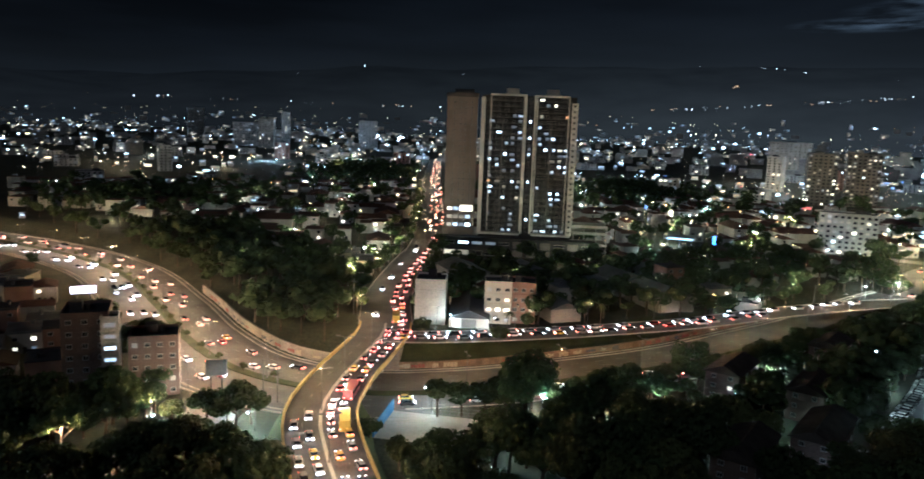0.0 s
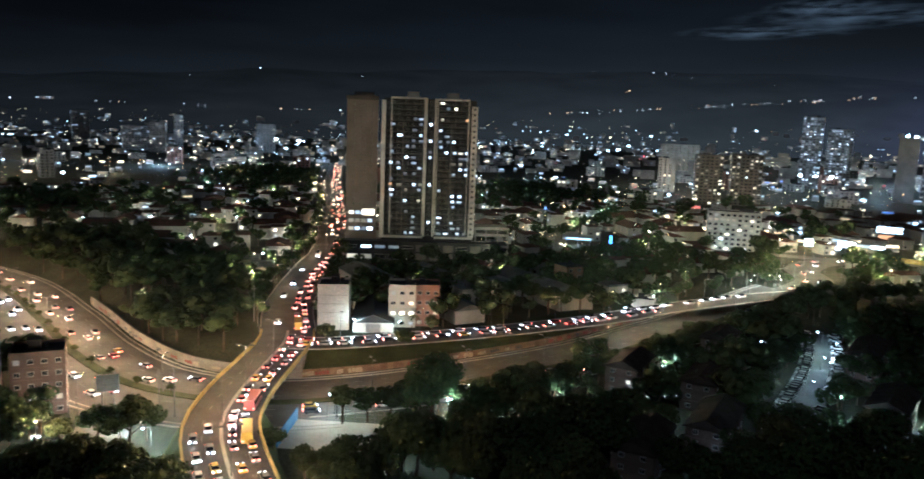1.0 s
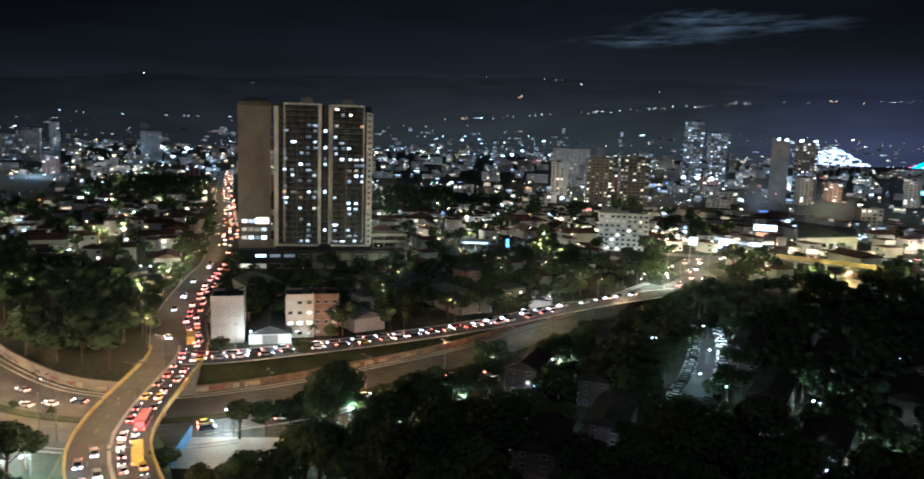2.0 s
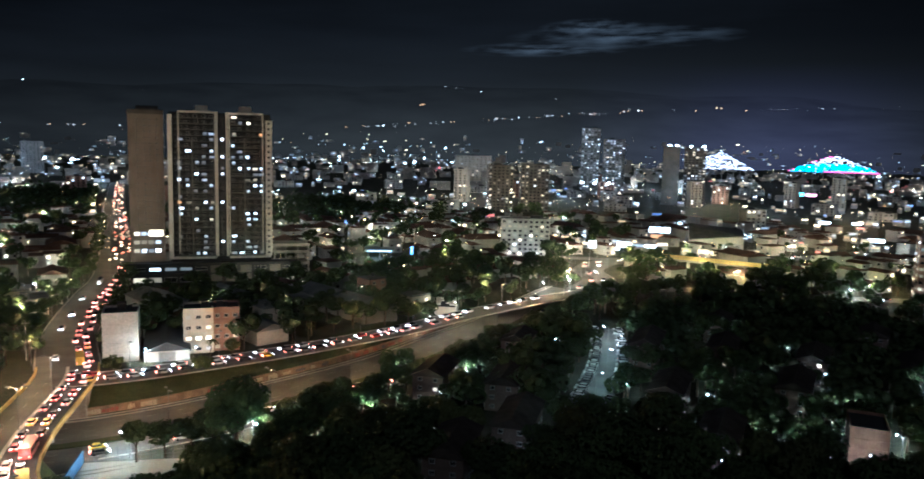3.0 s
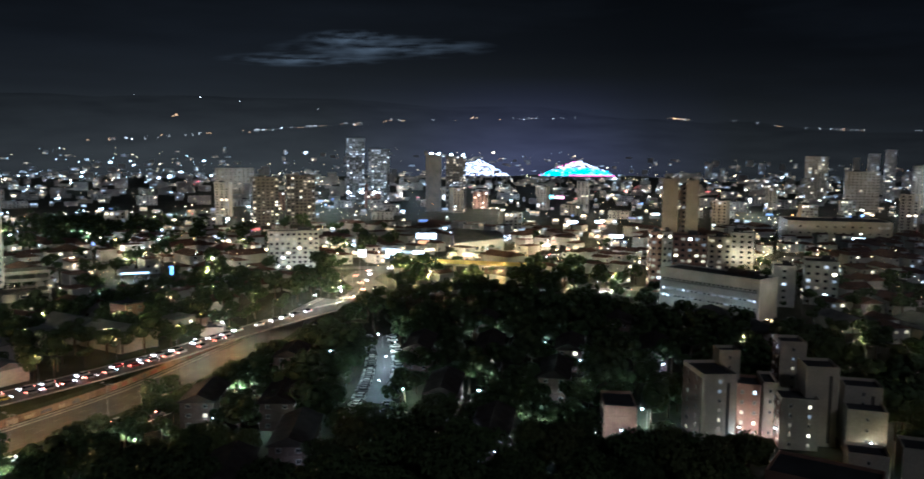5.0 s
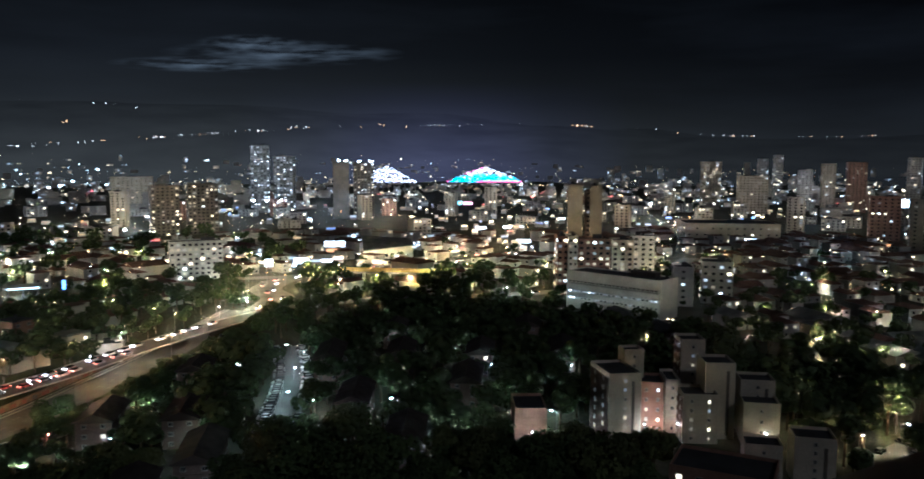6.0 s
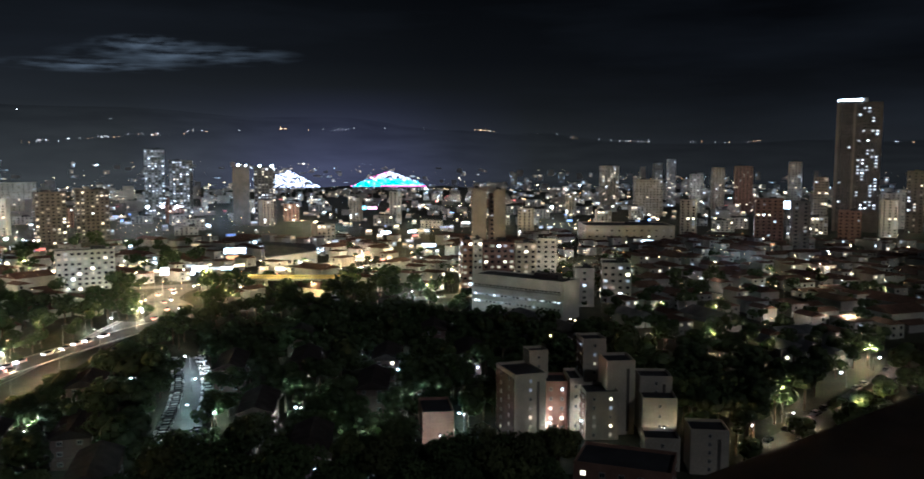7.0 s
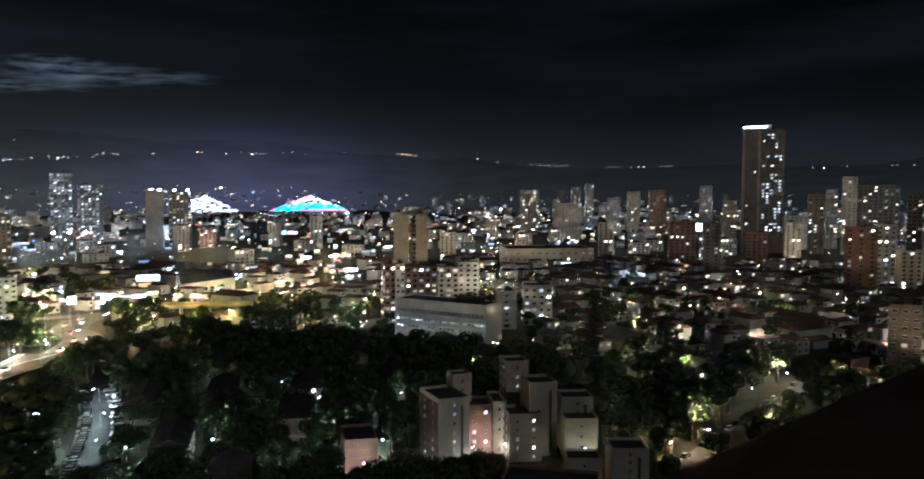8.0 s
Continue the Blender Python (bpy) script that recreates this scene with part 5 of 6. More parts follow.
town_lights("town_lamps", "green yellow garden lights", 200, glow("town_green", (0.7, 1.0, 0.25), 1.4, island=0.8), 25, 3.0, 11.0, -30, 60)
town_lights("flood_lamps", "strong white floodlights of yards and stadiums", 95, glow("flood", (0.85, 1.0, 0.95), 9, island=0.6), 31, 1.5, 6.0, -36, 95, 12, 0.0011)
town_lights("flood_lamps", "bright white floodlights of a far sports ground", 60, glow("flood_b", (0.85, 0.98, 1.0), 8, island=0.7), 33, 1.4, 2.6, 5, 17, 10, 0.0009)
town_lights("flood_lamps", "bright floodlights of far yards", 34, glow("flood_b", (0.85, 0.98, 1.0), 8, island=0.7), 35, 1.35, 2.6, -30, -12, 10, 0.0009)
town_lights("flood_lamps", "bright warm floodlights of far streets", 60, glow("flood_w", (1.0, 0.84, 0.56), 8, island=0.7), 37, 1.8, 5.0, 30, 93, 9, 0.0009)
town_lights("quarter_lights", "small warm lamps between the low houses", 330, glow("quarter_warm", (1.0, 0.68, 0.3), 5.0, island=0.9), 61, 5.0, 13.0, 54, 93, 3.5, 0.0006, 1.1)
town_lights("quarter_lights", "small white lamps between the low houses", 120, glow("quarter_cool", (0.95, 1.0, 0.9), 5.0, island=0.9), 63, 5.0, 13.0, 54, 93, 3.5, 0.0006, 1.1)
town_lights("quarter_lights", "small lamps of the old quarter", 240, glow("quarter_warm", (1.0, 0.68, 0.3), 5.0, island=0.9), 65, 6.0, 11.0, -30, 14, 3.5, 0.0006, 1.1)
town_lights("far_lamps", "dense far rim of town lamps", 900, glow("rim_lamps", (0.95, 0.95, 0.85), 1.7, island=0.9), 41, 1.5, 2.2, -36, 95, 8, 0.0004, 1.0)


def shop_strips(name, label, count, material, seed, amin, amax):
    """Lit shop fronts along the streets: a lit band under a dark fascia."""
    r = random.Random(seed)
    mb = MB()
    made = 0
    while made < count:
        a, el = r.uniform(amin, amax), 1.7 + 6.0 * r.random() ** 1.3
        d = 72 / math.tan(radians(el))
        x, y = polar(a, d)
        if a < -7 and d < 900 and r.random() < 0.6:
            continue
        if noise.noise((x * 0.005, y * 0.005, seed)) < r.uniform(-0.3, 0.4) or not free(x, y, 2) or gap_to(AVN, x, y) < 16 or hw_dist(x, y) < 40 and y < 420:
            continue
        m = pose(x, y, height(x, y), 0, 0, -a + r.uniform(-40, 40))
        w, h, z = r.uniform(2, 9), r.uniform(0.6, 1.8), r.uniform(1.0, 5.0)
        for x0, y0, z0, x1, y1, z1, s in ((-w / 2, -0.1, z, w / 2, 0.1, z + h, 0), (-w / 2 - 0.4, -0.05, -0.5, w / 2 + 0.4, 2.5, z, 1), (-w / 2 - 0.4, -0.2, z + h, w / 2 + 0.4, 2.5, z + h + 1.0, 1)):
            mb.hexa([m @ Vector(q) for q in ((x0, y0, z0), (x1, y0, z0), (x1, y1, z0), (x0, y1, z0), (x0, y0, z1), (x1, y0, z1), (x1, y1, z1), (x0, y1, z1))], s)
        made += 1
    tagged(part(name, mb, (material, GREYWALL)), label, "shop fronts", "", "stuff")


shop_strips("shop_fronts", "cool white lit shop fronts in the town", 230, glow("shop_cool", (0.82, 0.95, 1.0), 2.2, island=0.85), 51, -36, 95)
shop_strips("shop_fronts", "warm lit shop fronts in the town", 420, glow("shop_warm", (1.0, 0.66, 0.3), 2.2, island=0.85), 52, -36, 95)
shop_strips("shop_fronts", "blue lit shop fronts in the town", 26, glow("shop_blue", (0.25, 0.45, 1.0), 2.0, island=0.6), 53, 5, 90)
shop_strips("shop_fronts", "red lit shop fronts in the town", 30, glow("shop_red", (1.0, 0.16, 0.12), 1.6, island=0.6), 54, 5, 90)


# lamps of the middle town: poles and heads joined, one light each
mid, rl = MB(), random.Random(404)
spots = []
tries = 0
while len(spots) < 150 and tries < 60000:
    tries += 1
    a, d = rl.uniform(-33, 92), rl.uniform(430, 1050) if len(spots) < 105 else rl.uniform(1050, 1900)
    x, y = polar(a, d)
    if free(x, y, 7) and gap_to(AVN, x, y) > 14 and math.hypot(x - 965, y - 262) > 110 and all((x - q[0]) ** 2 + (y - q[1]) ** 2 > 1200 for q in spots) and rl.random() < (0.5 if a < 12 else 1):
        spots.append((x, y))
        mid.tube((x, y, -0.4), (x, y, 9), 0.12, 0.08, 6, 1)
        mid.box(x - 0.6, y - 0.3, 8.95, x + 0.6, y + 0.3, 9.15, 1)
        mid.box(x - 0.5, y - 0.25, 8.8, x + 0.5, y + 0.25, 8.95, 0)
mid_ob = tagged(part("town_street_lamps", mid, (LAMP_WARM, METAL)), "street lamps lighting the middle town", "street lamps", "", "stuff")
for k, (x, y) in enumerate(spots):
    if math.hypot(x, y) > 1050:
        lo = new("lamp_light", light_data("far_warm_light", 66000, (1.0, 0.76, 0.48)) if k % 2 else light_data("far_cool_light", 48000, (0.85, 0.96, 1.0)))
    else:
        lo = new("lamp_light", light_data("mid_warm", 17000, (1.0, 0.64, 0.28)) if k % 3 else light_data("mid_cool", 14000, (0.85, 0.96, 1.0)))
    lo.parent = mid_ob
    lo.matrix_basis = pose(x, y, 8.3)


def hill_spot(az, el):
    best = None
    for d in range(2500, 4800, 20):
        x, y = polar(az, d)
        z = height(x, y)
        e = math.degrees(math.atan2(z - 72, d))
        if e >= el:
            return x, y, z
        if best is None or e > best[0]:
            best = (e, x, y, z)
    return best[1:]


hill, hillw = MB(), MB()
rng = random.Random(55)


def hill_lamp(mb, az, el, size):
    x, y, z = hill_spot(az, el)
    mb.tube((x, y, z - 1), (x, y, z + 9), 0.3, 0.25, 3, 1)
    mb.octa((x, y, z + 9), size, size * 0.7)


for az0, el0, az1, el1, n in ((8, 0.5, 18.6, 1.3, 22), (18.6, 1.3, 29.4, 2.25, 40), (29.4, 2.25, 46, 2.7, 16), (49, 2.75, 58, 2.1, 12), (58, 2.0, 62, 1.7, 14), (64, 1.75, 69, 1.8, 16), (76, 1.5, 92, 1.6, 16), (-30, 0.3, -4, 0.2, 26)):
    for k in range(n):
        u = rng.random()
        hill_lamp(hillw if rng.random() < 0.7 else hill, az0 + (az1 - az0) * u + rng.uniform(-0.1, 0.1), el0 + (el1 - el0) * u + rng.uniform(-0.08, 0.08), rng.uniform(1.2, 2.6))
for az, el, s in ((14.4, 2.4, 4.5), (14.2, 2.3, 3), (35.1, 2.5, 4), (35.4, 2.5, 3), (49.4, 2.75, 4.5), (49.7, 2.75, 4), (50.0, 2.72, 4), (50.4, 2.7, 3), (49.0, 2.75, 3)):
    hill_lamp(hill, az, el, s)
for az, el, s in ((16, 3.7, 2.2), (16.8, 3.65, 2.2), (17.3, 3.6, 1.8), (18.6, 3.4, 3), (11.8, 3.8, 1.5), (24, 3.0, 1.6), (-11.7, 3.0, 2.6), (-16.4, 2.3, 1.5), (-4.7, 2.7, 1.8), (41.5, 2.6, 1.8), (46.2, 2.7, 1.8), (29.2, 2.4, 2.6), (29.8, 2.3, 2.4), (40.2, 2.6, 1.6)):
    hill_lamp(hillw, az, el, s)
tagged(part("hill_lamps", hillw, (glow("hill_white", (1.0, 0.93, 0.8), 4.0, island=0.85), METAL)), "scattered white lamps along the hill road", "street lamps", "", "stuff")
tagged(part("hill_lamps", hill, (glow("hill_orange", (1.0, 0.5, 0.2), 3.5, island=0.6), METAL)), "scattered orange lamps on the hillside", "street lamps", "", "stuff")


# ---- two vaulted canopies hung with coloured lamps ----
def led_canopy(az, dist, width, top, foot, label, bands, skew=0.0):
    x, y = polar(az, dist)
    c = thing("lit_canopy", label, "canopy", "lit canopies", "", pose(x, y, height(x, y), 0, 0, -az))
    shell = MB()
    n = 24
    prof = []
    for i in range(n + 1):
        u = -1 + 2 * i / n
        prof.append((u * width / 2, foot + (top - foot) * max(0.0, 1 - abs(u + skew) ** 1.15 / (1 + abs(skew)))))
    m_ = len(prof)
    shell.v = [(x_, y_, z_) for y_, k_ in ((0, 1.0), (30, 0.9)) for x_, z_ in prof for z_ in (foot - 1, max(foot, z_ * k_))]
    for i in range(m_ - 1):
        a_, e_ = 2 * i, 2 * (m_ + i)
        shell.f += [(a_, a_ + 2, a_ + 3, a_ + 1), (e_ + 2, e_, e_ + 1, e_ + 3), (a_ + 1, a_ + 3, e_ + 3, e_ + 1), (a_ + 2, a_, e_, e_ + 2)]
    shell.s = [0] * len(shell.f)
    part("shell", shell, DARKWALL, c)
    base = MB()
    for k in range(9):
        px = -width / 2 + width * (k + 0.5) / 9
        base.tube((px, 4, -2), (px, 4, foot - 1), 1.0, 1.0, 8)
    part("supports", base, CONCRETE, c)
    r = random.Random(int(dist))
    sets = {}
    step = 4.2
    for i in range(int(width / step)):
        px = -width / 2 + (i + 0.5) * step
        zt = np.interp(px, [p[0] for p in prof], [p[1] for p in prof])
        z = foot
        while z < zt - 0.4:
            v = (z - foot) / max(0.1, top - foot)
            m = bands(px / width * 2, v, (zt - z), r)
            if m:
                sets.setdefault(m.name, (m, MB()))[1].box(px - 1.35, -0.5, z + 0.2, px + 1.35, -0.05, z + 2.1)
            z += 3.0
    for m, mb in sets.values():
        tagged(part("lamp_string", mb, m, c), "", "", "", "stuff")
    reserve(x, y, width * 0.4)


LEDW, LEDC, LEDR = glow("led_white", (0.86, 0.86, 1.0), 3.0, island=0.5), glow("led_cyan", (0.05, 0.65, 1.0), 2.4, island=0.5), glow("led_red", (1.0, 0.1, 0.3), 2.6)
led_canopy(36.1, 1750, 108, 63, 27, "white lamp-covered canopy on the far hillside", lambda u, v, e, r: LEDW if r.random() < 0.7 else None, 0.35)
led_canopy(42.75, 1750, 172, 61, 28, "canopy hung with cyan, white and red lamps", lambda u, v, e, r: (LEDR if v < 0.06 and u > -0.2 or (u < 0 and e < 2.2 and r.random() < 0.6) else LEDC if v < 0.48 - 0.3 * u * u and r.random() < 0.85 else LEDW if r.random() < 0.7 else None))

# ---- thin moonlit cloud ----
cm, cn, cl_, cp = nodes_of("thin_cloud")
cn.remove(cp)
c_out = cn["Material Output"]
c_tr, c_em, c_mix = cn.new("ShaderNodeBsdfTransparent"), cn.new("ShaderNodeEmission"), cn.new("ShaderNodeMixShader")
c_co, c_map, c_no, c_ramp = cn.new("ShaderNodeTexCoord"), cn.new("ShaderNodeMapping"), cn.new("ShaderNodeTexNoise"), cn.new("ShaderNodeValToRGB")
c_gr, c_mul, c_gmap = cn.new("ShaderNodeTexGradient"), cn.new("ShaderNodeMath"), cn.new("ShaderNodeMapping")
c_gr.gradient_type, c_mul.operation = "SPHERICAL", "MULTIPLY"
c_em.inputs[0].default_value, c_em.inputs[1].default_value = (0.55, 0.62, 0.66, 1), 0.075
c_map.inputs["Scale"].default_value = (0.0035, 1.0, 0.022)
c_map.inputs["Rotation"].default_value = (0, radians(2), 0)
c_gmap.inputs["Scale"].default_value = (1 / 640, 1.0, 1 / 95)
c_no.inputs["Scale"].default_value, c_no.inputs["Detail"].default_value = 1.0, 5
c_ramp.color_ramp.elements[0].position, c_ramp.color_ramp.elements[1].position = 0.42, 0.68
cl_.new(c_co.outputs["Object"], c_map.inputs[0])
cl_.new(c_co.outputs["Object"], c_gmap.inputs[0])
cl_.new(c_map.outputs[0], c_no.inputs["Vector"])
cl_.new(c_gmap.outputs[0], c_gr.inputs[0])
cl_.new(c_no.outputs[0], c_ramp.inputs[0])
cl_.new(c_ramp.outputs[0], c_mul.inputs[0])
cl_.new(c_gr.outputs["Fac"], c_mul.inputs[1])
cl_.new(c_mul.outputs[0], c_mix.inputs[0])
cl_.new(c_tr.outputs[0], c_mix.inputs[1])
cl_.new(c_em.outputs[0], c_mix.inputs[2])
cl_.new(c_mix.outputs[0], c_out.inputs[0])
for az, el, sx, sz, off in ((28.6, 7.55, 1.1, 0.8, 0), (26.3, 8.1, 0.5, 0.6, 400), (23.0, 6.6, 0.8, 0.5, 900)):
    mb = MB()
    mb.face(((-640, 0, -95), (640, 0, -95), (640, 0, 95), (-640, 0, 95)))
    x, y = polar(az, 4700)
    tagged(part("backdrop_cloud", mb, cm, None, "", pose(x, y, 72 + 4700 * math.tan(radians(el)), 0, -1.2, -az) @ Matrix.Diagonal((sx, 1, sz, 1))), "thin pale moonlit cloud streak", "cloud", "", "structure")

# ---- the viewer's own building: floor, wall and parapet ----
mb = MB()
mb.box(-7, -10, -6, 7, -2.2, 76)
setting("wall_own", mb, CONCRETE, "plain wall of the viewer's own building", "wall")
mb = MB()
mb.hexa(((2.2, 1.0, 69.2), (12, -1.2, 69.2), (12, -3, 69.2), (2.2, -2.2, 69.2), (2.4, 1.66, 70.6), (12, -0.27, 70.6), (12, -3, 70.6), (2.4, -2.2, 70.6)))
setting("parapet_own", mb, DARKROOF, "dark roof edge of the viewer's own building", "parapet")


# ---- cars ----
def car_kind(name, paint, length, label, bus=False):
    c = thing("bus" if bus else "car", label, "bus" if bus else "car", "traffic", "", pose(0, 0, 0))
    hl, w = length / 2, (2.5 if bus else 1.78)
    body = MB()
    if bus:
        body.hexa([(-hl, -w / 2, 0.35), (hl, -w / 2, 0.35), (hl, w / 2, 0.35), (-hl, w / 2, 0.35), (-hl, -w / 2 + 0.05, 2.9), (hl - 0.25, -w / 2 + 0.05, 2.9), (hl - 0.25, w / 2 - 0.05, 2.9), (-hl, w / 2 - 0.05, 2.9)])
        cab = MB()
        cab.box(-hl + 0.3, -w / 2 - 0.02, 1.5, hl - 0.5, w / 2 + 0.02, 2.4)
        cab.box(hl - 0.3, -w / 2 + 0.2, 1.3, hl - 0.02, w / 2 - 0.2, 2.5)
    else:
        body.hexa([(-hl, -w / 2 + 0.08, 0.25), (hl - 0.1, -w / 2 + 0.08, 0.25), (hl - 0.1, w / 2 - 0.08, 0.25), (-hl, w / 2 - 0.08, 0.25), (-hl + 0.05, -w / 2, 0.62), (hl, -w / 2, 0.58), (hl, w / 2, 0.58), (-hl + 0.05, w / 2, 0.62)])
        body.hexa([(-hl + 0.05, -w / 2, 0.62), (hl, -w / 2, 0.58), (hl, w / 2, 0.58), (-hl + 0.05, w / 2, 0.62), (-hl + 0.12, -w / 2 + 0.1, 0.92), (hl - 0.3, -w / 2 + 0.12, 0.84), (hl - 0.3, w / 2 - 0.12, 0.84), (-hl + 0.12, w / 2 - 0.1, 0.92)])
        body.hexa([(-hl + 0.75, -w / 2 + 0.26, 1.38), (hl * 0.25, -w / 2 + 0.26, 1.38), (hl * 0.25, w / 2 - 0.26, 1.38), (-hl + 0.75, w / 2 - 0.26, 1.38), (-hl + 0.85, -w / 2 + 0.32, 1.46), (hl * 0.2, -w / 2 + 0.32, 1.46), (hl * 0.2, w / 2 - 0.32, 1.46), (-hl + 0.85, w / 2 - 0.32, 1.46)])
        cab = MB()
        cab.hexa([(-hl + 0.3, -w / 2 + 0.12, 0.9), (hl * 0.55, -w / 2 + 0.12, 0.86), (hl * 0.55, w / 2 - 0.12, 0.86), (-hl + 0.3, w / 2 - 0.12, 0.9), (-hl + 0.75, -w / 2 + 0.26, 1.38), (hl * 0.25, -w / 2 + 0.26, 1.38), (hl * 0.25, w / 2 - 0.26, 1.38), (-hl + 0.75, w / 2 - 0.26, 1.38)])
    part("body", body, paint, c)
    part("glazing", cab, GLASSY, c)
    wheel = MB()
    wheel.tube((0, -0.12, 0), (0, 0.12, 0), 0.33, 0.33, 10)
    wd = wheel.data("wheel", RUBBER)
    for sx in (-hl * 0.6, hl * 0.62):
        for sy in (-w / 2 + 0.1, w / 2 - 0.1):
            part("wheel", wd, None, c, "", pose(sx, sy, 0.33))
    zl = 0.75 if bus else 0.66
    for sy in (-w / 2 + 0.3, w / 2 - 0.3):
        mb = MB()
        mb.box(hl - 0.12, -0.2, zl - 0.11, hl + 0.05, 0.2, zl + 0.13)
        part("headlight", mb, HEAD, c, "", pose(0, sy, 0))
        mb = MB()
        mb.box(-hl - 0.04, -0.2, zl, -hl + 0.2, 0.2, zl + 0.26)
        part("tail_light", mb, TAIL, c, "", pose(0, sy, 0))
    return c


def paint(name, a):
    return surface(name, a, tuple(0.85 * k for k in a), 2.0, 0.3, 0.1, 0, spec=0.6)


CARS = [car_kind("car", paint("paint_white", (0.75, 0.75, 0.75)), 4.2, "white hatchback in night traffic with lights on"),
        car_kind("car", paint("paint_grey", (0.22, 0.23, 0.24)), 4.4, "grey saloon in night traffic with lights on"),
        car_kind("car", paint("paint_red", (0.45, 0.04, 0.03)), 4.1, "red hatchback in night traffic with lights on"),
        car_kind("car", paint("paint_taxi", (0.8, 0.55, 0.04)), 3.9, "yellow taxi in night traffic with lights on"),
        car_kind("car", paint("paint_black", (0.03, 0.03, 0.035)), 4.4, "black saloon in night traffic with lights on"),
        car_kind("bus", paint("paint_bus", (0.65, 0.5, 0.06)), 8.5, "yellow city bus in night traffic", True),
        car_kind("bus", paint("paint_busred", (0.5, 0.08, 0.05)), 8.5, "red city bus in night traffic", True)]
PARK = [copy_thing(CARS[k], pose(0, 0, 0)) for k in (0, 1, 4)]
for c in PARK:
    c["label"], c["group"] = {0: "white", 1: "grey", 2: "black"}[PARK.index(c)] + " car parked with its lights off", "parked cars"
    for ch in list(c.children):
        if ch.name.startswith(("headlight", "tail_light")):
            off_me = ch.data.copy()
            off_me.materials[0] = GLASSY
            ch.data = off_me
first = set()
rng = random.Random(91)


def place_car(pool, k, m, tag):
    if (tag, k) in first:
        return copy_thing(pool[k], m)
    first.add((tag, k))
    pool[k].matrix_basis = m
    return pool[k]


rest_cars = MB()


def joined_car(m, k):
    P = lambda *v: m @ Vector(v)
    hl = 4.2 if k > 4 else 2.1
    h = 2.7 if k > 4 else 1.4
    def bx(x0, y0, z0, x1, y1, z1, slot, taper=0.0):
        rest_cars.hexa([P(x0, y0, z0), P(x1, y0, z0), P(x1, y1, z0), P(x0, y1, z0), P(x0 + taper, y0 + taper * 0.3, z1), P(x1 - taper, y0 + taper * 0.3, z1), P(x1 - taper, y1 - taper * 0.3, z1), P(x0 + taper, y1 - taper * 0.3, z1)], slot)
    bx(-hl, -0.88, 0.25, hl, 0.88, h * 0.62, k % 2)
    bx(-hl * 0.8, -0.78, h * 0.62, hl * 0.5, 0.78, h, 2, 0.35)
    for sy in (-0.6, 0.6):
        bx(hl - 0.05, sy - 0.22, 0.55, hl + 0.06, sy + 0.22, 0.82, 3)
        bx(-hl - 0.06, sy - 0.22, 0.6, -hl + 0.05, sy + 0.22, 0.88, 4)


def traffic(line, off, level, forward, gap, lo, hi, weights=(6, 5, 2, 2, 4, 0.5, 0.4), jit=0.6):
    s = lo
    pts = np.array(line)
    seg = np.r_[0, np.cumsum(np.hypot(*np.diff(pts, axis=0).T))]
    while s < min(hi, seg[-1] - 1):
        a = np.array([np.interp(s, seg, pts[:, q]) for q in (0, 1)])
        b = np.array([np.interp(s + 1, seg, pts[:, q]) for q in (0, 1)])
        w = math.degrees(math.atan2(*(b - a)[::-1]))
        n = np.array((math.cos(radians(w + 90)), math.sin(radians(w + 90))))
        p = a + n * (off + rng.uniform(-jit, jit))
        k = rng.choices(range(7), weights)[0]
        m = pose(p[0], p[1], level(*a) + 0.11, 0, 0, w + (0 if forward else 180) + rng.uniform(-2, 2))
        if math.hypot(*p) > 288:
            joined_car(m, k)
        else:
            place_car(CARS, k, m, "go")
        s += gap * rng.uniform(0.75, 1.6) + (5 if k > 4 else 0)


# the avenue: away from the viewer on the right-hand lanes, towards the viewer on the left
for off in (-2.2, -5.6):
    traffic(AVE_NEAR, off, ave_level, True, 6.8, 12, 190)
for off in (2.4, 5.8):
    traffic(AVE_NEAR, off, ave_level, False, 7.5, 10, 92)
for off in (-3.0, -6.2):
    traffic(AVE_FAR, off, flat, True, 8, 4, 190)
for off in (3.4,):
    traffic(AVE_FAR, off, flat, False, 30, 10, 190)
for off in (4.2, 7.8, 11.6):
    traffic(HIGHWAY, off, hw_level, False, 24, 110, 470)
for off in (-4.2, -7.8, -11.6):
    traffic(HIGHWAY, off, hw_level, True, 22, 60, 420)
for off in (-4.5, -8.5):
    traffic(HIGHWAY, off, hw_level, True, 20, 470, 760)
for off, fwd in ((2.2, False), (-2.2, True)):
    traffic(FRONT, off, flat, fwd, 6.4 if fwd else 8, 8, 150 if fwd else 210, (6, 5, 2, 1.5, 4, 0, 0))
for off, fwd in ((3, True), (-3, False)):
    traffic(CROSS, off, flat, fwd, 22, 4, 400)
    traffic(EASTROAD, off * 0.8, flat, fwd, 40, 4, 200)
for side in (5.0, -5.0):
    for a, w, s in along(LANE, 2.7, 4):
        if rng.random() < (0.85 if side > 0 else 0.45):
            n = np.array((math.cos(radians(w + 90)), math.sin(radians(w + 90)))) * side
            k = rng.randrange(3)
            place_car(PARK, k, pose(a[0] + n[0], a[1] + n[1], height(*a) + 0.1, 0, 0, w + 90 + rng.uniform(-3, 3)), "park")

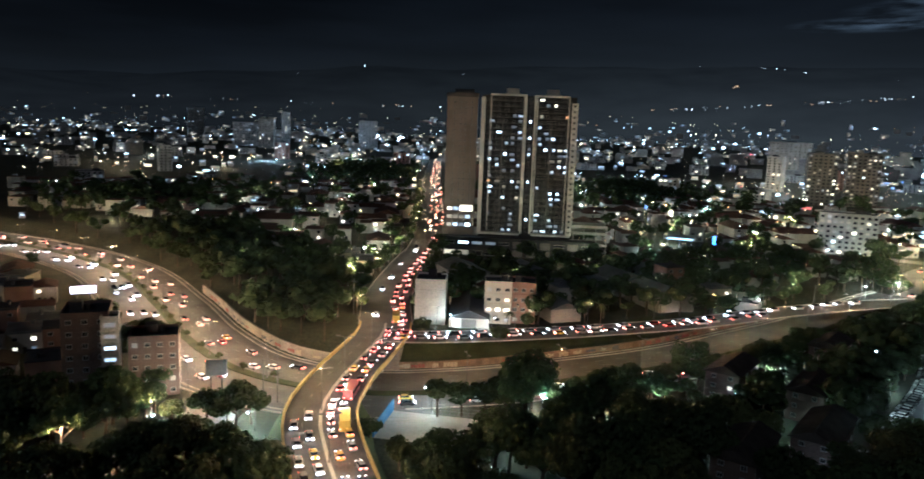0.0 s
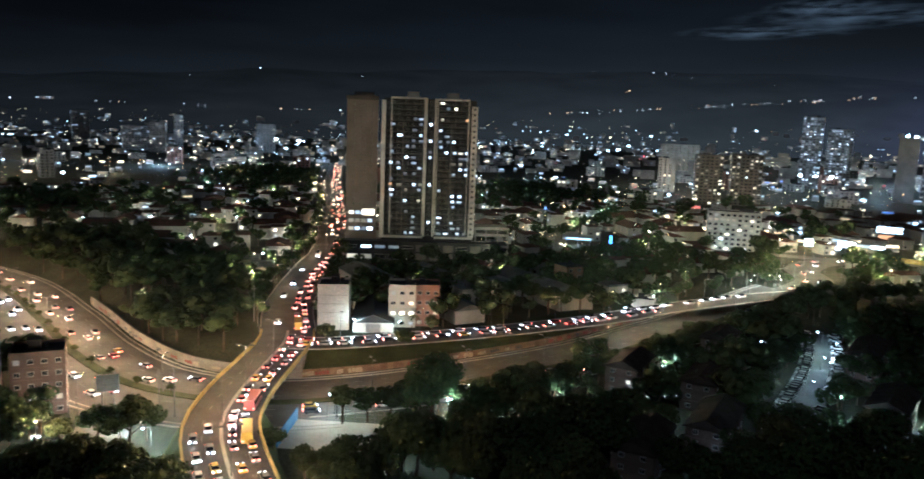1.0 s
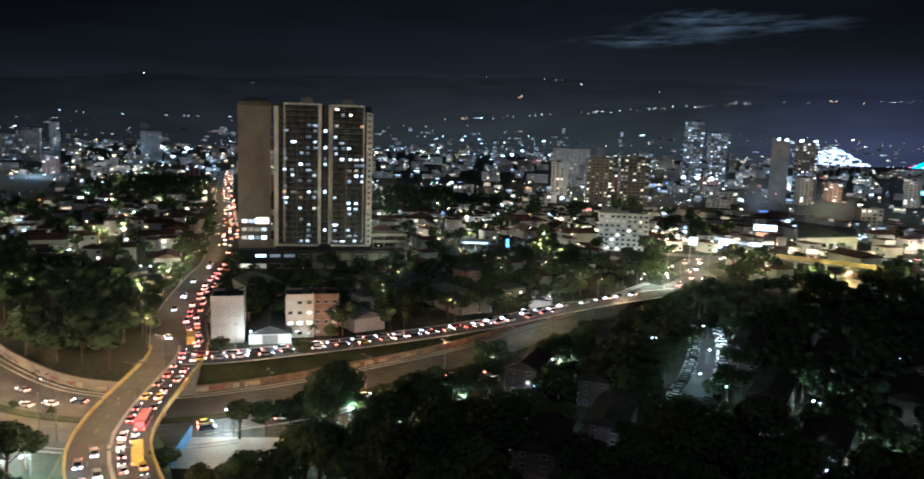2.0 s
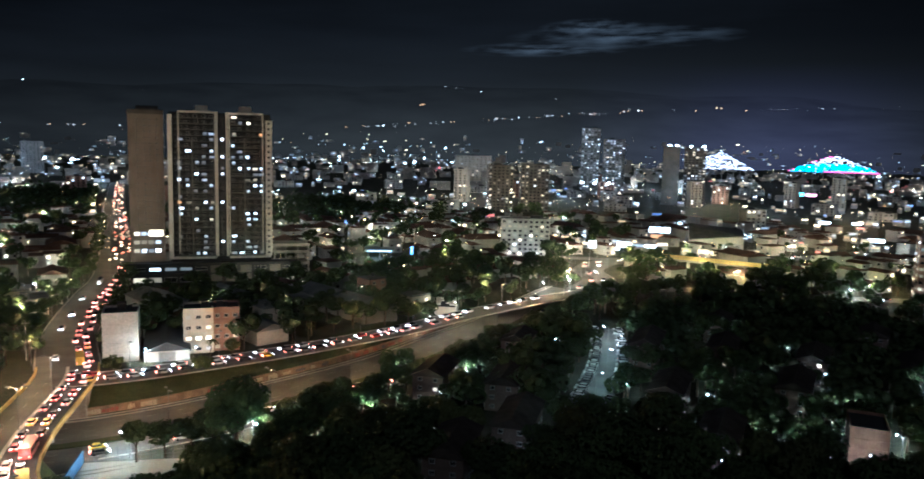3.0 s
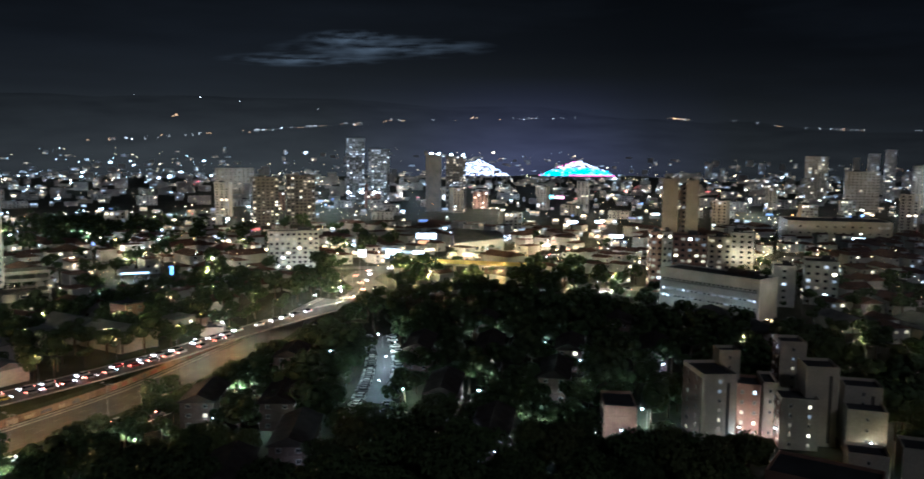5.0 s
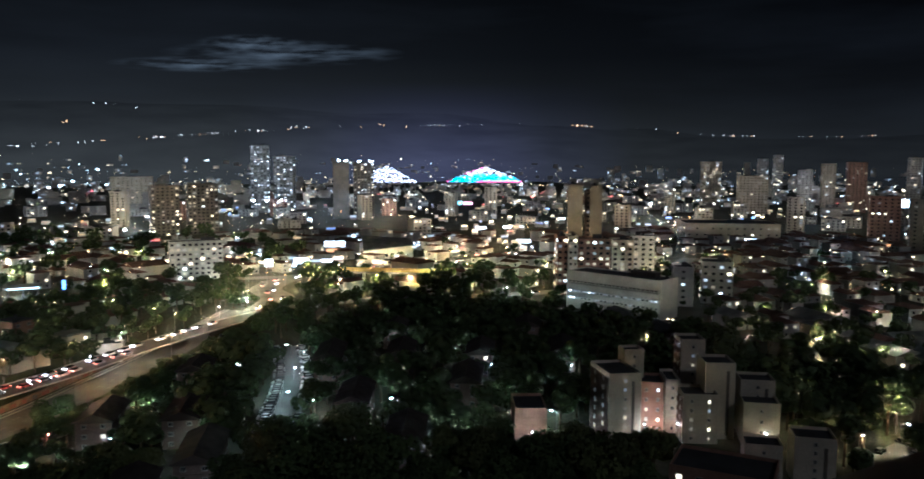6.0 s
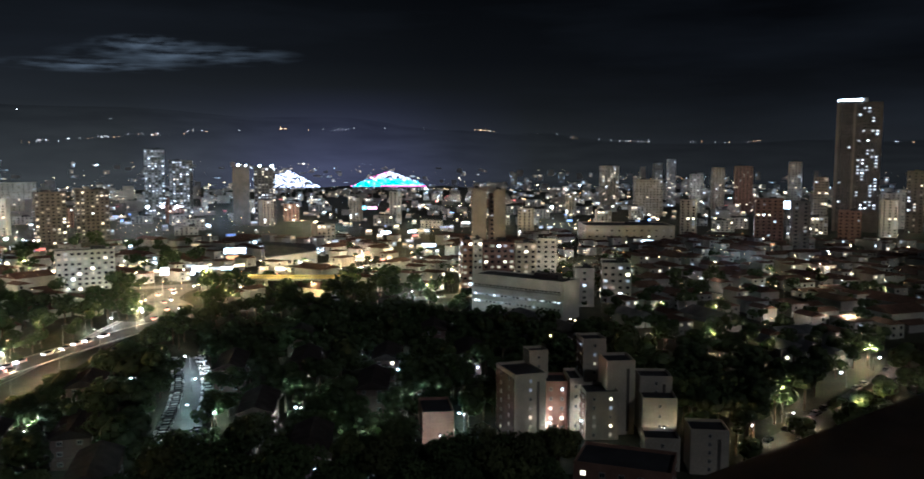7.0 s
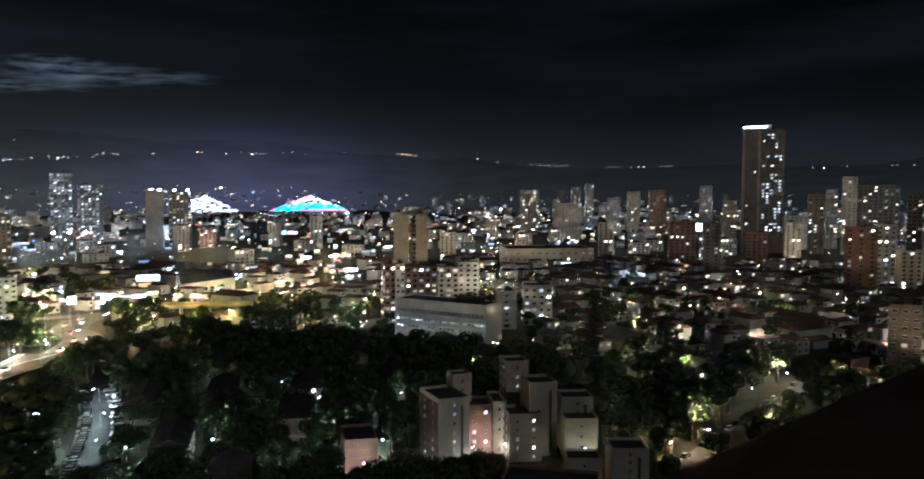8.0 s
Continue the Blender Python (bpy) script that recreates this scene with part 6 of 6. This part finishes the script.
tagged(part("distant_cars", rest_cars, (paint("paint_white", (0.75, 0.75, 0.75)), paint("paint_grey", (0.22, 0.23, 0.24)), GLASSY, glow("headlights", (0.92, 0.97, 1.0), 30, island=0.8), glow("tail_lights", (1.0, 0.16, 0.09), 15, island=0.8))), "distant cars with lights on in the traffic", "cars", "", "stuff")

for side in (3.4, -3.4):
    for a, w, s in along(LOWER, 5.6, 4):
        if rng.random() < 0.6:
            n = np.array((math.cos(radians(w + 90)), math.sin(radians(w + 90)))) * side
            place_car(PARK, rng.randrange(3), pose(a[0] + n[0], a[1] + n[1], height(*a) + 0.14, 0, 0, w + rng.uniform(-2, 2)), "park")

# far end of the avenue: too many lights to count
av_r, av_w = MB(), MB()
for a, w, s in along(AVE_FAR, 5.5, 200):
    for off in (-7, -3.4, 0.5):
        if rng.random() < 0.34:
            n = np.array((math.cos(radians(w + 90)), math.sin(radians(w + 90)))) * (off + rng.uniform(-1, 1))
            (av_r if rng.random() < 0.4 else av_w).box(a[0] + n[0] - 0.65, a[1] + n[1] - 0.3, 0.12, a[0] + n[0] + 0.65, a[1] + n[1] + 0.3, 0.8)
tagged(part("far_traffic", av_r, glow("far_tail", (1.0, 0.2, 0.08), 3.2, island=0.7)), "glowing red queue of far traffic on the avenue", "traffic", "", "stuff")
tagged(part("far_traffic", av_w, glow("far_head", (1.0, 0.66, 0.32), 2.4, island=0.8)), "glowing warm queue of far traffic on the avenue", "traffic", "", "stuff")

# grass slope between the wall and the frontage road
mb = MB()
for p_, n_ in zip(HW, HWN):
    if -34 < p_[0] < 128:
        mb.v += [(*(p_ + n_ * o), hw_level(*p_) + (0 - hw_level(*p_)) * (0.34 + 0.66 * smooth(21.6, 33, o)) + 0.1) for o in (21.6, 24, 26, 28, 30, 31.5, 33)]
rows_ = len(mb.v) // 7
mb.f = [(7 * r_ + k, 7 * r_ + 7 + k, 7 * r_ + 8 + k, 7 * r_ + 1 + k) for r_ in range(rows_ - 1) for k in range(6)]
mb.s = [0] * len(mb.f)
setting("embankment", mb, GRASS, "green grass embankment between highway and frontage road", "embankment")

# ---- walls beside the sunken road, court, signs ----
HW_E = [p for p in HIGHWAY if -35 < p[0] < 130]
HW_W = [p for p in HIGHWAY if -150 < p[0] < -58]
OCHRE = surface("ochre_wall", (0.1, 0.068, 0.045), (0.25, 0.175, 0.115), 2.2, 0.9)
setting("retaining_wall", ribbon(HW_E, 21.6, 21.0, 2.2, hw_level, 2.8), OCHRE, "stained concrete retaining wall with faded paint", "wall")
setting("retaining_wall", ribbon(HW_W, 21.6, 21.0, 3.4, hw_level, 4.0), OLDCONC, "pale graffiti-marked retaining wall beside the highway", "wall")
rng = random.Random(12)
gr = [surface("wall_paint_red", (0.17, 0.05, 0.035), (0.26, 0.09, 0.065), 3, 0.8), surface("wall_paint_dark", (0.05, 0.05, 0.06), (0.12, 0.12, 0.13), 3, 0.8), surface("wall_paint_cream", (0.3, 0.25, 0.18), (0.42, 0.36, 0.27), 3, 0.8)]
for line, zz in ((HW_E, 2.0), (HW_W, 2.6)):
    for a, w, s in along(line, 5.5, 3):
        if rng.random() < 0.7:
            n = np.array((math.cos(radians(w + 90)), math.sin(radians(w + 90))))
            p = a + n * 20.96
            mb = MB()
            hx, hz = rng.uniform(0.9, 2.3), rng.uniform(0.5, 1.0)
            for k in range(4):
                u = -hx + k * hx / 2
                mb.box(u, -0.02, zz / 2 - hz * rng.uniform(0.5, 1), u + hx * 0.42, 0, zz / 2 + hz * rng.uniform(0.5, 1))
            setting("mural", mb, gr[0] if a[0] > 50 and rng.random() < 0.7 else rng.choice(gr), "faded painted shapes on the retaining wall", "mural").matrix_basis = pose(p[0], p[1], road_level(a[0]), 0, 0, w)

court = thing("sports_court", "pale concrete sports court with blue end wall", "court", "", "", pose(-17, 184, height(-17, 184), 0, 0, -6))
mb = MB()
mb.box(-15, -9, -0.3, 15, 9, 0.1)
part("slab", mb, CONCRETE, court)
mb = MB()
mb.box(-15.3, -9, -0.2, -15, 9, 3.2)
part("end_wall", mb, BLUEWALL, court, "blue painted end wall")
for k in range(13):
    mb = MB()
    mb.tube((-15 + 2.5 * k, 9.2, -0.3), (-15 + 2.5 * k, 9.2, 4.2), 0.06, 0.06)
    part("fence_post", mb, METAL, court)
mb = MB()
for z in (0.4, 1.4, 2.4, 3.4, 4.1):
    mb.box(-15, 9.17, z, 15, 9.23, z + 0.05)
part("fence_rail", mb, METAL, court)
reserve(-17, 184, 15)
street_lamp(-21, 195.5, height(-21, 195.5), 200, "white", "court_lamp", 1700, COOLC, "white floodlight beside the sports court", "park lamps")
ware = thing("warehouse", "dark-roofed warehouse with pale gable front", "warehouse", "", "", pose(-16.5, 268, 0, 0, 0, 3))
mb = MB()
mb.box(-6.8, -10, -0.5, 6.8, 24, 3.4)
part("wall", mb, WHITEWALL, ware)
mb = MB()
mb.hexa(((-7.2, -10.4, 3.4), (7.2, -10.4, 3.4), (7.2, 24.4, 3.4), (-7.2, 24.4, 3.4), (-0.1, -10.4, 6.2), (0.1, -10.4, 6.2), (0.1, 24.4, 6.2), (-0.1, 24.4, 6.2)))
part("roof", mb, DARKROOF, ware)
mb = MB()
mb.box(-2.5, -10.1, 0, 2.5, -10, 3.0)
part("door", mb, GREYWALL, ware)
reserve(-16.5, 268, 14)


def billboard(x, y, z, w, h, legs, rot, panel, label):
    b = thing("billboard", label, "billboard", "billboards", "", pose(x, y, z, 0, 0, rot))
    mb = MB()
    mb.box(-w / 2, -0.2, legs, w / 2, 0.2, legs + h)
    part("panel", mb, DARKWALL, b)
    mb = MB()
    mb.box(-w / 2 + 0.15, -0.28, legs + 0.15, w / 2 - 0.15, -0.2, legs + h - 0.15)
    part("screen", mb, panel, b)
    for sx in (-w * 0.25, w * 0.25):
        mb = MB()
        mb.tube((sx, 0, -0.5), (sx, 0, legs), 0.2, 0.16, 8)
        part("leg", mb, METAL, b)
    return b


billboard(-78, 192, -6, 5.5, 4.5, 7.5, 20, TOWERDARK, "dark unlit billboard beside the highway")
SB, SC, SP, SO = glow("sign_blue", (0.15, 0.35, 1.0), 2.5), glow("sign_cyan", (0.3, 0.9, 1.0), 2.2), glow("sign_pink", (1.0, 0.35, 0.5), 2.2), glow("sign_orange", (1.0, 0.4, 0.14), 0.7)
for x, y, w, h, legs, m, lab in ((-163, 275, 9, 3.0, 6, glow("sign_palepink", (1.0, 0.8, 0.85), 2.5), "lit pale pink sign over the roofs"), (323, 522, 16, 4.5, 6, SIGNW, "large lit white sign at the junction"), (236, 462, 5, 5, 4, SIGNW, "lit white billboard at the junction"), (249, 458, 9, 2, 3, SIGNW, "low lit white sign at the junction"),
                              (1123, 394, 18, 11, 14, SIGNW, "bright white lit billboard"), (518, 566, 10, 3.2, 6, SIGNW, "lit white roof sign"), (548, 560, 8, 2.4, 6, SIGNW, "lit white roof sign"), (756, 882, 18, 5, 9, SC, "cyan lit sign in the far town"), (783, 885, 14, 4, 8, SP, "pink lit sign in the far town"), (350, 500, 12, 3, 4, SB, "blue lit shop sign"), (110, 448, 1.8, 5, 4, SB, "tall blue lit fuel station sign"),
                              (700, 330, 12, 1.4, 3, SP, "pink lit shop strip"), (640, 350, 16, 2, 4, SIGNW, "white lit shop strip"), (690, 250, 9, 1.6, 4, SO, "orange lit shop strip"), (820, 300, 9, 1.6, 4, SO, "pink lit shop strip"), (560, 500, 16, 3, 3, SO, "orange lit shop front"), (480, 470, 12, 3, 3, SIGNW, "white lit shop front"), (262, 470, 6, 4, 3, SIGNW, "lit white shop front"), (320, 515, 15, 5, 0.5, SO, "orange lit shop front under the white sign")):
    billboard(x, y, height(x, y), w, h, legs, -math.degrees(math.atan2(x, y)), m, lab)
# overpass at the junction and the angular hall behind it
ovp = thing("overpass", "low concrete overpass with yellow lit side", "overpass", "", "", pose(277, 385, 0, 0, 0, -48))
mb = MB()
mb.box(-38, -4.5, 4.6, 38, 4.5, 5.8)
part("deck", mb, OLDCONC, ovp)
# Parapet colour carries the yellow lamp light that falls on the overpass side.
for yy in (-4.6, 4.4):
    mb = MB()
    mb.box(-38, yy, 5.8, 38, yy + 0.2, 6.9)
    part("parapet", mb, YELLOWKERB, ovp, "yellowish parapet")
for k in range(5):
    mb = MB()
    mb.tube((-32 + 16 * k, 0, -0.5), (-32 + 16 * k, 0, 4.6), 0.9, 0.9, 10)
    part("column", mb, CONCRETE, ovp)
for k in range(4):
    street_lamp(*((Matrix.Rotation(radians(-48), 3, "Z") @ Vector((-26 + 18 * k, -10, 0)) + Vector((277, 385, 0))).xy), 0, 42, "single", "overpass_lamp", 1900, (1.0, 0.66, 0.25), "warm street lamp beside the overpass", "junction lamps")
hall = thing("angular_hall", "pale angular hall with a slanting roof and lit front", "hall", "", "", pose(345, 482, 0, 0, 0, -30))
mb = MB()
mb.hexa(((-18, -12, -0.5), (18, -12, -0.5), (18, 14, -0.5), (-18, 14, -0.5), (-18, -12, 6), (18, -12, 10), (18, 14, 12), (-18, 14, 15)))
part("wall", mb, WHITEWALL, hall)
mb = MB()
mb.hexa(((-19, -13, 6.05), (19, -13, 10.05), (19, 15, 12.05), (-19, 15, 15.05), (-19, -13, 6.6), (19, -13, 10.6), (19, 15, 12.6), (-19, 15, 15.6)))
part("roof", mb, SHEET, hall)
for k in range(6):
    part("window", window_data(4.2, 3.0, LIT_COOL if k % 2 else GLASSY), None, hall, "", pose(-14 + 5.6 * k, -12.05, 1.2))
reserve(345, 482, 22), reserve(277, 385, 22), reserve(264, 378, 12)
stn = thing("fuel_station", "fuel station canopy edged with blue and white light", "fuel station", "", "", pose(92.7, 458, 0, 0, 0, -11.5))
mb = MB()
mb.box(-9, -5, 5.2, 9, 9, 6.2)
part("canopy", mb, WHITEWALL, stn)
mb = MB()
mb.box(-7, -5.15, 5.4, 7, -5.0, 6.0)
part("light_strip", mb, glow("strip_blue_white", (0.55, 0.78, 1.0), 2.0), stn, "blue white light strip")
mb = MB()
mb.box(-6, -3, 5.0, 6, 6, 5.19)
part("soffit_lamp", mb, SIGNW, stn)
for sx in (-7, 0, 7):
    mb = MB()
    mb.tube((sx, 2, -0.3), (sx, 2, 5.2), 0.25, 0.25, 8)
    part("column", mb, METAL, stn)
    mb = MB()
    mb.box(sx - 0.5, -0.8, 0, sx + 0.5, -0.2, 1.9)
    part("pump", mb, GREYWALL, stn)
reserve(93, 458, 16)
for x, y, e in ((462, 943, 0), (477, 935, 0), (493, 927, 0), (817, 580, 0), (-302, 1595, 0), (-245, 1532, 0), (-282, 622, 0), (1310, 584, 0)):
    fl = thing("flood_lamp", "strong white floodlight on a mast", "flood lamp", "floodlights", "", pose(x, y, 0))
    hh = 20
    r = math.hypot(x, y) * 0.0023
    mb = MB()
    mb.tube((0, 0, -0.4), (0, 0, hh), 0.25, 0.18, 8)
    part("mast", mb, METAL, fl)
    mb = MB()
    mb.octa((0, 0, hh + r * 0.6), r, r * 0.75)
    part("lamp_head", mb, glow("flood_head", (0.95, 1.0, 0.92), 14), fl)

for x, y, hh in ((-65, 191, 14), (-62.5, 195, 14), (-58, 268, 13)):
    pl = thing("utility_pole", "slim grey utility pole beside the highway", "pole", "utility poles", "", pose(x, y, height(x, y)))
    mb = MB()
    mb.tube((0, 0, -0.5), (0, 0, hh), 0.2, 0.12, 8)
    part("mast", mb, METAL, pl)
    mb = MB()
    mb.box(-1.2, -0.06, hh - 1.2, 1.2, 0.06, hh - 1.05)
    part("crossarm", mb, METAL, pl)

# ---- trees by region ----
PLANTED = []
grove_rng = random.Random(71)
for k in range(9):
    x, y = 279 + 0.7 * k + grove_rng.uniform(-1.5, 1.5), 256 - 6.8 * k
    TREE_SPOTS.append((x, y))
    PLANTED.append((math.hypot(x, y), x, y, grove_rng.choice((1, 3, 4)), grove_rng.uniform(0.75, 0.95), 40.0 * k, "dark tree in front of the clinic", "quarter trees"))
for x, y, lab in GROVES:
    d = math.hypot(x, y)
    for k in range(3):
        side, back = (k - 1) * 5.2 + grove_rng.uniform(-1, 1), 3.6 + 1.6 * (k == 1) + grove_rng.uniform(0, 1.5)
        tx, ty = x + x / d * back + y / d * side, y + y / d * back - x / d * side
        TREE_SPOTS.append((tx, ty))
        PLANTED.append((d, tx, ty, grove_rng.choice((0, 1, 3, 4)), grove_rng.uniform(0.7, 1.0), grove_rng.uniform(0, 360), lab, "lit trees"))
SRN = np.array(SIDEROAD)
for x, y, k, s in ((-16, 160, 2, 0.8), (-8, 164, 0, 0.8), (3, 176, 4, 0.9), (-24, 160, 1, 0.9), (4, 166, 0, 0.9), (-33, 172, 4, 0.7), (-2, 198, 1, 0.8)):
    tree(x, y, k, "dark leafy tree beside the sports court", "park trees", s, x * 13)
rng = random.Random(64)
for a, w, s in along(HW_RIGHT, 6.0, 7):
    if a[0] < 150:
        n = np.array((math.cos(radians(w + 90)), math.sin(radians(w + 90)))) * (-17.5 + rng.uniform(-1.2, 1.2))
        q = a + n
        tree(q[0], q[1], rng.choice((0, 1, 4, 5)), "dark leafy tree in the row along the highway", "park trees", rng.uniform(0.72, 1.05), rng.uniform(0, 360))


def plant(x, y, kinds, label, group, s=1.0, near=5.0, r=3.5):
    if not free(x, y, r) or any((x - a) ** 2 + (y - b) ** 2 < near * near for a, b in TREE_SPOTS):
        return
    if hw_dist(x, y) < 0 and x > -20 and hw_dist(x, y) < -14.5 and gap_to(AVN, x, y) > 16 and gap_to(LAN, x, y) > 8.5:
        pass
    elif gap_to(AVN, x, y) < 15 or gap_to(FRN, x, y) < 9.5 or abs(hw_dist(x, y)) < 23 or gap_to(LAN, x, y) < 8.5 or gap_to(CRN, x, y) < 13 or gap_to(ERN, x, y) < 9 or gap_to(SRN, x, y) < 9.5:
        return
    k, sc, w = rng.choice(kinds), s * rng.uniform(0.75, 1.25), rng.uniform(0, 360)
    TREE_SPOTS.append((x, y))
    PLANTED.append((math.hypot(x, y), x, y, k, sc, w, label, group))


for _ in range(4300):
    x, y = rng.uniform(-130, 262), rng.uniform(78, 330)
    if hw_dist(x, y) < (-15 if x > -20 else -24) and math.hypot(x, y) > (128 if x < 110 else 160) and not (x > 172 and y > 318):
        plant(x, y, (0, 1, 2, 3, 4, 4, 5), "dark leafy tree in the night park", "park trees", 1.15, 5.3)
for _ in range(1500):
    x, y = rng.uniform(-210, -58), rng.uniform(235, 420)
    if 23.5 < hw_dist(x, y) < (82 if x > -150 else 120) and rng.random() < 0.9:
        plant(x, y, (0, 1, 2, 4), "dark tree on the wooded slope", "slope trees", 1.05, 6.5)
for _ in range(1000):
    x, y = rng.uniform(-30, 175), rng.uniform(262, 400)
    plant(x, y, (0, 1, 2, 4, 4), "dark tree between the low houses", "street trees", 0.95, 6.2, -1.0)
for _ in range(120):
    x, y = rng.uniform(110, 260), rng.uniform(345, 430)
    plant(x, y, (0, 2, 4), "large dark tree near the junction", "junction trees", 1.1, 8)
for _ in range(90):
    x, y = rng.uniform(255, 330), rng.uniform(255, 420)
    plant(x, y, (0, 2, 4, 1), "tree lit yellow by the street lamps", "junction trees", 1.1, 9)
for _ in range(800):
    a, d = rng.uniform(54, 92), rng.uniform(205, 335)
    if a > 68 and d > 245 and rng.random() < 0.25 or gap_to(LOW, *polar(a, d)) < 7:
        continue
    plant(*polar(a, d), (0, 2, 4, 1), "dark tree behind the estate", "quarter trees", 1.0, 8, 1.5)
for _ in range(500):
    a, d = rng.uniform(54, 92), rng.uniform(290, 520)
    plant(*polar(a, d), (0, 1, 3, 4), "dark tree between the houses", "quarter trees", 0.9, 12, 0.5)
for _ in range(520):
    a, d = rng.uniform(-34, 30) if _ < 400 else rng.uniform(-34, -7), rng.uniform(400, 760)
    plant(*polar(a, d), (0, 2, 4), "dark tree in the old quarter", "quarter trees", 1.1, 16, 0.5)
for x, y in spots:
    if math.hypot(x, y) < 760:
        for k in range(2):
            plant(x + rng.uniform(-7, 7), y + rng.uniform(-2, 8), (1, 3, 5), "tree lit yellow by a street lamp", "quarter trees", 0.85, 3, -3.0)
for x, y in LIT_SPOTS:
    plant(x + rng.uniform(-4, 4), y + rng.uniform(2, 6), (1, 3, 4), "tree lit yellow by a street lamp", "quarter trees", 0.9, 3, 0.0)
for a, w, s in along(AVE_FAR, 10.5, 14):
    if s < 430:
        for off in (10.4, -11.8):
            n = np.array((math.cos(radians(w + 90)), math.sin(radians(w + 90)))) * (off + rng.uniform(-0.6, 0.6))
            if rng.random() < 0.8:
                PLANTED.append((math.hypot(*(a + n)), a[0] + n[0], a[1] + n[1], rng.choice((1, 3, 4)), rng.uniform(0.75, 1.15), rng.uniform(0, 360), "street tree lit by the avenue lamps", "avenue trees"))
for s in range(0, len(HIGHWAY), 2):
    x, y = HIGHWAY[s]
    if x < -62:
        tree(x, y, 3, "small planted tree on the median", "median trees", 0.38, s * 40, road_level(x) + 0.25)
for x, y in ((-3, 252), (4, 254), (30, 269), (-30, 240), (-5, 243)):
    tree(x, y + 4, 6 if x in (-3, 30) else 1, "tree at the frontage road", "street trees", 0.75, x * 9)
PLANTED.sort()
NEAREST = 320 - TREE_COUNT[0]
for _d, x, y, k, sc, w, label, group in PLANTED[:NEAREST]:
    tree(x, y, k, label, group, sc, w)
rest_wood = MB()
for _d, x, y, k, sc, w, label, group in PLANTED[NEAREST:]:
    z0, hh, sp = height(x, y), (11, 9, 13, 7.5, 10, 12, 9)[k] * sc, (6, 4.6, 6.8, 3.4, 5.2, 4.4, 3)[k] * sc
    rest_wood.tube((x, y, z0 - 0.5), (x, y, z0 + hh * 0.6), hh * 0.03, hh * 0.015, 5, 1)
    lobes = [(rng.uniform(-0.5, 0.5) * sp, rng.uniform(-0.5, 0.5) * sp, hh * rng.uniform(0.5, 0.85), sp * rng.uniform(0.3, 0.5)) for _ in range(6)]
    fine = _d < 330
    for _ in range(430 if fine else 170):
        lx, ly, lz, lr = rng.choice(lobes)
        d = Vector((rng.gauss(0, 1), rng.gauss(0, 1), rng.gauss(0, 1))).normalized()
        o = Vector((x + lx + d.x * lr, y + ly + d.y * lr, z0 + lz + d.z * lr * 0.7))
        u = d.cross(Vector((rng.uniform(-1, 1), rng.uniform(-1, 1), rng.uniform(-1, 1)))).normalized()
        v, e = (d + u * 0.4).cross(u).normalized(), sp * rng.uniform(0.05, 0.11) if fine else sp * rng.uniform(0.08, 0.16)
        rest_wood.face([o - u * e - v * e * 0.6, o + u * e * 0.9 - v * e, o + u * e + v * e * 0.7, o - u * e * 0.7 + v * e])
tagged(part("distant_trees", rest_wood, (LEAF, BARK)), "distant dark leafy trees between the houses", "trees", "", "stuff")
# hill woods beyond the tower
wood = MB()
for _ in range(3400):
    k = rng.randrange(3)
    ca, cd, ra, rd = ((8.5, 760, 5.5, 130), (-10, 900, 6, 140), (-26, 620, 6, 70))[k]
    a, d = ca + rng.gauss(0, ra * 0.42), cd + rng.gauss(0, rd * 0.42)
    x, y = polar(a, d)
    if not free(x, y, 2) or gap_to(AVN, x, y) < 18:
        continue
    z, s = rng.uniform(3, 11), rng.uniform(1.2, 2.6)
    for _k in range(3):
        q = Euler((rng.uniform(-1, 1), rng.uniform(-1, 1), rng.uniform(0, 6.28))).to_matrix()
        o = Vector((x + rng.uniform(-2, 2), y + rng.uniform(-2, 2), z + rng.uniform(-1.5, 1.5)))
        wood.face([o + q @ Vector(v) * s for v in ((-1, -0.7, 0), (0.9, -0.8, 0.2), (1, 0.8, 0), (-0.8, 0.9, 0.3))])
    wood.tube((x, y, -0.5), (x, y, z), 0.25, 0.12, 3, 1)
tagged(part("far_woods", wood, (LEAF, BARK)), "dark wooded hillocks in the far town", "woods", "", "stuff")
